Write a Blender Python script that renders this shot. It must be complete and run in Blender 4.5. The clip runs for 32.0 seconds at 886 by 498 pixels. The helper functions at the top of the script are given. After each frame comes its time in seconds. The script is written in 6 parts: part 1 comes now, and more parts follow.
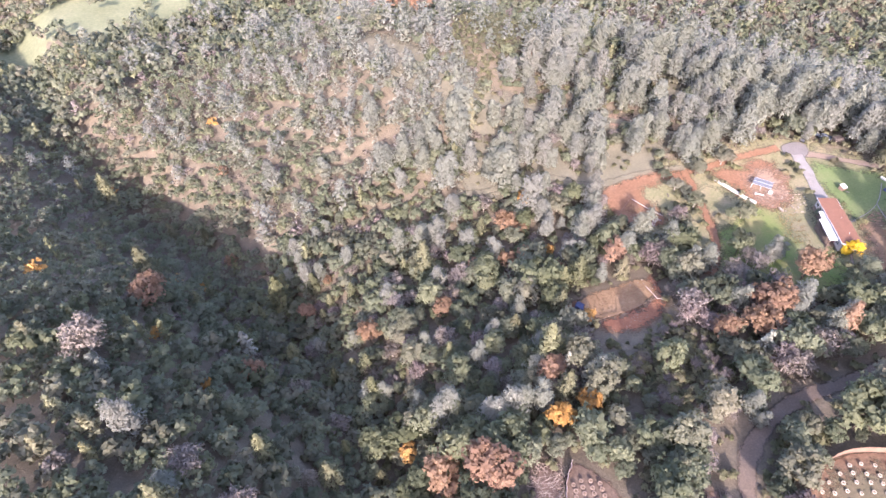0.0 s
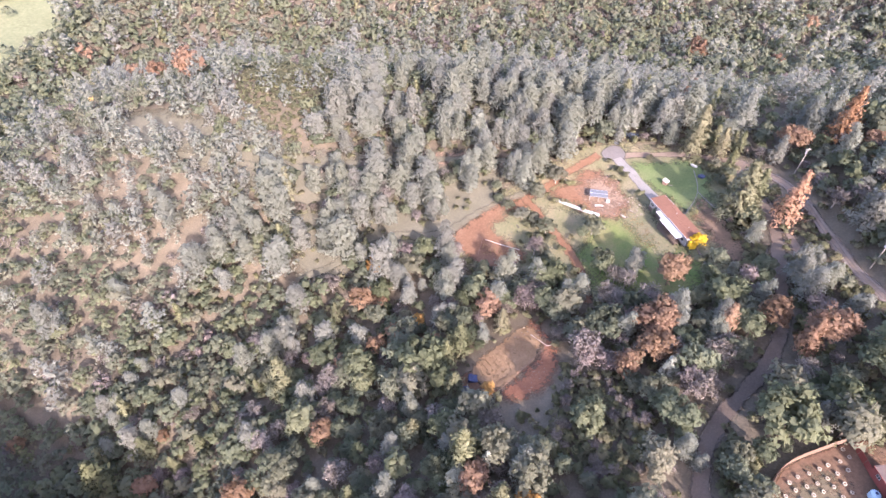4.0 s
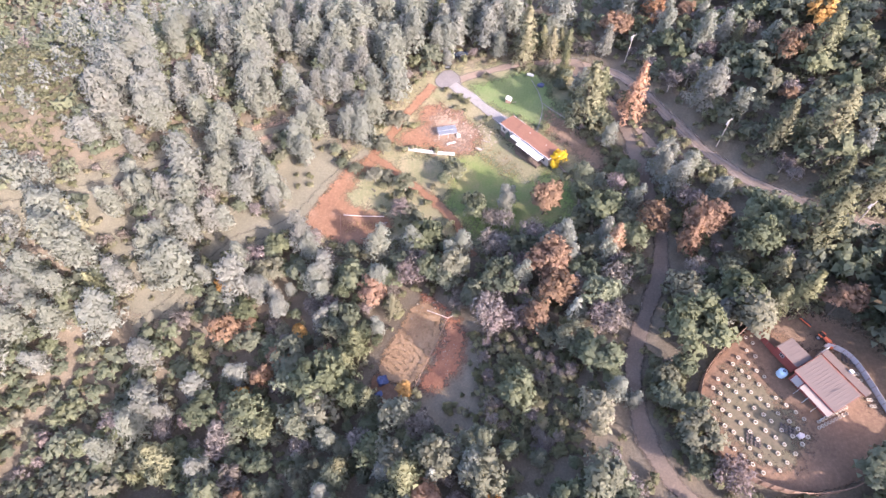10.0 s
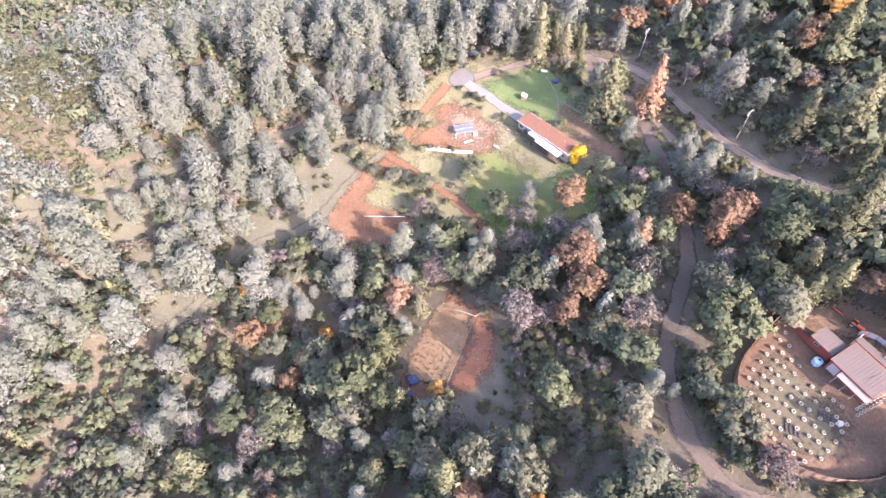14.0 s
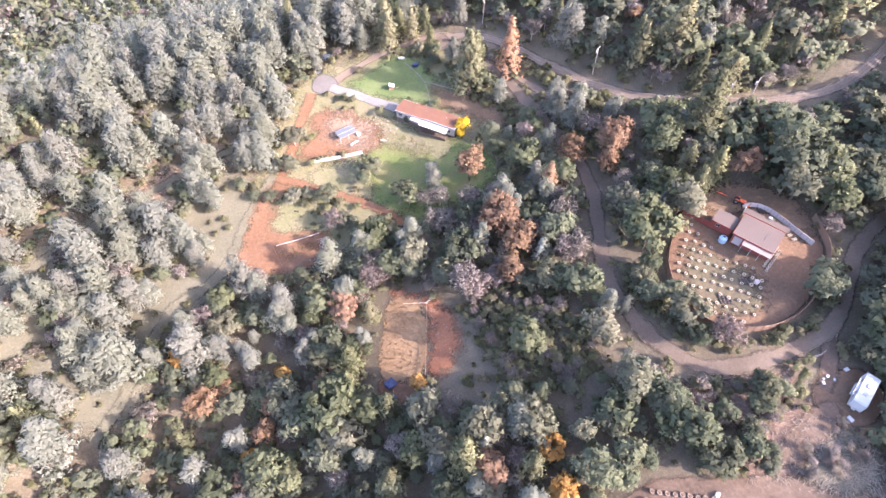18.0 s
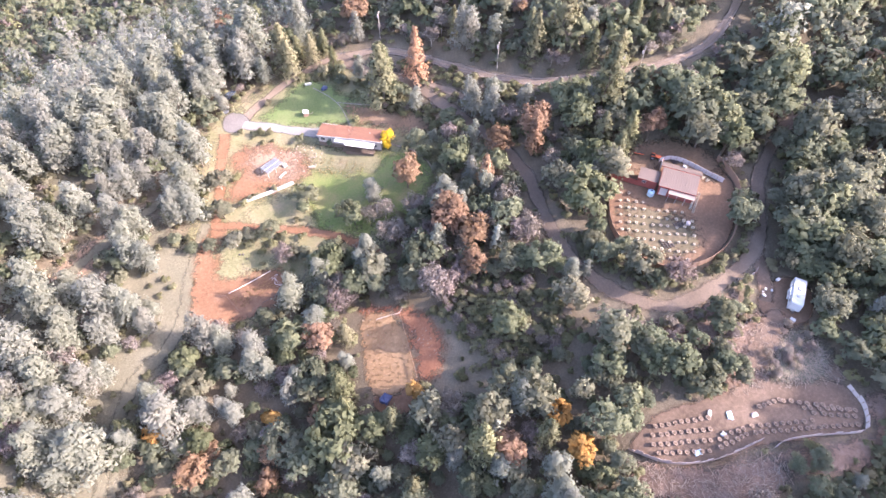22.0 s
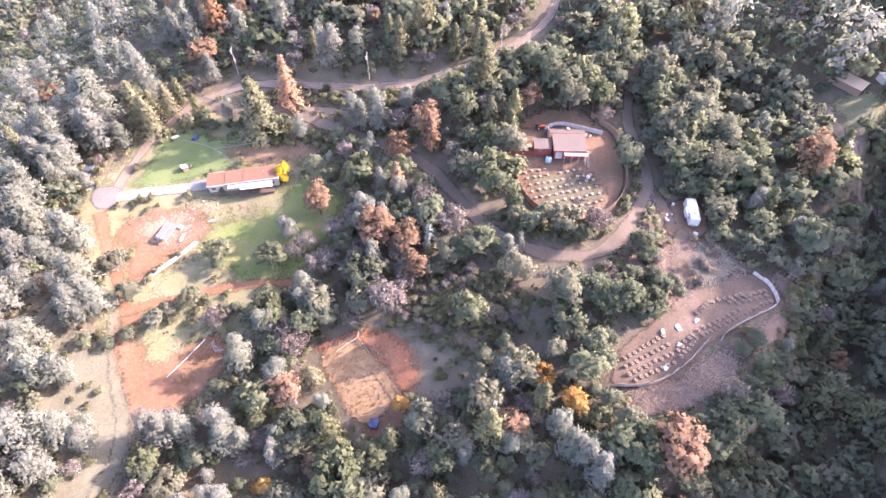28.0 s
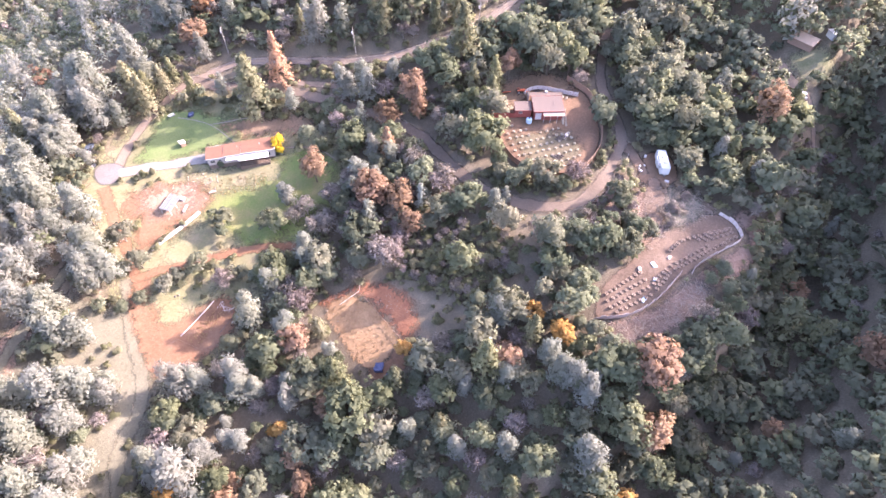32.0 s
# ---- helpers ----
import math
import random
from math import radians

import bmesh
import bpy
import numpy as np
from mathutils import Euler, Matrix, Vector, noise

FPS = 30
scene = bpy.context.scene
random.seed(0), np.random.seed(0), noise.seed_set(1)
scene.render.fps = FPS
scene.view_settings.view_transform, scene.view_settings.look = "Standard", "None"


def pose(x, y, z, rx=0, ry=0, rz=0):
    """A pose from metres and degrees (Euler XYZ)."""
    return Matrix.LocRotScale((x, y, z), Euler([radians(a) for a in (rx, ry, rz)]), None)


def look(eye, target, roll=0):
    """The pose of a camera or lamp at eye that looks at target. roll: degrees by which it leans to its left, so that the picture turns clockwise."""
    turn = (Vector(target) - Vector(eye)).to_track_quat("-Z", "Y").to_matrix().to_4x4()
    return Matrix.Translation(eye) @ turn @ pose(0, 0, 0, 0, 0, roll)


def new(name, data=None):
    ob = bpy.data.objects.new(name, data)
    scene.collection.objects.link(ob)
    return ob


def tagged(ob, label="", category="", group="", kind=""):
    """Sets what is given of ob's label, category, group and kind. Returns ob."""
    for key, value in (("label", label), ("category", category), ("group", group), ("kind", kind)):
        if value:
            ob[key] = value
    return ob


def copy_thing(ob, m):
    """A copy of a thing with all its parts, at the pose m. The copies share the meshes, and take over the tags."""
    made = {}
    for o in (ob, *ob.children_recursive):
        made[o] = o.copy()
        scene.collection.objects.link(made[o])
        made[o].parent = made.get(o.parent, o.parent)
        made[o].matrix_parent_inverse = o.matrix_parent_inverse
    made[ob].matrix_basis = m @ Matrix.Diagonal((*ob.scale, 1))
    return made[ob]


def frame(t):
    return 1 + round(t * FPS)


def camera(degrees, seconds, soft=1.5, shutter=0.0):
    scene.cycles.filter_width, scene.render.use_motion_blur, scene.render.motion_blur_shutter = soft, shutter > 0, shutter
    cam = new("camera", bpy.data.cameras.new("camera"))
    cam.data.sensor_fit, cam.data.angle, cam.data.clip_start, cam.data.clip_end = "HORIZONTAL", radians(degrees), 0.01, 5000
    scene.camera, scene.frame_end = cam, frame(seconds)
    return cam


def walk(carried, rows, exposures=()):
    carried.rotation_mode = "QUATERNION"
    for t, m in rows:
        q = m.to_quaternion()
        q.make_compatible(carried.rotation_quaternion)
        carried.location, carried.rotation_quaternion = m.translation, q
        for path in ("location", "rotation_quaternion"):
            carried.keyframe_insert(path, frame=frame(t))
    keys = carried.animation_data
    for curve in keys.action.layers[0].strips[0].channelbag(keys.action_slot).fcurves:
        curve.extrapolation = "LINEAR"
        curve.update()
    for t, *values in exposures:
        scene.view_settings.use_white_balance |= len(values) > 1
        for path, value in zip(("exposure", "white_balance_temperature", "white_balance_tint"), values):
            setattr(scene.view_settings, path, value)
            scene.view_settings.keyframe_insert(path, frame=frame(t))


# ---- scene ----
cam = camera(78.3, 32.0, soft=1.5)

# the flight: seconds, eye, a point looked at, lean
PATH = [
    (0, (34.05, -23.64, 132.76), (-20.20, 19.51, 60.68), -1.34),
    (0.5, (30.78, -21.80, 132.86), (-23.54, 20.82, 60.52), -1.33),
    (1, (27.43, -19.77, 132.91), (-27.08, 22.32, 60.41), -1.41),
    (1.5, (24.23, -17.77, 132.74), (-28.37, 26.63, 60.20), -1.20),
    (2, (21.02, -15.80, 132.36), (-31.89, 28.63, 60.06), -1.13),
    (2.5, (17.85, -13.65, 131.90), (-34.75, 31.59, 59.89), -1.00),
    (3, (15.36, -11.21, 131.18), (-19.87, 48.97, 59.49), 0.31),
    (3.5, (13.08, -8.68, 130.14), (-19.89, 55.41, 60.82), 0.51),
    (5.5, (6.31, 5.32, 128.07), (-26.66, 68.03, 57.50), -0.88),
    (6, (4.74, 7.78, 127.52), (-27.14, 75.68, 61.39), -0.79),
    (6.5, (3.45, 10.07, 127.47), (-27.62, 78.63, 61.65), -0.67),
    (7, (2.17, 12.18, 127.42), (-29.18, 80.98, 61.96), -0.68),
    (7.5, (0.58, 13.80, 127.26), (-30.75, 82.84, 62.05), -0.53),
    (8, (-0.55, 15.01, 127.17), (-22.04, 85.56, 59.65), -0.08),
    (8.5, (-0.74, 16.02, 127.08), (0.50, 89.44, 59.20), 0.83),
    (9, (-0.78, 16.58, 127.09), (-1.81, 88.29, 57.40), 0.99),
    (9.5, (-0.83, 16.69, 127.12), (-5.03, 81.16, 50.80), 0.86),
    (10, (-0.78, 16.62, 127.10), (-4.98, 77.12, 47.59), 0.79),
    (10.5, (-0.83, 16.57, 127.11), (-6.00, 76.86, 47.49), 0.70),
    (11, (-1.02, 16.55, 127.14), (-5.79, 76.83, 47.50), 1.26),
    (11.5, (-1.46, 16.47, 127.16), (-6.15, 76.73, 47.49), 0.99),
    (12, (-2.23, 16.33, 127.13), (-6.66, 76.73, 47.56), 0.81),
    (12.5, (-3.28, 16.19, 127.11), (-7.37, 76.70, 47.60), 0.71),
    (13, (-4.59, 16.10, 127.07), (-8.48, 76.57, 47.51), 0.44),
    (13.5, (-6.16, 16.03, 126.97), (-9.98, 76.48, 47.40), -0.01),
    (15.5, (-13.41, 15.60, 126.60), (-16.94, 76.08, 47.04), -0.80),
    (16, (-15.32, 15.35, 126.38), (-18.96, 75.97, 46.92), -0.97),
    (16.5, (-17.13, 15.30, 126.46), (-7.84, 75.02, 46.80), -0.52),
    (17, (-19.02, 15.32, 126.74), (1.01, 72.16, 46.94), -0.00),
    (17.5, (-21.10, 15.34, 127.01), (-1.54, 72.22, 47.12), -0.46),
    (18, (-23.29, 15.51, 127.30), (-3.91, 72.43, 47.39), -0.63),
    (18.5, (-25.54, 15.78, 127.51), (-4.21, 71.90, 47.54), -0.55),
    (19, (-27.86, 16.08, 127.59), (0.17, 73.64, 50.77), -0.17),
    (19.5, (-30.14, 16.42, 127.64), (-0.57, 77.65, 54.32), -0.32),
    (20, (-32.30, 16.77, 127.69), (4.46, 71.08, 52.20), 0.06),
    (20.5, (-34.31, 17.26, 127.89), (8.06, 63.33, 49.90), 0.62),
    (21, (-35.94, 17.83, 128.27), (5.34, 64.13, 49.83), -0.31),
    (21.5, (-36.89, 18.17, 128.70), (3.92, 64.63, 50.11), -0.11),
    (22, (-37.32, 18.27, 129.07), (-1.80, 68.89, 50.49), -0.39),
    (22.5, (-37.50, 18.33, 129.38), (-2.61, 69.27, 50.72), -0.71),
    (23, (-37.59, 18.41, 129.62), (-2.58, 69.29, 50.97), -0.45),
    (23.5, (-37.88, 18.61, 129.77), (-3.05, 69.55, 51.07), -0.58),
    (24, (-38.58, 19.18, 129.97), (-4.30, 70.32, 51.18), -0.84),
    (24.5, (-39.66, 20.14, 130.28), (-5.23, 70.96, 51.33), -0.91),
    (25, (-40.97, 21.26, 130.54), (-6.38, 71.81, 51.50), -1.06),
    (25.5, (-42.45, 22.51, 130.75), (-4.86, 70.60, 51.54), -1.02),
    (26, (-44.21, 24.10, 131.03), (-4.41, 70.04, 51.62), -0.98),
    (26.5, (-46.16, 26.08, 131.52), (7.45, 59.01, 53.79), 1.06),
    (28.5, (-51.35, 29.55, 131.29), (0.92, 64.08, 53.34), 0.01),
    (29, (-52.16, 29.57, 131.44), (0.35, 64.55, 53.86), -0.24),
    (29.5, (-53.28, 29.39, 131.63), (-1.95, 63.09, 52.70), -0.34),
    (30, (-54.80, 28.88, 131.80), (-4.44, 61.10, 51.63), -0.26),
    (30.5, (-56.67, 27.91, 131.87), (-6.10, 59.44, 51.56), -0.15),
    (31, (-58.86, 26.67, 131.99), (-6.00, 58.83, 53.44), -0.11),
    (31.5, (-61.26, 25.44, 132.47), (-8.10, 57.06, 53.89), -0.09),
    (32, (-63.73, 24.26, 133.31), (-10.70, 54.98, 54.30), 0.03),
]
walk(cam, [(t, look(eye, target, roll)) for t, eye, target, roll in PATH],
     exposures=[(0, 2.88, 6220, 31), (6, 2.78, 6240, 30), (12, 3.02, 6270, 28), (17, 3.1, 6300, 28), (23, 3.24, 6400, 30), (29, 3.42, 6480, 34), (32, 3.46, 6480, 34)])

# ---- light: low winter sun and clear sky ----
SUN_TO = (0.75, -0.66)
SUN_ELEV = 30.0
world = bpy.data.worlds.new("sky")
scene.world = world
world.use_nodes = True
wn = world.node_tree
wn.nodes.clear()
sky = wn.nodes.new("ShaderNodeTexSky")
sky.sky_type, sky.sun_disc = "NISHITA", False
sky.sun_elevation, sky.sun_rotation = radians(SUN_ELEV), math.atan2(*SUN_TO)
sky.air_density, sky.dust_density = 1.0, 2.4
wbg = wn.nodes.new("ShaderNodeBackground")
wbg.inputs["Strength"].default_value = 0.14
wout = wn.nodes.new("ShaderNodeOutputWorld")
wn.links.new(sky.outputs[0], wbg.inputs["Color"])
wn.links.new(wbg.outputs[0], wout.inputs["Surface"])
sun_data = bpy.data.lights.new("sun", "SUN")
sun_data.energy, sun_data.angle, sun_data.color = 2.75, radians(0.6), (1.0, 0.925, 0.81)
sun_lamp = new("sun", sun_data)
sun_lamp.matrix_world = look((0, 0, 300), (-SUN_TO[0] * 100, -SUN_TO[1] * 100, 300 - 100 * math.tan(radians(SUN_ELEV))))

# ---- materials ----
def node(nt, kind, **ins):
    n = nt.nodes.new(kind)
    for k, v in ins.items():
        n.inputs[k.replace("_", " ")].default_value = v
    return n


def rgba(c):
    return (c[0], c[1], c[2], 1.0)


def fresh(name):
    m = bpy.data.materials.new(name)
    m.use_nodes = True
    nt = m.node_tree
    nt.nodes.clear()
    out = nt.nodes.new("ShaderNodeOutputMaterial")
    return m, nt, out


def coords(nt, world_space):
    if world_space:
        return nt.nodes.new("ShaderNodeNewGeometry").outputs["Position"]
    return nt.nodes.new("ShaderNodeTexCoord").outputs["Object"]


def noise_of(nt, where, scale, detail=4.0, rough=0.6):
    n = node(nt, "ShaderNodeTexNoise", Scale=scale, Detail=detail, Roughness=rough)
    nt.links.new(where, n.inputs["Vector"])
    return n.outputs["Fac"]


def ramp(nt, fac, stops):
    r = nt.nodes.new("ShaderNodeValToRGB")
    while len(r.color_ramp.elements) < len(stops):
        r.color_ramp.elements.new(0.5)
    for e, (p, c) in zip(r.color_ramp.elements, stops):
        e.position, e.color = p, rgba(c)
    nt.links.new(fac, r.inputs["Fac"])
    return r.outputs["Color"]


def mix(nt, fac, a, b, blend="MIX"):
    m = nt.nodes.new("ShaderNodeMix")
    m.data_type, m.blend_type = "RGBA", blend
    for sock, v in ((m.inputs[0], fac), (m.inputs[6], a), (m.inputs[7], b)):
        if isinstance(v, (int, float)):
            sock.default_value = v
        elif isinstance(v, tuple):
            sock.default_value = rgba(v)
        else:
            nt.links.new(v, sock)
    return m.outputs[2]


def math_of(nt, op, a, b=0.0, c=0.0):
    m = nt.nodes.new("ShaderNodeMath")
    m.operation = op
    for sock, v in zip(m.inputs, (a, b, c)):
        if isinstance(v, (int, float)):
            sock.default_value = v
        else:
            nt.links.new(v, sock)
    return m.outputs[0]


def bump_of(nt, height, strength, distance):
    b = node(nt, "ShaderNodeBump", Strength=strength, Distance=distance)
    nt.links.new(height, b.inputs["Height"])
    return b.outputs["Normal"]


def soil(name, colours, coarse=0.18, fine=2.2, relief=0.25, rough=0.95, faded=False, ragged=1.0):
    """Earth, grass or gravel: three colours mixed at two scales, with bump; faded: its rim breaks up raggedly."""
    m, nt, out = fresh(name)
    where = coords(nt, True)
    big = noise_of(nt, where, coarse, 5.0)
    small = noise_of(nt, where, fine, 5.0, 0.7)
    lo, mid, hi = colours
    c = ramp(nt, big, [(0.33, lo), (0.52, mid), (0.70, hi)])
    c2 = ramp(nt, small, [(0.28, tuple(v * 0.55 for v in mid)), (0.5, mid), (0.75, tuple(min(1, v * 1.35) for v in hi))])
    c = mix(nt, 0.5, c, c2)
    p = node(nt, "ShaderNodeBsdfPrincipled", Roughness=rough)
    p.inputs["Specular IOR Level"].default_value = 0.15
    nt.links.new(c, p.inputs["Base Color"])
    nt.links.new(bump_of(nt, small, 0.7, relief), p.inputs["Normal"])
    if not faded:
        nt.links.new(p.outputs[0], out.inputs["Surface"])
        return m
    a = nt.nodes.new("ShaderNodeAttribute")
    a.attribute_name = "fade"
    n = math_of(nt, "ADD", math_of(nt, "MULTIPLY", noise_of(nt, where, 1.3, 5.0, 0.75), 0.6), math_of(nt, "MULTIPLY", noise_of(nt, where, 0.28, 3.0), 0.4))
    v = math_of(nt, "MULTIPLY_ADD", math_of(nt, "SUBTRACT", n, 0.5), ragged * 2.2, a.outputs["Fac"])
    r = nt.nodes.new("ShaderNodeMapRange")
    r.interpolation_type = "SMOOTHSTEP"
    for i, val in ((1, 0.12), (2, 0.85)):
        r.inputs[i].default_value = val
    nt.links.new(v, r.inputs[0])
    clear = nt.nodes.new("ShaderNodeBsdfTransparent")
    ms = nt.nodes.new("ShaderNodeMixShader")
    nt.links.new(r.outputs[0], ms.inputs[0])
    nt.links.new(clear.outputs[0], ms.inputs[1])
    nt.links.new(p.outputs[0], ms.inputs[2])
    nt.links.new(ms.outputs[0], out.inputs["Surface"])
    return m


def plain(name, c, rough=0.7, metal=0.0, vary=0.18, scale=1.5, bump=0.02, spec=0.4):
    """Paint, metal, wood and the like: one colour with blotches and grain."""
    m, nt, out = fresh(name)
    where = coords(nt, False)
    a, b = noise_of(nt, where, scale, 4.0), noise_of(nt, where, scale * 9, 3.0)
    rnd = nt.nodes.new("ShaderNodeObjectInfo").outputs["Random"]
    base = mix(nt, a, tuple(v * (1 - vary) for v in c), tuple(min(1, v * (1 + vary)) for v in c))
    base = mix(nt, math_of(nt, "MULTIPLY", b, 0.5), base, tuple(v * (1 - 1.5 * vary) if vary < 0.6 else 0 for v in c))
    base = mix(nt, math_of(nt, "MULTIPLY", rnd, min(0.5, vary)), base, tuple(v * 0.7 for v in c))
    p = node(nt, "ShaderNodeBsdfPrincipled", Roughness=rough, Metallic=metal)
    p.inputs["Specular IOR Level"].default_value = spec
    nt.links.new(base, p.inputs["Base Color"])
    nt.links.new(bump_of(nt, b, 0.4, bump), p.inputs["Normal"])
    nt.links.new(p.outputs[0], out.inputs["Surface"])
    return m


def leafage(name, dark, mid, pale, thin=0.55, rough=0.8, stray=0.4):
    """Foliage: each leaf spray differs, each tree is tinted by its own attribute and by chance."""
    m, nt, out = fresh(name)
    g = nt.nodes.new("ShaderNodeNewGeometry")
    t = nt.nodes.new("ShaderNodeAttribute")
    t.attribute_name = "tint"
    rnd = nt.nodes.new("ShaderNodeObjectInfo").outputs["Random"]
    fac = math_of(nt, "MULTIPLY_ADD", g.outputs["Random Per Island"], 0.16, math_of(nt, "MULTIPLY_ADD", rnd, 0.42, math_of(nt, "MULTIPLY", t.outputs["Fac"], 0.46)))
    c = ramp(nt, fac, [(0.08, dark), (0.5, mid), (0.95, pale)])
    hue = math_of(nt, "FRACT", math_of(nt, "MULTIPLY_ADD", rnd, 13.7, math_of(nt, "MULTIPLY", t.outputs["Fac"], 5.3)))
    c = mix(nt, stray, c, ramp(nt, hue, [(0.0, (1.18, 0.97, 1.02)), (0.3, (1.05, 1.0, 1.05)), (0.6, (0.95, 1.0, 0.92)), (1.0, (1.12, 1.08, 0.78))]), "MULTIPLY")
    p = node(nt, "ShaderNodeBsdfPrincipled", Roughness=rough)
    p.inputs["Specular IOR Level"].default_value = 0.2
    tr = nt.nodes.new("ShaderNodeBsdfTranslucent")
    nt.links.new(c, p.inputs["Base Color"])
    nt.links.new(c, tr.inputs["Color"])
    ms = node(nt, "ShaderNodeMixShader", Fac=thin)
    nt.links.new(p.outputs[0], ms.inputs[1])
    nt.links.new(tr.outputs[0], ms.inputs[2])
    nt.links.new(ms.outputs[0], out.inputs["Surface"])
    return m


M = {}
M["litter"] = soil("leaf_litter", [(0.065, 0.052, 0.037), (0.100, 0.082, 0.058), (0.145, 0.118, 0.086)])
M["dry"] = soil("dry_grass", [(0.063, 0.059, 0.041), (0.090, 0.083, 0.059), (0.119, 0.109, 0.081)], 0.12, 1.8, 0.2, faded=True, ragged=1.5)
M["grass"] = soil("green_grass", [(0.050, 0.097, 0.018), (0.097, 0.112, 0.040), (0.144, 0.117, 0.067)], 0.15, 2.0, 0.15, faded=True, ragged=1.9)
M["lawn"] = soil("lawn_grass", [(0.053, 0.081, 0.024), (0.081, 0.105, 0.041), (0.122, 0.113, 0.065)], 0.07, 2.0, 0.12, faded=True, ragged=1.5)
M["weeds"] = soil("weedy_grass", [(0.074, 0.082, 0.036), (0.117, 0.108, 0.061), (0.168, 0.133, 0.090)], 0.2, 1.5, 0.2, faded=True, ragged=1.9)
M["red"] = soil("red_earth", [(0.096, 0.047, 0.025), (0.126, 0.068, 0.041), (0.159, 0.101, 0.068)], 0.14, 1.4, 0.15, faded=True, ragged=2.0)
M["redbrown"] = soil("red_brown_earth", [(0.120, 0.050, 0.030), (0.168, 0.074, 0.042), (0.205, 0.108, 0.066)], 0.15, 1.6, 0.15, faded=True, ragged=1.8)
M["straw"] = soil("trampled_straw", [(0.138, 0.081, 0.042), (0.189, 0.116, 0.064), (0.230, 0.155, 0.092)], 0.16, 1.4, 0.15, faded=True, ragged=1.4)
M["yard_green"] = soil("yard_weeds", [(0.065, 0.058, 0.034), (0.090, 0.074, 0.047), (0.113, 0.081, 0.056)], 0.2, 1.5, 0.1, faded=True, ragged=1.6)
M["yard"] = soil("yard_earth", [(0.082, 0.050, 0.032), (0.120, 0.074, 0.048), (0.155, 0.100, 0.068)], 0.12, 1.6, 0.12, faded=True, ragged=0.5)
# lower road: darker and browner than the upper one
M["lane"] = soil("dark_dirt_road", [(0.078, 0.057, 0.043), (0.108, 0.082, 0.063), (0.142, 0.11, 0.087)], 0.16, 2.5, 0.1, faded=True, ragged=0.8)
M["road"] = soil("dirt_road", [(0.106, 0.077, 0.057), (0.14, 0.105, 0.080), (0.182, 0.142, 0.112)], 0.25, 2.5, 0.1, faded=True, ragged=0.7)
M["ruts"] = soil("pale_wheel_ruts", [(0.100, 0.076, 0.061), (0.138, 0.110, 0.090), (0.183, 0.151, 0.126)], 0.3, 2.5, 0.06, faded=True, ragged=1.3)
M["gravel"] = soil("pale_gravel", [(0.113, 0.104, 0.095), (0.151, 0.140, 0.131), (0.186, 0.176, 0.165)], 0.3, 3.0, 0.08, faded=True, ragged=0.6)
M["asphalt"] = soil("worn_asphalt", [(0.078, 0.070, 0.066), (0.105, 0.095, 0.090), (0.140, 0.125, 0.117)], 0.2, 3.0, 0.05, faded=True, ragged=0.6)
M["terrace"] = soil("terrace_earth", [(0.068, 0.045, 0.032), (0.104, 0.072, 0.053), (0.144, 0.104, 0.079)], 0.2, 1.5, 0.15, faded=True)
M["meadow"] = soil("meadow_grass", [(0.085, 0.092, 0.050), (0.115, 0.122, 0.068), (0.145, 0.140, 0.085)], 0.03, 0.4, 0.2, faded=True)
M["pale_red"] = soil("trampled_red_earth", [(0.113, 0.070, 0.047), (0.152, 0.106, 0.076), (0.185, 0.136, 0.103)], 0.2, 1.4, 0.12, faded=True, ragged=2.2)
M["worn"] = soil("worn_ground", [(0.070, 0.052, 0.032), (0.116, 0.076, 0.050), (0.148, 0.105, 0.070)], 0.15, 1.6, 0.12, faded=True, ragged=2.0)
M["rubble"] = soil("brush_and_rubble", [(0.075, 0.050, 0.036), (0.128, 0.086, 0.066), (0.195, 0.143, 0.116)], 0.35, 1.3, 0.5, faded=True, ragged=1.2)

M["bark"] = plain("bark", (0.11, 0.085, 0.065), 0.95, vary=0.4, scale=4)
M["pale_bark"] = plain("pale_bark", (0.30, 0.26, 0.22), 0.95, vary=0.3, scale=4)
M["oak_leaf"] = leafage("oak_leaves", (0.072, 0.083, 0.052), (0.130, 0.143, 0.095), (0.190, 0.199, 0.137), stray=0.55)
M["grey_oak_leaf"] = leafage("dusty_oak_leaves", (0.10, 0.105, 0.07), (0.145, 0.15, 0.105), (0.19, 0.19, 0.14))
M["pine_leaf"] = leafage("gray_pine_needles", (0.176, 0.184, 0.150), (0.203, 0.211, 0.175), (0.230, 0.238, 0.199), 0.55, stray=0.25)
M["rust_leaf"] = leafage("rusty_leaves", (0.15, 0.096, 0.062), (0.215, 0.138, 0.09), (0.29, 0.192, 0.13), 0.5, stray=0.2)
M["gold_leaf"] = leafage("golden_leaves", (0.26, 0.135, 0.04), (0.36, 0.20, 0.065), (0.45, 0.29, 0.11), 0.35, stray=0.2)
M["yellow_leaf"] = leafage("yellow_leaves", (0.40, 0.24, 0.015), (0.55, 0.37, 0.025), (0.66, 0.50, 0.07), 0.35, stray=0.2)
M["mauve_twig"] = leafage("bare_mauve_twigs", (0.11, 0.092, 0.083), (0.16, 0.136, 0.122), (0.215, 0.187, 0.17), 0.35, 0.9)
M["fir_leaf"] = leafage("conifer_needles", (0.085, 0.09, 0.05), (0.14, 0.142, 0.082), (0.20, 0.195, 0.12), 0.45)
M["dead_leaf"] = leafage("dead_conifer_needles", (0.25, 0.138, 0.078), (0.32, 0.19, 0.115), (0.39, 0.25, 0.165), 0.45, stray=0.2)
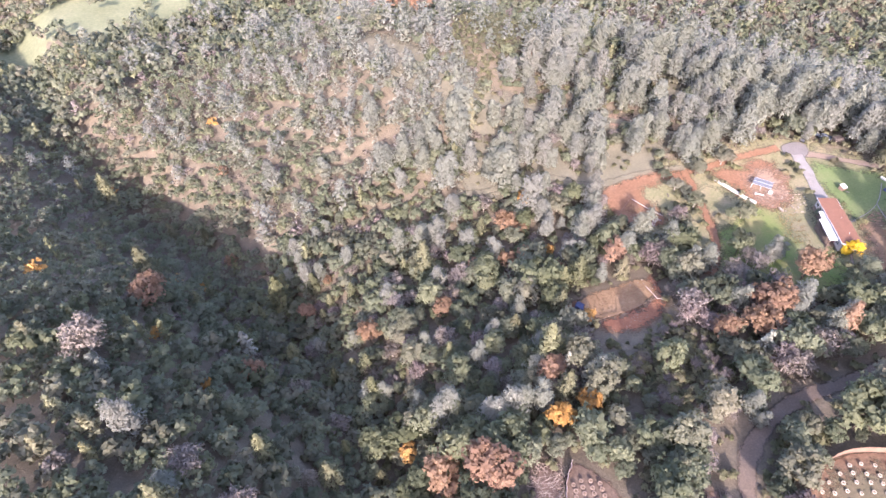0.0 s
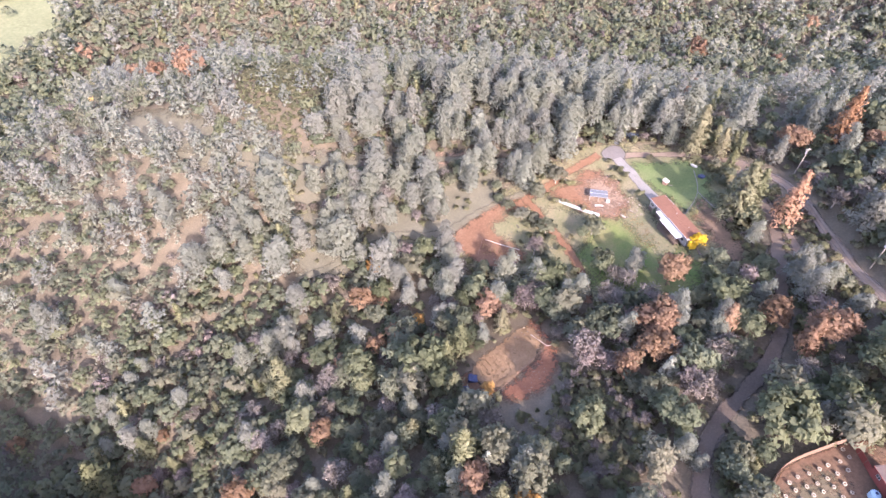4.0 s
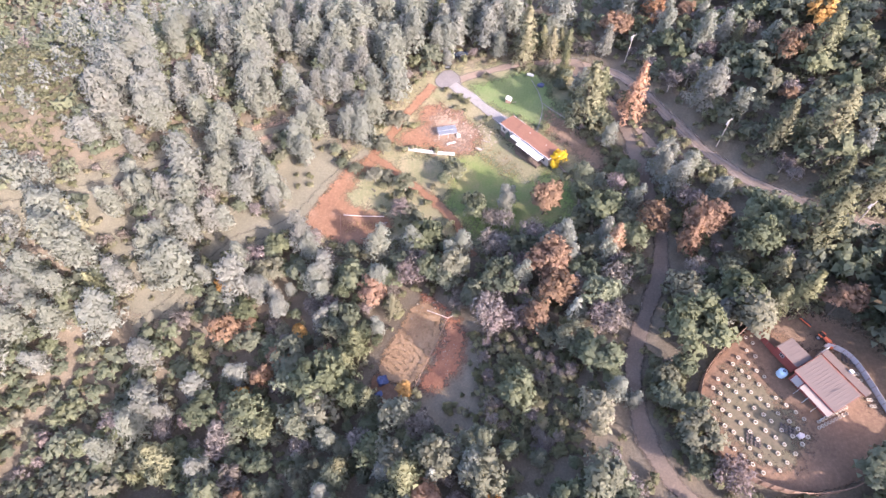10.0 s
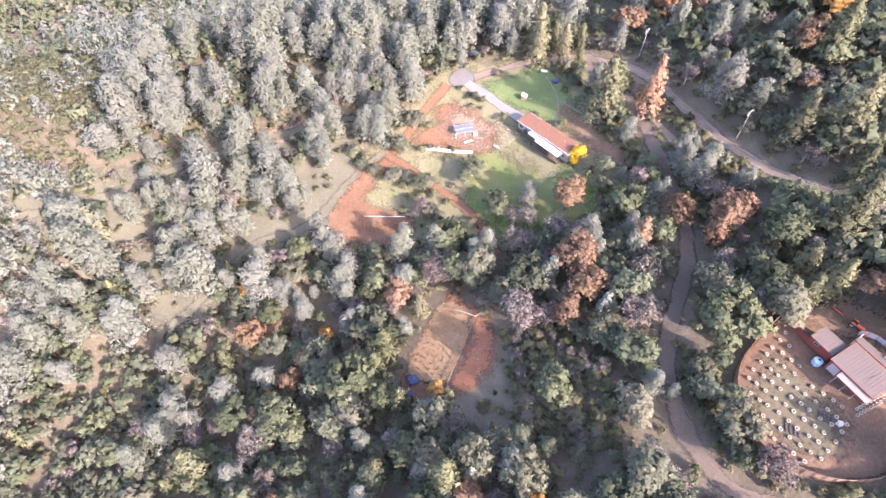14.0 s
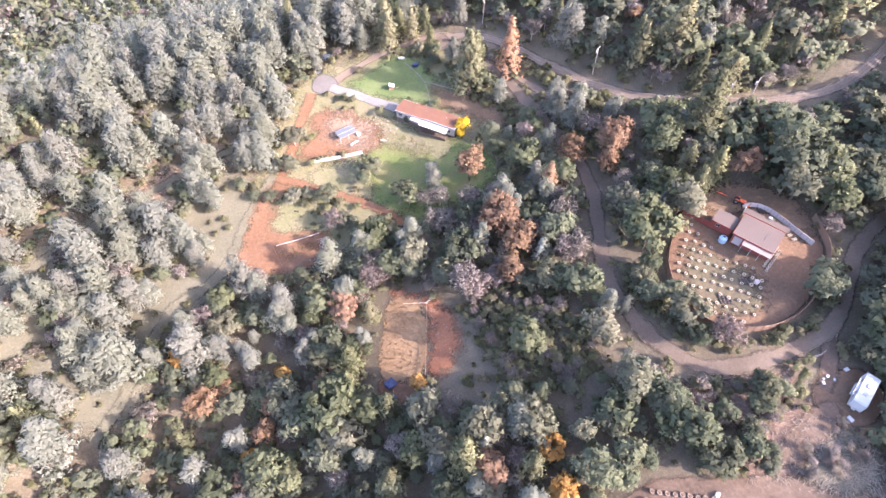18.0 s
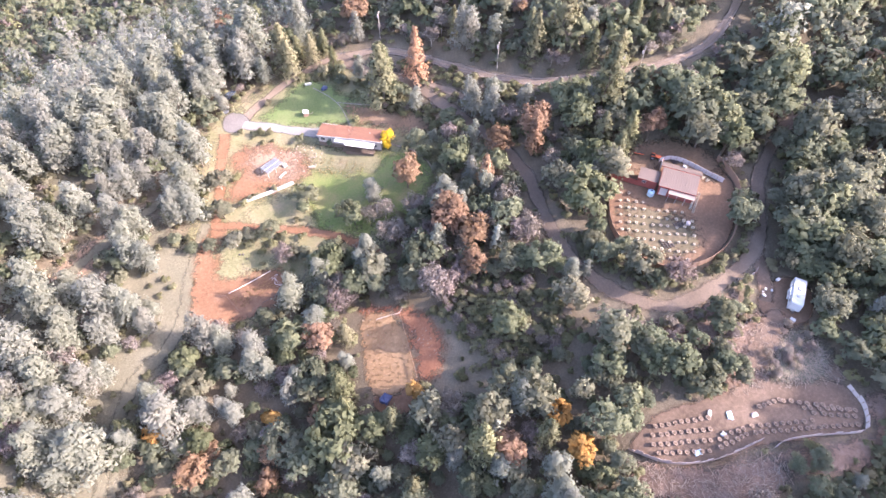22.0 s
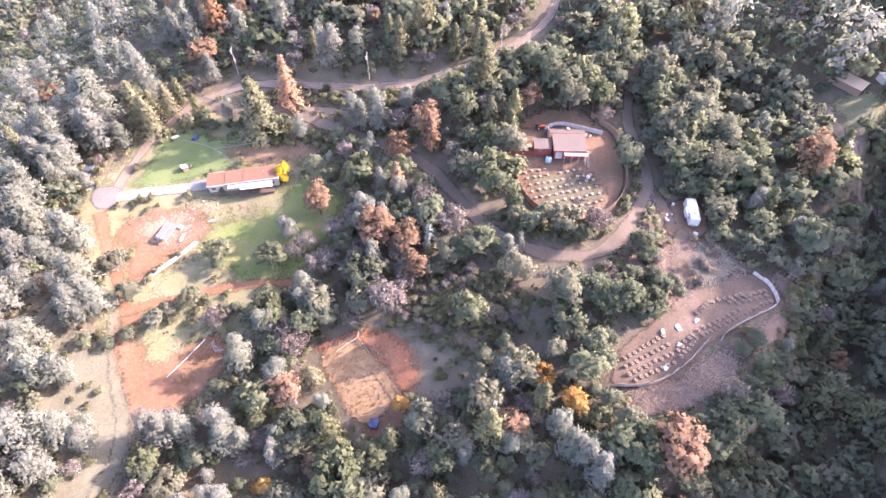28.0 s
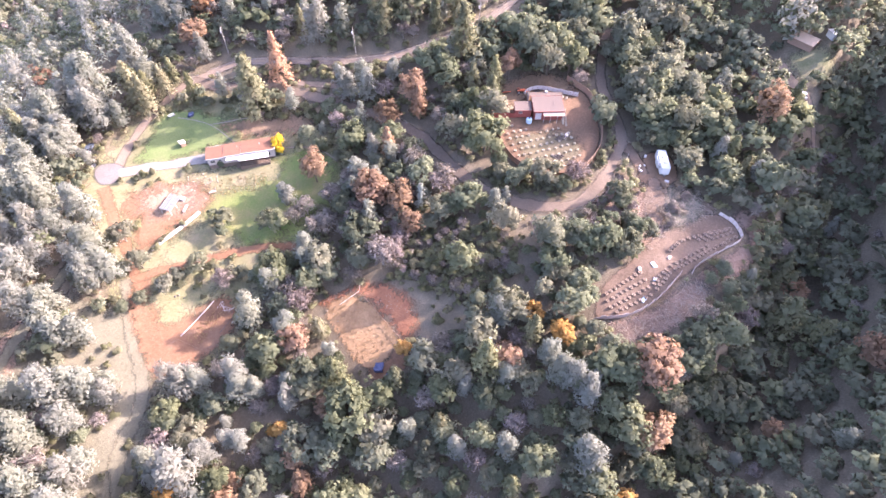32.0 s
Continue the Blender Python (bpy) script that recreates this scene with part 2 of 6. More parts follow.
M["shrub_leaf"] = leafage("shrub_leaves", (0.072, 0.077, 0.045), (0.135, 0.135, 0.078), (0.21, 0.20, 0.12))
M["pale_leaf"] = leafage("pale_cypress_sprays", (0.15, 0.16, 0.12), (0.23, 0.24, 0.19), (0.30, 0.305, 0.25), 0.2, stray=0.2)


# ---- the lie of the land: a tilted plane, a net of soft rises and hollows, rolling hills beyond ----
NET_X, NET_Y, NET_SOFT = np.arange(-220, 141, 60.0), np.arange(-40, 211, 50.0), 58.0
NET = np.array([
    [-12.9, -18.6, -1.2, 13.7, 10.1, 6.5],
    [-8.6, -8.8, 6.4, 9.4, 5.2, 6.3],
    [0.3, -9.2, -9.4, -4.9, 5.3, 7.5],
    [2.6, -7.8, -10.6, -3.8, 10.7, 11.0],
    [-7.6, 1.1, 11.8, -6.0, -11.3, 5.7],
    [-10.0, -10.9, 1.3, 0.5, 0.2, 15.4],
    [2.3, -7.5, -8.3, 3.8, 10.9, 12.4],
])


# the creek below the slopes; its steep-sided ravine is carved in to hold shade
CREEK_X, CREEK_Y = (-320, -276, -167, -78, -30, -8, 8, 22, 50, 90, 140), (-26, -20, -3, 4, 2, -4, -9, -14, -18, -20, -22)


def ravine(x, y):
    d = y - np.interp(x, CREEK_X, CREEK_Y)
    reach, deep, back = np.interp(x, (-20, 10), (30, 19)), np.interp(x, (-20, 20), (16.5, 23)), np.interp(x, (-20, 20), (42, 46))
    g = np.clip(np.where(d < 0, 1 + d / back, 1 - d / reach), 0, 1)
    return deep * g * g * (3 - 2 * g)


def land(x, y):
    x, y = np.asarray(x, float), np.asarray(y, float)
    gx = np.exp(-((x[..., None] - NET_X) ** 2) / (2 * NET_SOFT**2))
    gy = np.exp(-((y[..., None] - NET_Y) ** 2) / (2 * NET_SOFT**2))
    near = 37.99 + 16.68 * x / 100 + -20.2 * y / 100 + np.einsum("...i,ij,...j->...", gx, NET, gy)
    d, a = np.hypot(x, y - 100), np.arctan2(x, y - 100)
    k = np.clip((d - 260) / 200, 0, 1)
    k = k * k * (3 - 2 * k)
    far = -42 + 0.12 * np.maximum(d - 380, 0) * (0.6 + 0.4 * np.cos(a))
    rough = 0.25 * np.sin(x * 0.31 + 1.3) * np.sin(y * 0.27) + 6 * k * np.sin(x * 0.013) * np.sin(y * 0.011 + 2)
    # last term: unseen southeast hill, added so its shadow covers the lower ravine
    return near * (1 - k) + far * k + rough - ravine(x, y) + 30 * np.exp(-(((x - 110) / 45) ** 2) - ((y + 75) / 28) ** 2)


def ground_z(x, y):
    return float(land(x, y))


# ---- helpers for shapes ----
def mesh_of(name, verts, faces, mat, smooth=False, attrs=None):
    me = bpy.data.meshes.new(name)
    verts, faces = np.asarray(verts, np.float32), np.asarray(faces, np.int32)
    me.vertices.add(len(verts))
    me.vertices.foreach_set("co", verts.ravel())
    me.loops.add(faces.size)
    me.loops.foreach_set("vertex_index", faces.ravel())
    me.polygons.add(len(faces))
    me.polygons.foreach_set("loop_start", np.arange(0, faces.size, faces.shape[1], dtype=np.int32))
    if smooth:
        me.polygons.foreach_set("use_smooth", np.ones(len(faces), bool))
    for key, values in (attrs or {}).items():
        me.attributes.new(key, "FLOAT", "POINT").data.foreach_set("value", np.asarray(values, np.float32))
    me.update(calc_edges=True)
    me.materials.append(mat)
    return me


def rounded(poly, turns=2):
    p = np.asarray(poly, float)
    for _ in range(turns):
        q = np.roll(p, -1, 0)
        p = np.stack([0.75 * p + 0.25 * q, 0.25 * p + 0.75 * q], 1).reshape(-1, 2)
    return p


def smooth_line(line, step=1.2):
    p = np.asarray(line, float)
    for _ in range(3):
        p = np.concatenate([p[:1], np.stack([0.75 * p[:-1] + 0.25 * p[1:], 0.25 * p[:-1] + 0.75 * p[1:]], 1).reshape(-1, 2), p[-1:]])
    d = np.r_[0, np.cumsum(np.hypot(*np.diff(p, axis=0).T))]
    s = np.linspace(0, d[-1], max(2, int(d[-1] / step) + 1))
    return np.stack([np.interp(s, d, p[:, 0]), np.interp(s, d, p[:, 1])], 1)


def edge_distance(x, y, poly, closed=True):
    """Distance to a line; for a closed outline positive inside."""
    p = np.asarray(poly, float)
    q = np.roll(p, -1, 0)
    if not closed:
        p, q = p[:-1], q[:-1]
    best, inside = np.full(np.shape(x), 1e9), np.zeros(np.shape(x), bool)
    for (ax, ay), (bx, by) in zip(p, q):
        dx, dy = bx - ax, by - ay
        t = np.clip(((x - ax) * dx + (y - ay) * dy) / (dx * dx + dy * dy + 1e-9), 0, 1)
        best = np.minimum(best, np.hypot(x - ax - t * dx, y - ay - t * dy))
        if closed and abs(dy) > 1e-9:
            inside ^= ((ay > y) != (by > y)) & (x < dx * (y - ay) / dy + ax)
    return np.where(inside, best, -best) if closed else best


CLEAR = []  # outlines without trees, and the room left round them


def drape(name, poly, mat, lift, label, category="ground", step=0.9, soft=1.2, clear=0.0, turns=2):
    """A patch of ground cover laid on the land, its rim thinning out."""
    p = rounded(poly, turns) if turns else np.asarray(poly, float)
    if clear is not None:
        CLEAR.append((p, True, clear))
    x0, y0, x1, y1 = *(p.min(0) - soft), *(p.max(0) + soft)
    xs, ys = np.arange(x0, x1 + step, step), np.arange(y0, y1 + step, step)
    gx, gy = np.meshgrid(xs, ys, indexing="ij")
    d = edge_distance(gx, gy, p)
    n = len(ys)
    i = np.arange(gx.size).reshape(gx.shape)
    quads = np.stack([i[:-1, :-1], i[1:, :-1], i[1:, 1:], i[:-1, 1:]], -1).reshape(-1, 4)
    quads = quads[(d.ravel()[quads] > -soft).any(1)]
    used, back = np.unique(quads, return_inverse=True)
    x, y, d = gx.ravel()[used], gy.ravel()[used], d.ravel()[used]
    fade = np.clip(0.46 + d / (2 * soft), -0.4, 1.4)
    ob = new(name, mesh_of(name, np.stack([x, y, land(x, y) + lift], 1), back.reshape(-1, 4), M[mat], True, {"fade": fade}))
    return tagged(ob, label, category, kind="structure")


def ribbon(name, line, width, mat, lift, label, category="road", soft=0.9, clear=1.0):
    """A road or path laid on the land along a line."""
    p = smooth_line(line)
    if clear is not None:
        CLEAR.append((p, False, width / 2 + clear))
    t = np.gradient(p, axis=0)
    t /= np.hypot(*t.T)[:, None]
    across = np.stack([-t[:, 1], t[:, 0]], 1)
    half = width / 2
    soft = min(soft, half * 0.55)
    offs = np.array([-half - soft, -half, -half + soft, -half * 0.4, 0, half * 0.4, half - soft, half, half + soft])
    fades = np.array([-0.3, 0.46, 1.0, 1.4, 1.4, 1.4, 1.0, 0.46, -0.3])
    wob = 1 + 0.10 * np.sin(np.arange(len(p)) * 0.37) + 0.06 * np.sin(np.arange(len(p)) * 0.9 + 1)
    xy = p[:, None, :] + across[:, None, :] * offs[None, :, None] * wob[:, None, None]
    x, y = xy[..., 0].ravel(), xy[..., 1].ravel()
    i = np.arange(len(p) * 9).reshape(-1, 9)
    quads = np.stack([i[:-1, :-1], i[1:, :-1], i[1:, 1:], i[:-1, 1:]], -1).reshape(-1, 4)
    ob = new(name, mesh_of(name, np.stack([x, y, land(x, y) + lift], 1), quads[:, ::-1], M[mat], True, {"fade": np.tile(fades, len(p))}))
    return tagged(ob, label, category, kind="structure")


# ---- ground ----
def graded(lo, hi, step, reach):
    out, s, far = [], step, 0.0
    while far < reach:
        s *= 1.22
        far += s
        out.append(far)
    out = np.array(out)
    return np.r_[lo - out[::-1], np.arange(lo, hi + step, step), hi + step + out]


gx, gy = np.meshgrid(graded(-250, 160, 2.2, 2500), graded(-80, 240, 2.2, 2500), indexing="ij")
gi = np.arange(gx.size).reshape(gx.shape)
gq = np.stack([gi[:-1, :-1], gi[1:, :-1], gi[1:, 1:], gi[:-1, 1:]], -1).reshape(-1, 4)
tagged(new("ground", mesh_of("ground", np.stack([gx, gy, land(gx, gy)], -1).reshape(-1, 3), gq, M["litter"], True)),
       "hillside of brown leaf litter and bare earth", "ground", kind="structure")

# dry and grassy openings
drape("compound_ground", [(-36, 146), (-22, 176), (-6, 182), (14, 184), (34, 182), (36, 150), (40, 128), (30, 108), (8, 104), (-12, 114), (-24, 106), (-52, 112), (-50, 124)],
      "weeds", 0.04, "weedy open ground round the house", soft=5.0, clear=None, step=1.6)
drape("dry_slope", [(-42, 142), (-50, 156), (-78, 150), (-100, 138), (-120, 128), (-150, 126), (-190, 122), (-222, 106), (-190, 97), (-150, 102), (-118, 108), (-100, 96), (-92, 84), (-80, 88), (-66, 106), (-50, 116), (-38, 134)],
      "dry", 0.05, "pale dry grass slope between gray pines", soft=4.0, clear=None, step=1.6)
drape("dry_slope_behind", [(-100, 150), (-60, 165), (-30, 178), (-18, 196), (-40, 205), (-80, 190), (-110, 170)], "dry", 0.05, "pale dry grass under gray pines", soft=5.0, clear=None, step=1.8)
drape("dry_bank", [(118, 100), (126, 110), (112, 116), (98, 118), (85, 118), (92, 108), (105, 100)], "dry", 0.05, "dry grassy bank beside the upper road", soft=3.0, clear=None, step=1.5)
drape("bare_scar", [(-48, 155.5), (-60, 153), (-71, 149.5), (-82, 145), (-80, 140), (-68, 144.5), (-53, 150)], "pale_red", 0.10, "bare reddish cut in the dry slope", soft=1.8, clear=0.4)
drape("pale_opening", [(-218, 103), (-204, 111), (-184, 119), (-163, 124), (-149, 120), (-156, 107), (-171, 103), (-188, 100)], "dry", 0.09, "bare pale ridge opening with dry grass", soft=3.0, step=1.5, clear=-4.0)
drape("far_meadow", [(-505, 265), (-520, 330), (-470, 320), (-445, 262), (-405, 205), (-398, 120), (-385, 60), (-390, -30), (-430, -60), (-500, -30)], "meadow", 0.4, "far pale green meadow with scattered trees", "meadow", step=6, soft=10, clear=-16)
drape("house_grass", [(2, 151), (23, 135), (29, 121), (25, 112), (9, 108), (-8, 119), (-9, 137), (-3, 143)], "grass", 0.09, "rough green grass below the house", "grass", soft=3.5, clear=-0.5)
drape("house_slope", [(-3, 156), (9, 149), (22, 134), (16, 128), (2, 140), (-3, 147)], "weeds", 0.12, "weedy slope under the porch", "grass", soft=2.5)
drape("lawn", [(-3, 167), (-2.8, 172), (3.5, 172.5), (12.3, 177), (18, 175.5), (22.5, 170), (22, 163.5), (29, 153), (33, 143), (29.5, 140), (21, 149), (12.6, 156.1), (5.3, 160)], "lawn", 0.12, "mown green lawn behind the house", "lawn", soft=2.2)
drape("bare_lawn", [(20, 160), (26, 155), (34, 143), (40, 130), (34, 128), (28, 139), (22, 148)], "worn", 0.14, "worn reddish ground at the end of the lawn", soft=2.6, clear=-0.5)
drape("red_pad", [(-15.4, 163.6), (-3.1, 157), (1.0, 149), (-0.5, 142.4), (-5.9, 141.9), (-14.7, 143.4), (-24, 144.5), (-26, 148.3), (-18.5, 152.2), (-19, 159.5)], "red", 0.16, "levelled pad of orange-red earth", soft=2.6, clear=0.5)
drape("pad_middle", [(-12, 160), (-4.5, 155), (-1.5, 148), (-6, 145), (-14, 147.5), (-16, 153)], "pale_red", 0.20, "pale trampled middle of the earth pad", soft=3.0, clear=None)
drape("green_below_wall", [(-23, 142), (-7, 140), (-6, 124), (-14, 127), (-26, 136)], "weeds", 0.11, "weedy green strip under the white wall", "grass", soft=2.5, clear=-2.5)
drape("red_plot", [(-31.6, 142.5), (-38.5, 138), (-45, 128), (-50.3, 118), (-45.6, 114.5), (-39.9, 112.5), (-34.3, 110.6), (-28.5, 109.5), (-23.6, 113.5), (-22.4, 118.5), (-27, 122), (-33, 127), (-33, 135), (-28, 138)],
      "red", 0.15, "terrace of bare orange-red earth", soft=1.3, clear=0.8)
drape("green_island", [(-35.5, 134.0), (-29.3, 135.8), (-20.6, 124.6), (-23, 120.0), (-39, 123.8)], "weeds", 0.19, "weedy green patch in the red terrace", "grass", soft=2.6, clear=-4.0)
drape("straw_plot", [(-12.3, 93.4), (-3.4, 85.4), (-9.6, 67.6), (-16.4, 68.0), (-20.8, 72.0), (-18, 80.8)], "straw", 0.16, "rectangular plot of trampled straw-coloured grass", "field", soft=1.1, turns=1, clear=1.0)
drape("red_border", [(-11.5, 94.6), (-4.2, 87.6), (0.6, 81.5), (0.4, 71), (-4.6, 65.6), (-9.4, 65.8), (-9.2, 68.2), (-3.3, 85.2), (-12.0, 93.2)], "redbrown", 0.19, "dark red tilled earth beside the straw plot", "field", soft=1.8, clear=0.8, turns=1)
drape("red_corner", [(-9.8, 68.0), (-11, 64.5), (-17, 63), (-22, 67.5), (-21.3, 72.2), (-16.4, 69.0)], "red", 0.18, "bare orange earth at the end of the straw plot", "field", soft=0.9, clear=0.8, turns=1)
drape("yard", [(61.7, 80), (55.7, 74.8), (50.2, 69.3), (47.6, 64.5), (47.1, 59.3), (47.2, 53.7), (50.1, 49.3), (56.3, 46.0), (62.8, 45.4), (69.3, 47.0), (74.3, 49.8), (81.5, 55.6), (83.4, 59.2), (84, 70.4), (79.8, 77.5), (70.4, 82)],
      "yard", 0.12, "fenced yard of beaten brown earth", "yard", soft=0.8, clear=0.5)
drape("yard_weeds", [(51.5, 66), (49.5, 60), (50, 54), (56, 49.5), (61, 49.5), (65, 55), (62, 63), (57, 70)], "yard_green", 0.16, "thin green weeds between the pots", "grass", soft=3.0, clear=None)
drape("yard_back", [(62, 79), (70, 83), (80, 79), (86, 70), (84, 60), (77, 62), (74, 72), (66, 76)], "worn", 0.16, "dark brown earth behind the sheds", soft=2.0, clear=-1.0)
drape("lower_terrace", [(13.5, 26.8), (19.0, 27.7), (23.4, 28), (29.9, 25), (36.3, 22.8), (41.4, 21.4), (49.1, 17), (57, 9.8), (56, 5.5), (51.3, 1.4), (45.4, 4.4), (36.4, 9.5), (33.2, 11.4), (23.0, 15.0), (15.6, 21.0)],
      "terrace", 0.13, "terraced plot of brown-red earth", "field", soft=0.8, clear=0.8)
drape("cut_bank", [(50, 31.5), (58, 30), (61, 24), (61, 14.8), (57, 8.6), (49.1, 13.5), (41.4, 19), (35, 20.5), (40, 27.2)], "rubble", 0.10, "cleared bank with cut brush and stumps", soft=1.8, clear=-1.0)
drape("trailer_pad", [(57.5, 32.5), (69, 34), (73, 27), (64, 21), (57, 25.5)], "yard", 0.17, "levelled brown earth under the trailer", soft=1.0)
drape("heap_ground", [(57.9, 24.9), (62.6, 18.9), (57.1, 11.9), (49.7, 13.7), (44.4, 20.0), (52.1, 23.6)], "dry", 0.19, "pale dry brush and chips on the bank", soft=2.0, clear=None)
drape("ramp", [(61.5, 29.1), (59.5, 24.5), (52, 21.6), (45.9, 20.2), (43.1, 23.1), (53.3, 28.5)], "terrace", 0.22, "brown earth ramp below the trailer", soft=1.0)
drape("brush_fall", [(12, 25), (22, 14.5), (34, 9.5), (33, 3), (24, 5), (14, 12), (8, 20)], "rubble", 0.09, "cut branches and slash below the terrace", soft=2.0, clear=-0.8)
drape("fence_slope", [(33, 9.5), (45, 3), (51.5, 0), (57, 6), (62, 4), (57, -3), (50, -5), (40, 0), (32, 4.5)], "rubble", 0.09, "cut brush and bare earth below the white fence", soft=2.0, clear=None)
drape("bank_under_road", [(36, 44), (46, 38), (58, 37), (57, 33), (48, 31), (40, 30), (34, 36)], "rubble", 0.08, "reddish bank under the road", soft=2.0, clear=-0.5)
drape("far_clearing", [(124, 8), (130, -1.6), (124, -8), (116, -6), (114, 2)], "weeds", 0.12, "clearing round a far shed", soft=2.5, clear=-1.0)

CLEAR.append((np.array([(56, 5), (51.3, 0.5), (45, 3), (36, 8.5), (30, 11), (22, 13.5), (15, 20), (12, 26)]), False, 1.0))
CLEAR.append((np.array([(-10, 65), (-3, 58), (4, 64), (3, 78), (-1, 80)]), True, 0.5))
CLEAR.append((np.array([(-25, 140.5), (-17, 139.5), (-6, 138)]), False, 2.6))
CLEAR.append((np.array([(33.5, 58), (34.5, 50), (37, 45), (41, 40), (48, 36.5), (57, 35.5)]), False, 1.0))
CLEAR.append((np.array([(8, 156), (28, 139), (22, 131), (3, 146)]), True, 1.5))

# roads and paths
ribbon("road", [(31, 177), (33.7, 166.8), (38.5, 158.9), (42.8, 148.4), (44.8, 135.3), (46.6, 120.2), (47.4, 106.6), (46.0, 97.5), (42.7, 87.2), (38.6, 78.7), (36.2, 71.0), (35.4, 62.5), (36.0, 55.6), (38.2, 48.9), (41.8, 43.4), (48.0, 40.7), (56.4, 39.7), (64.9, 40.0), (71.6, 41.3), (77.8, 45.0), (82.9, 50.0), (88.6, 54.6), (96.5, 57.9), (104, 60), (116, 63)],
       3.6, "lane", 0.22, "curving single-lane dirt road", clear=0.9)
ribbon("middle_track", [(38.6, 161), (45.5, 147), (49.5, 136.1), (52.4, 124.8), (57.0, 114.4), (60, 106)], 2.2, "road", 0.20, "narrow dirt track between shrubs")
ribbon("upper_road", [(31, 177), (37.7, 173.2), (45.1, 166.4), (51.0, 154.3), (57.0, 140.3), (62.8, 127.8), (69.7, 117.4), (78.6, 109.7), (87.9, 103.3), (97.6, 97.5), (108.2, 94.4), (117.9, 94.5), (129.7, 98.7), (142, 105), (160, 118)],
       3.0, "road", 0.21, "pale upper dirt road with wheel tracks")
for side in (-0.8, 0.8):
    ribbon("wheel_rut", [(37.7 + side * 0.6, 173.2 + side), (45.1 + side, 166.4 + side), (51.0 + side, 154.3), (57.0 + side, 140.3), (62.8 + side, 127.8), (69.7 + side, 117.4 + side), (78.6, 109.7 + side), (87.9, 103.3 + side), (97.6, 97.5 + side), (108.2, 94.4 + side), (117.9, 94.5 + side), (129.7, 98.7 + side)],
           0.7, "ruts", 0.26, "pale wheel rut in the dirt road", soft=0.3, clear=None)
ribbon("house_road", [(-9, 172.5), (2.1, 177.8), (14.1, 180.6), (25.3, 180.4), (31.2, 177.6)], 3.2, "road", 0.20, "dirt road above the lawn")
drape("road_junction", [(28, 181), (33.5, 178.5), (35.5, 171), (32.5, 168), (28, 174.5)], "asphalt", 0.18, "worn grey road junction", "road", soft=0.8)
drape("apron", [(-14, 176.5), (-10.6, 178.5), (-6.5, 175.4), (-6.5, 169.8), (-12.8, 168.8), (-15.5, 171.8)], "asphalt", 0.23, "grey asphalt turning apron", "driveway", soft=0.6)
ribbon("driveway", [(-9.0, 171.2), (-3.7, 166.2), (1.8, 161.0), (6.6, 156.2), (10.0, 152.6)], 3.4, "gravel", 0.25, "pale gravel driveway to the house", "driveway", soft=0.5, clear=1.5)
ribbon("red_lane", [(-15.5, 170.4), (-19.5, 163), (-23.5, 157), (-27, 148), (-31.6, 141.5)], 3.4, "red", 0.17, "red earth lane", soft=0.8)
ribbon("red_track", [(-33, 141.5), (-26.8, 137.4), (-14.9, 128.4), (-5.2, 118.5), (-1.0, 110.4), (1, 104)], 2.6, "red", 0.18, "red earth track", soft=0.8)
ribbon("hill_track", [(-33.5, 142.5), (-44.5, 131.1), (-51.2, 119.5), (-59, 114.6), (-65.6, 113.6), (-70.0, 110.2), (-74.8, 105.4), (-78.9, 100.4), (-84, 92), (-92, 84)], 3.2, "dry", 0.14, "faint pale track on the dry slope", soft=1.4, clear=1.0)
ribbon("ridge_track", [(-218, 98), (-190, 97), (-172.1, 101.6), (-148.8, 107.3), (-121.1, 118.2), (-101.7, 131.8), (-76.6, 144.8), (-51.8, 152.8), (-36, 158)], 2.8, "dry", 0.14, "old track along the ridge", soft=1.2, clear=-0.5)
ribbon("trailer_access", [(70, 41.5), (66, 35), (60.5, 30.5)], 3.4, "terrace", 0.20, "earth ramp from the road to the trailer", soft=1.0)
ribbon("foot_path", [(17, 172), (20.4, 162), (20.2, 156), (18, 147)], 0.28, "gravel", 0.20, "thin pale foot path over the lawn", "path", soft=0.25, clear=None)
ribbon("foot_path", [(20.4, 161), (26, 154.5), (31, 148)], 0.28, "gravel", 0.21, "thin pale foot path over the lawn", "path", soft=0.25, clear=None)
ribbon("foot_path", [(24, 136), (30, 124), (28, 115)], 0.6, "ruts", 0.17, "worn foot path through the grass", "path", soft=0.3, clear=None)
ribbon("far_lane", [(96, -14), (104, -6), (112, 2), (120, 8)], 2.8, "road", 0.18, "dirt lane to a far shed")


def open_room(x, y):
    """How far a place lies inside the nearest opening or road; below zero among the trees."""
    best = np.full(np.shape(x), -1e9)
    for p, closed, room in CLEAR:
        d = edge_distance(x, y, p, closed)
        best = np.maximum(best, (d if closed else -d) + room)
    return best

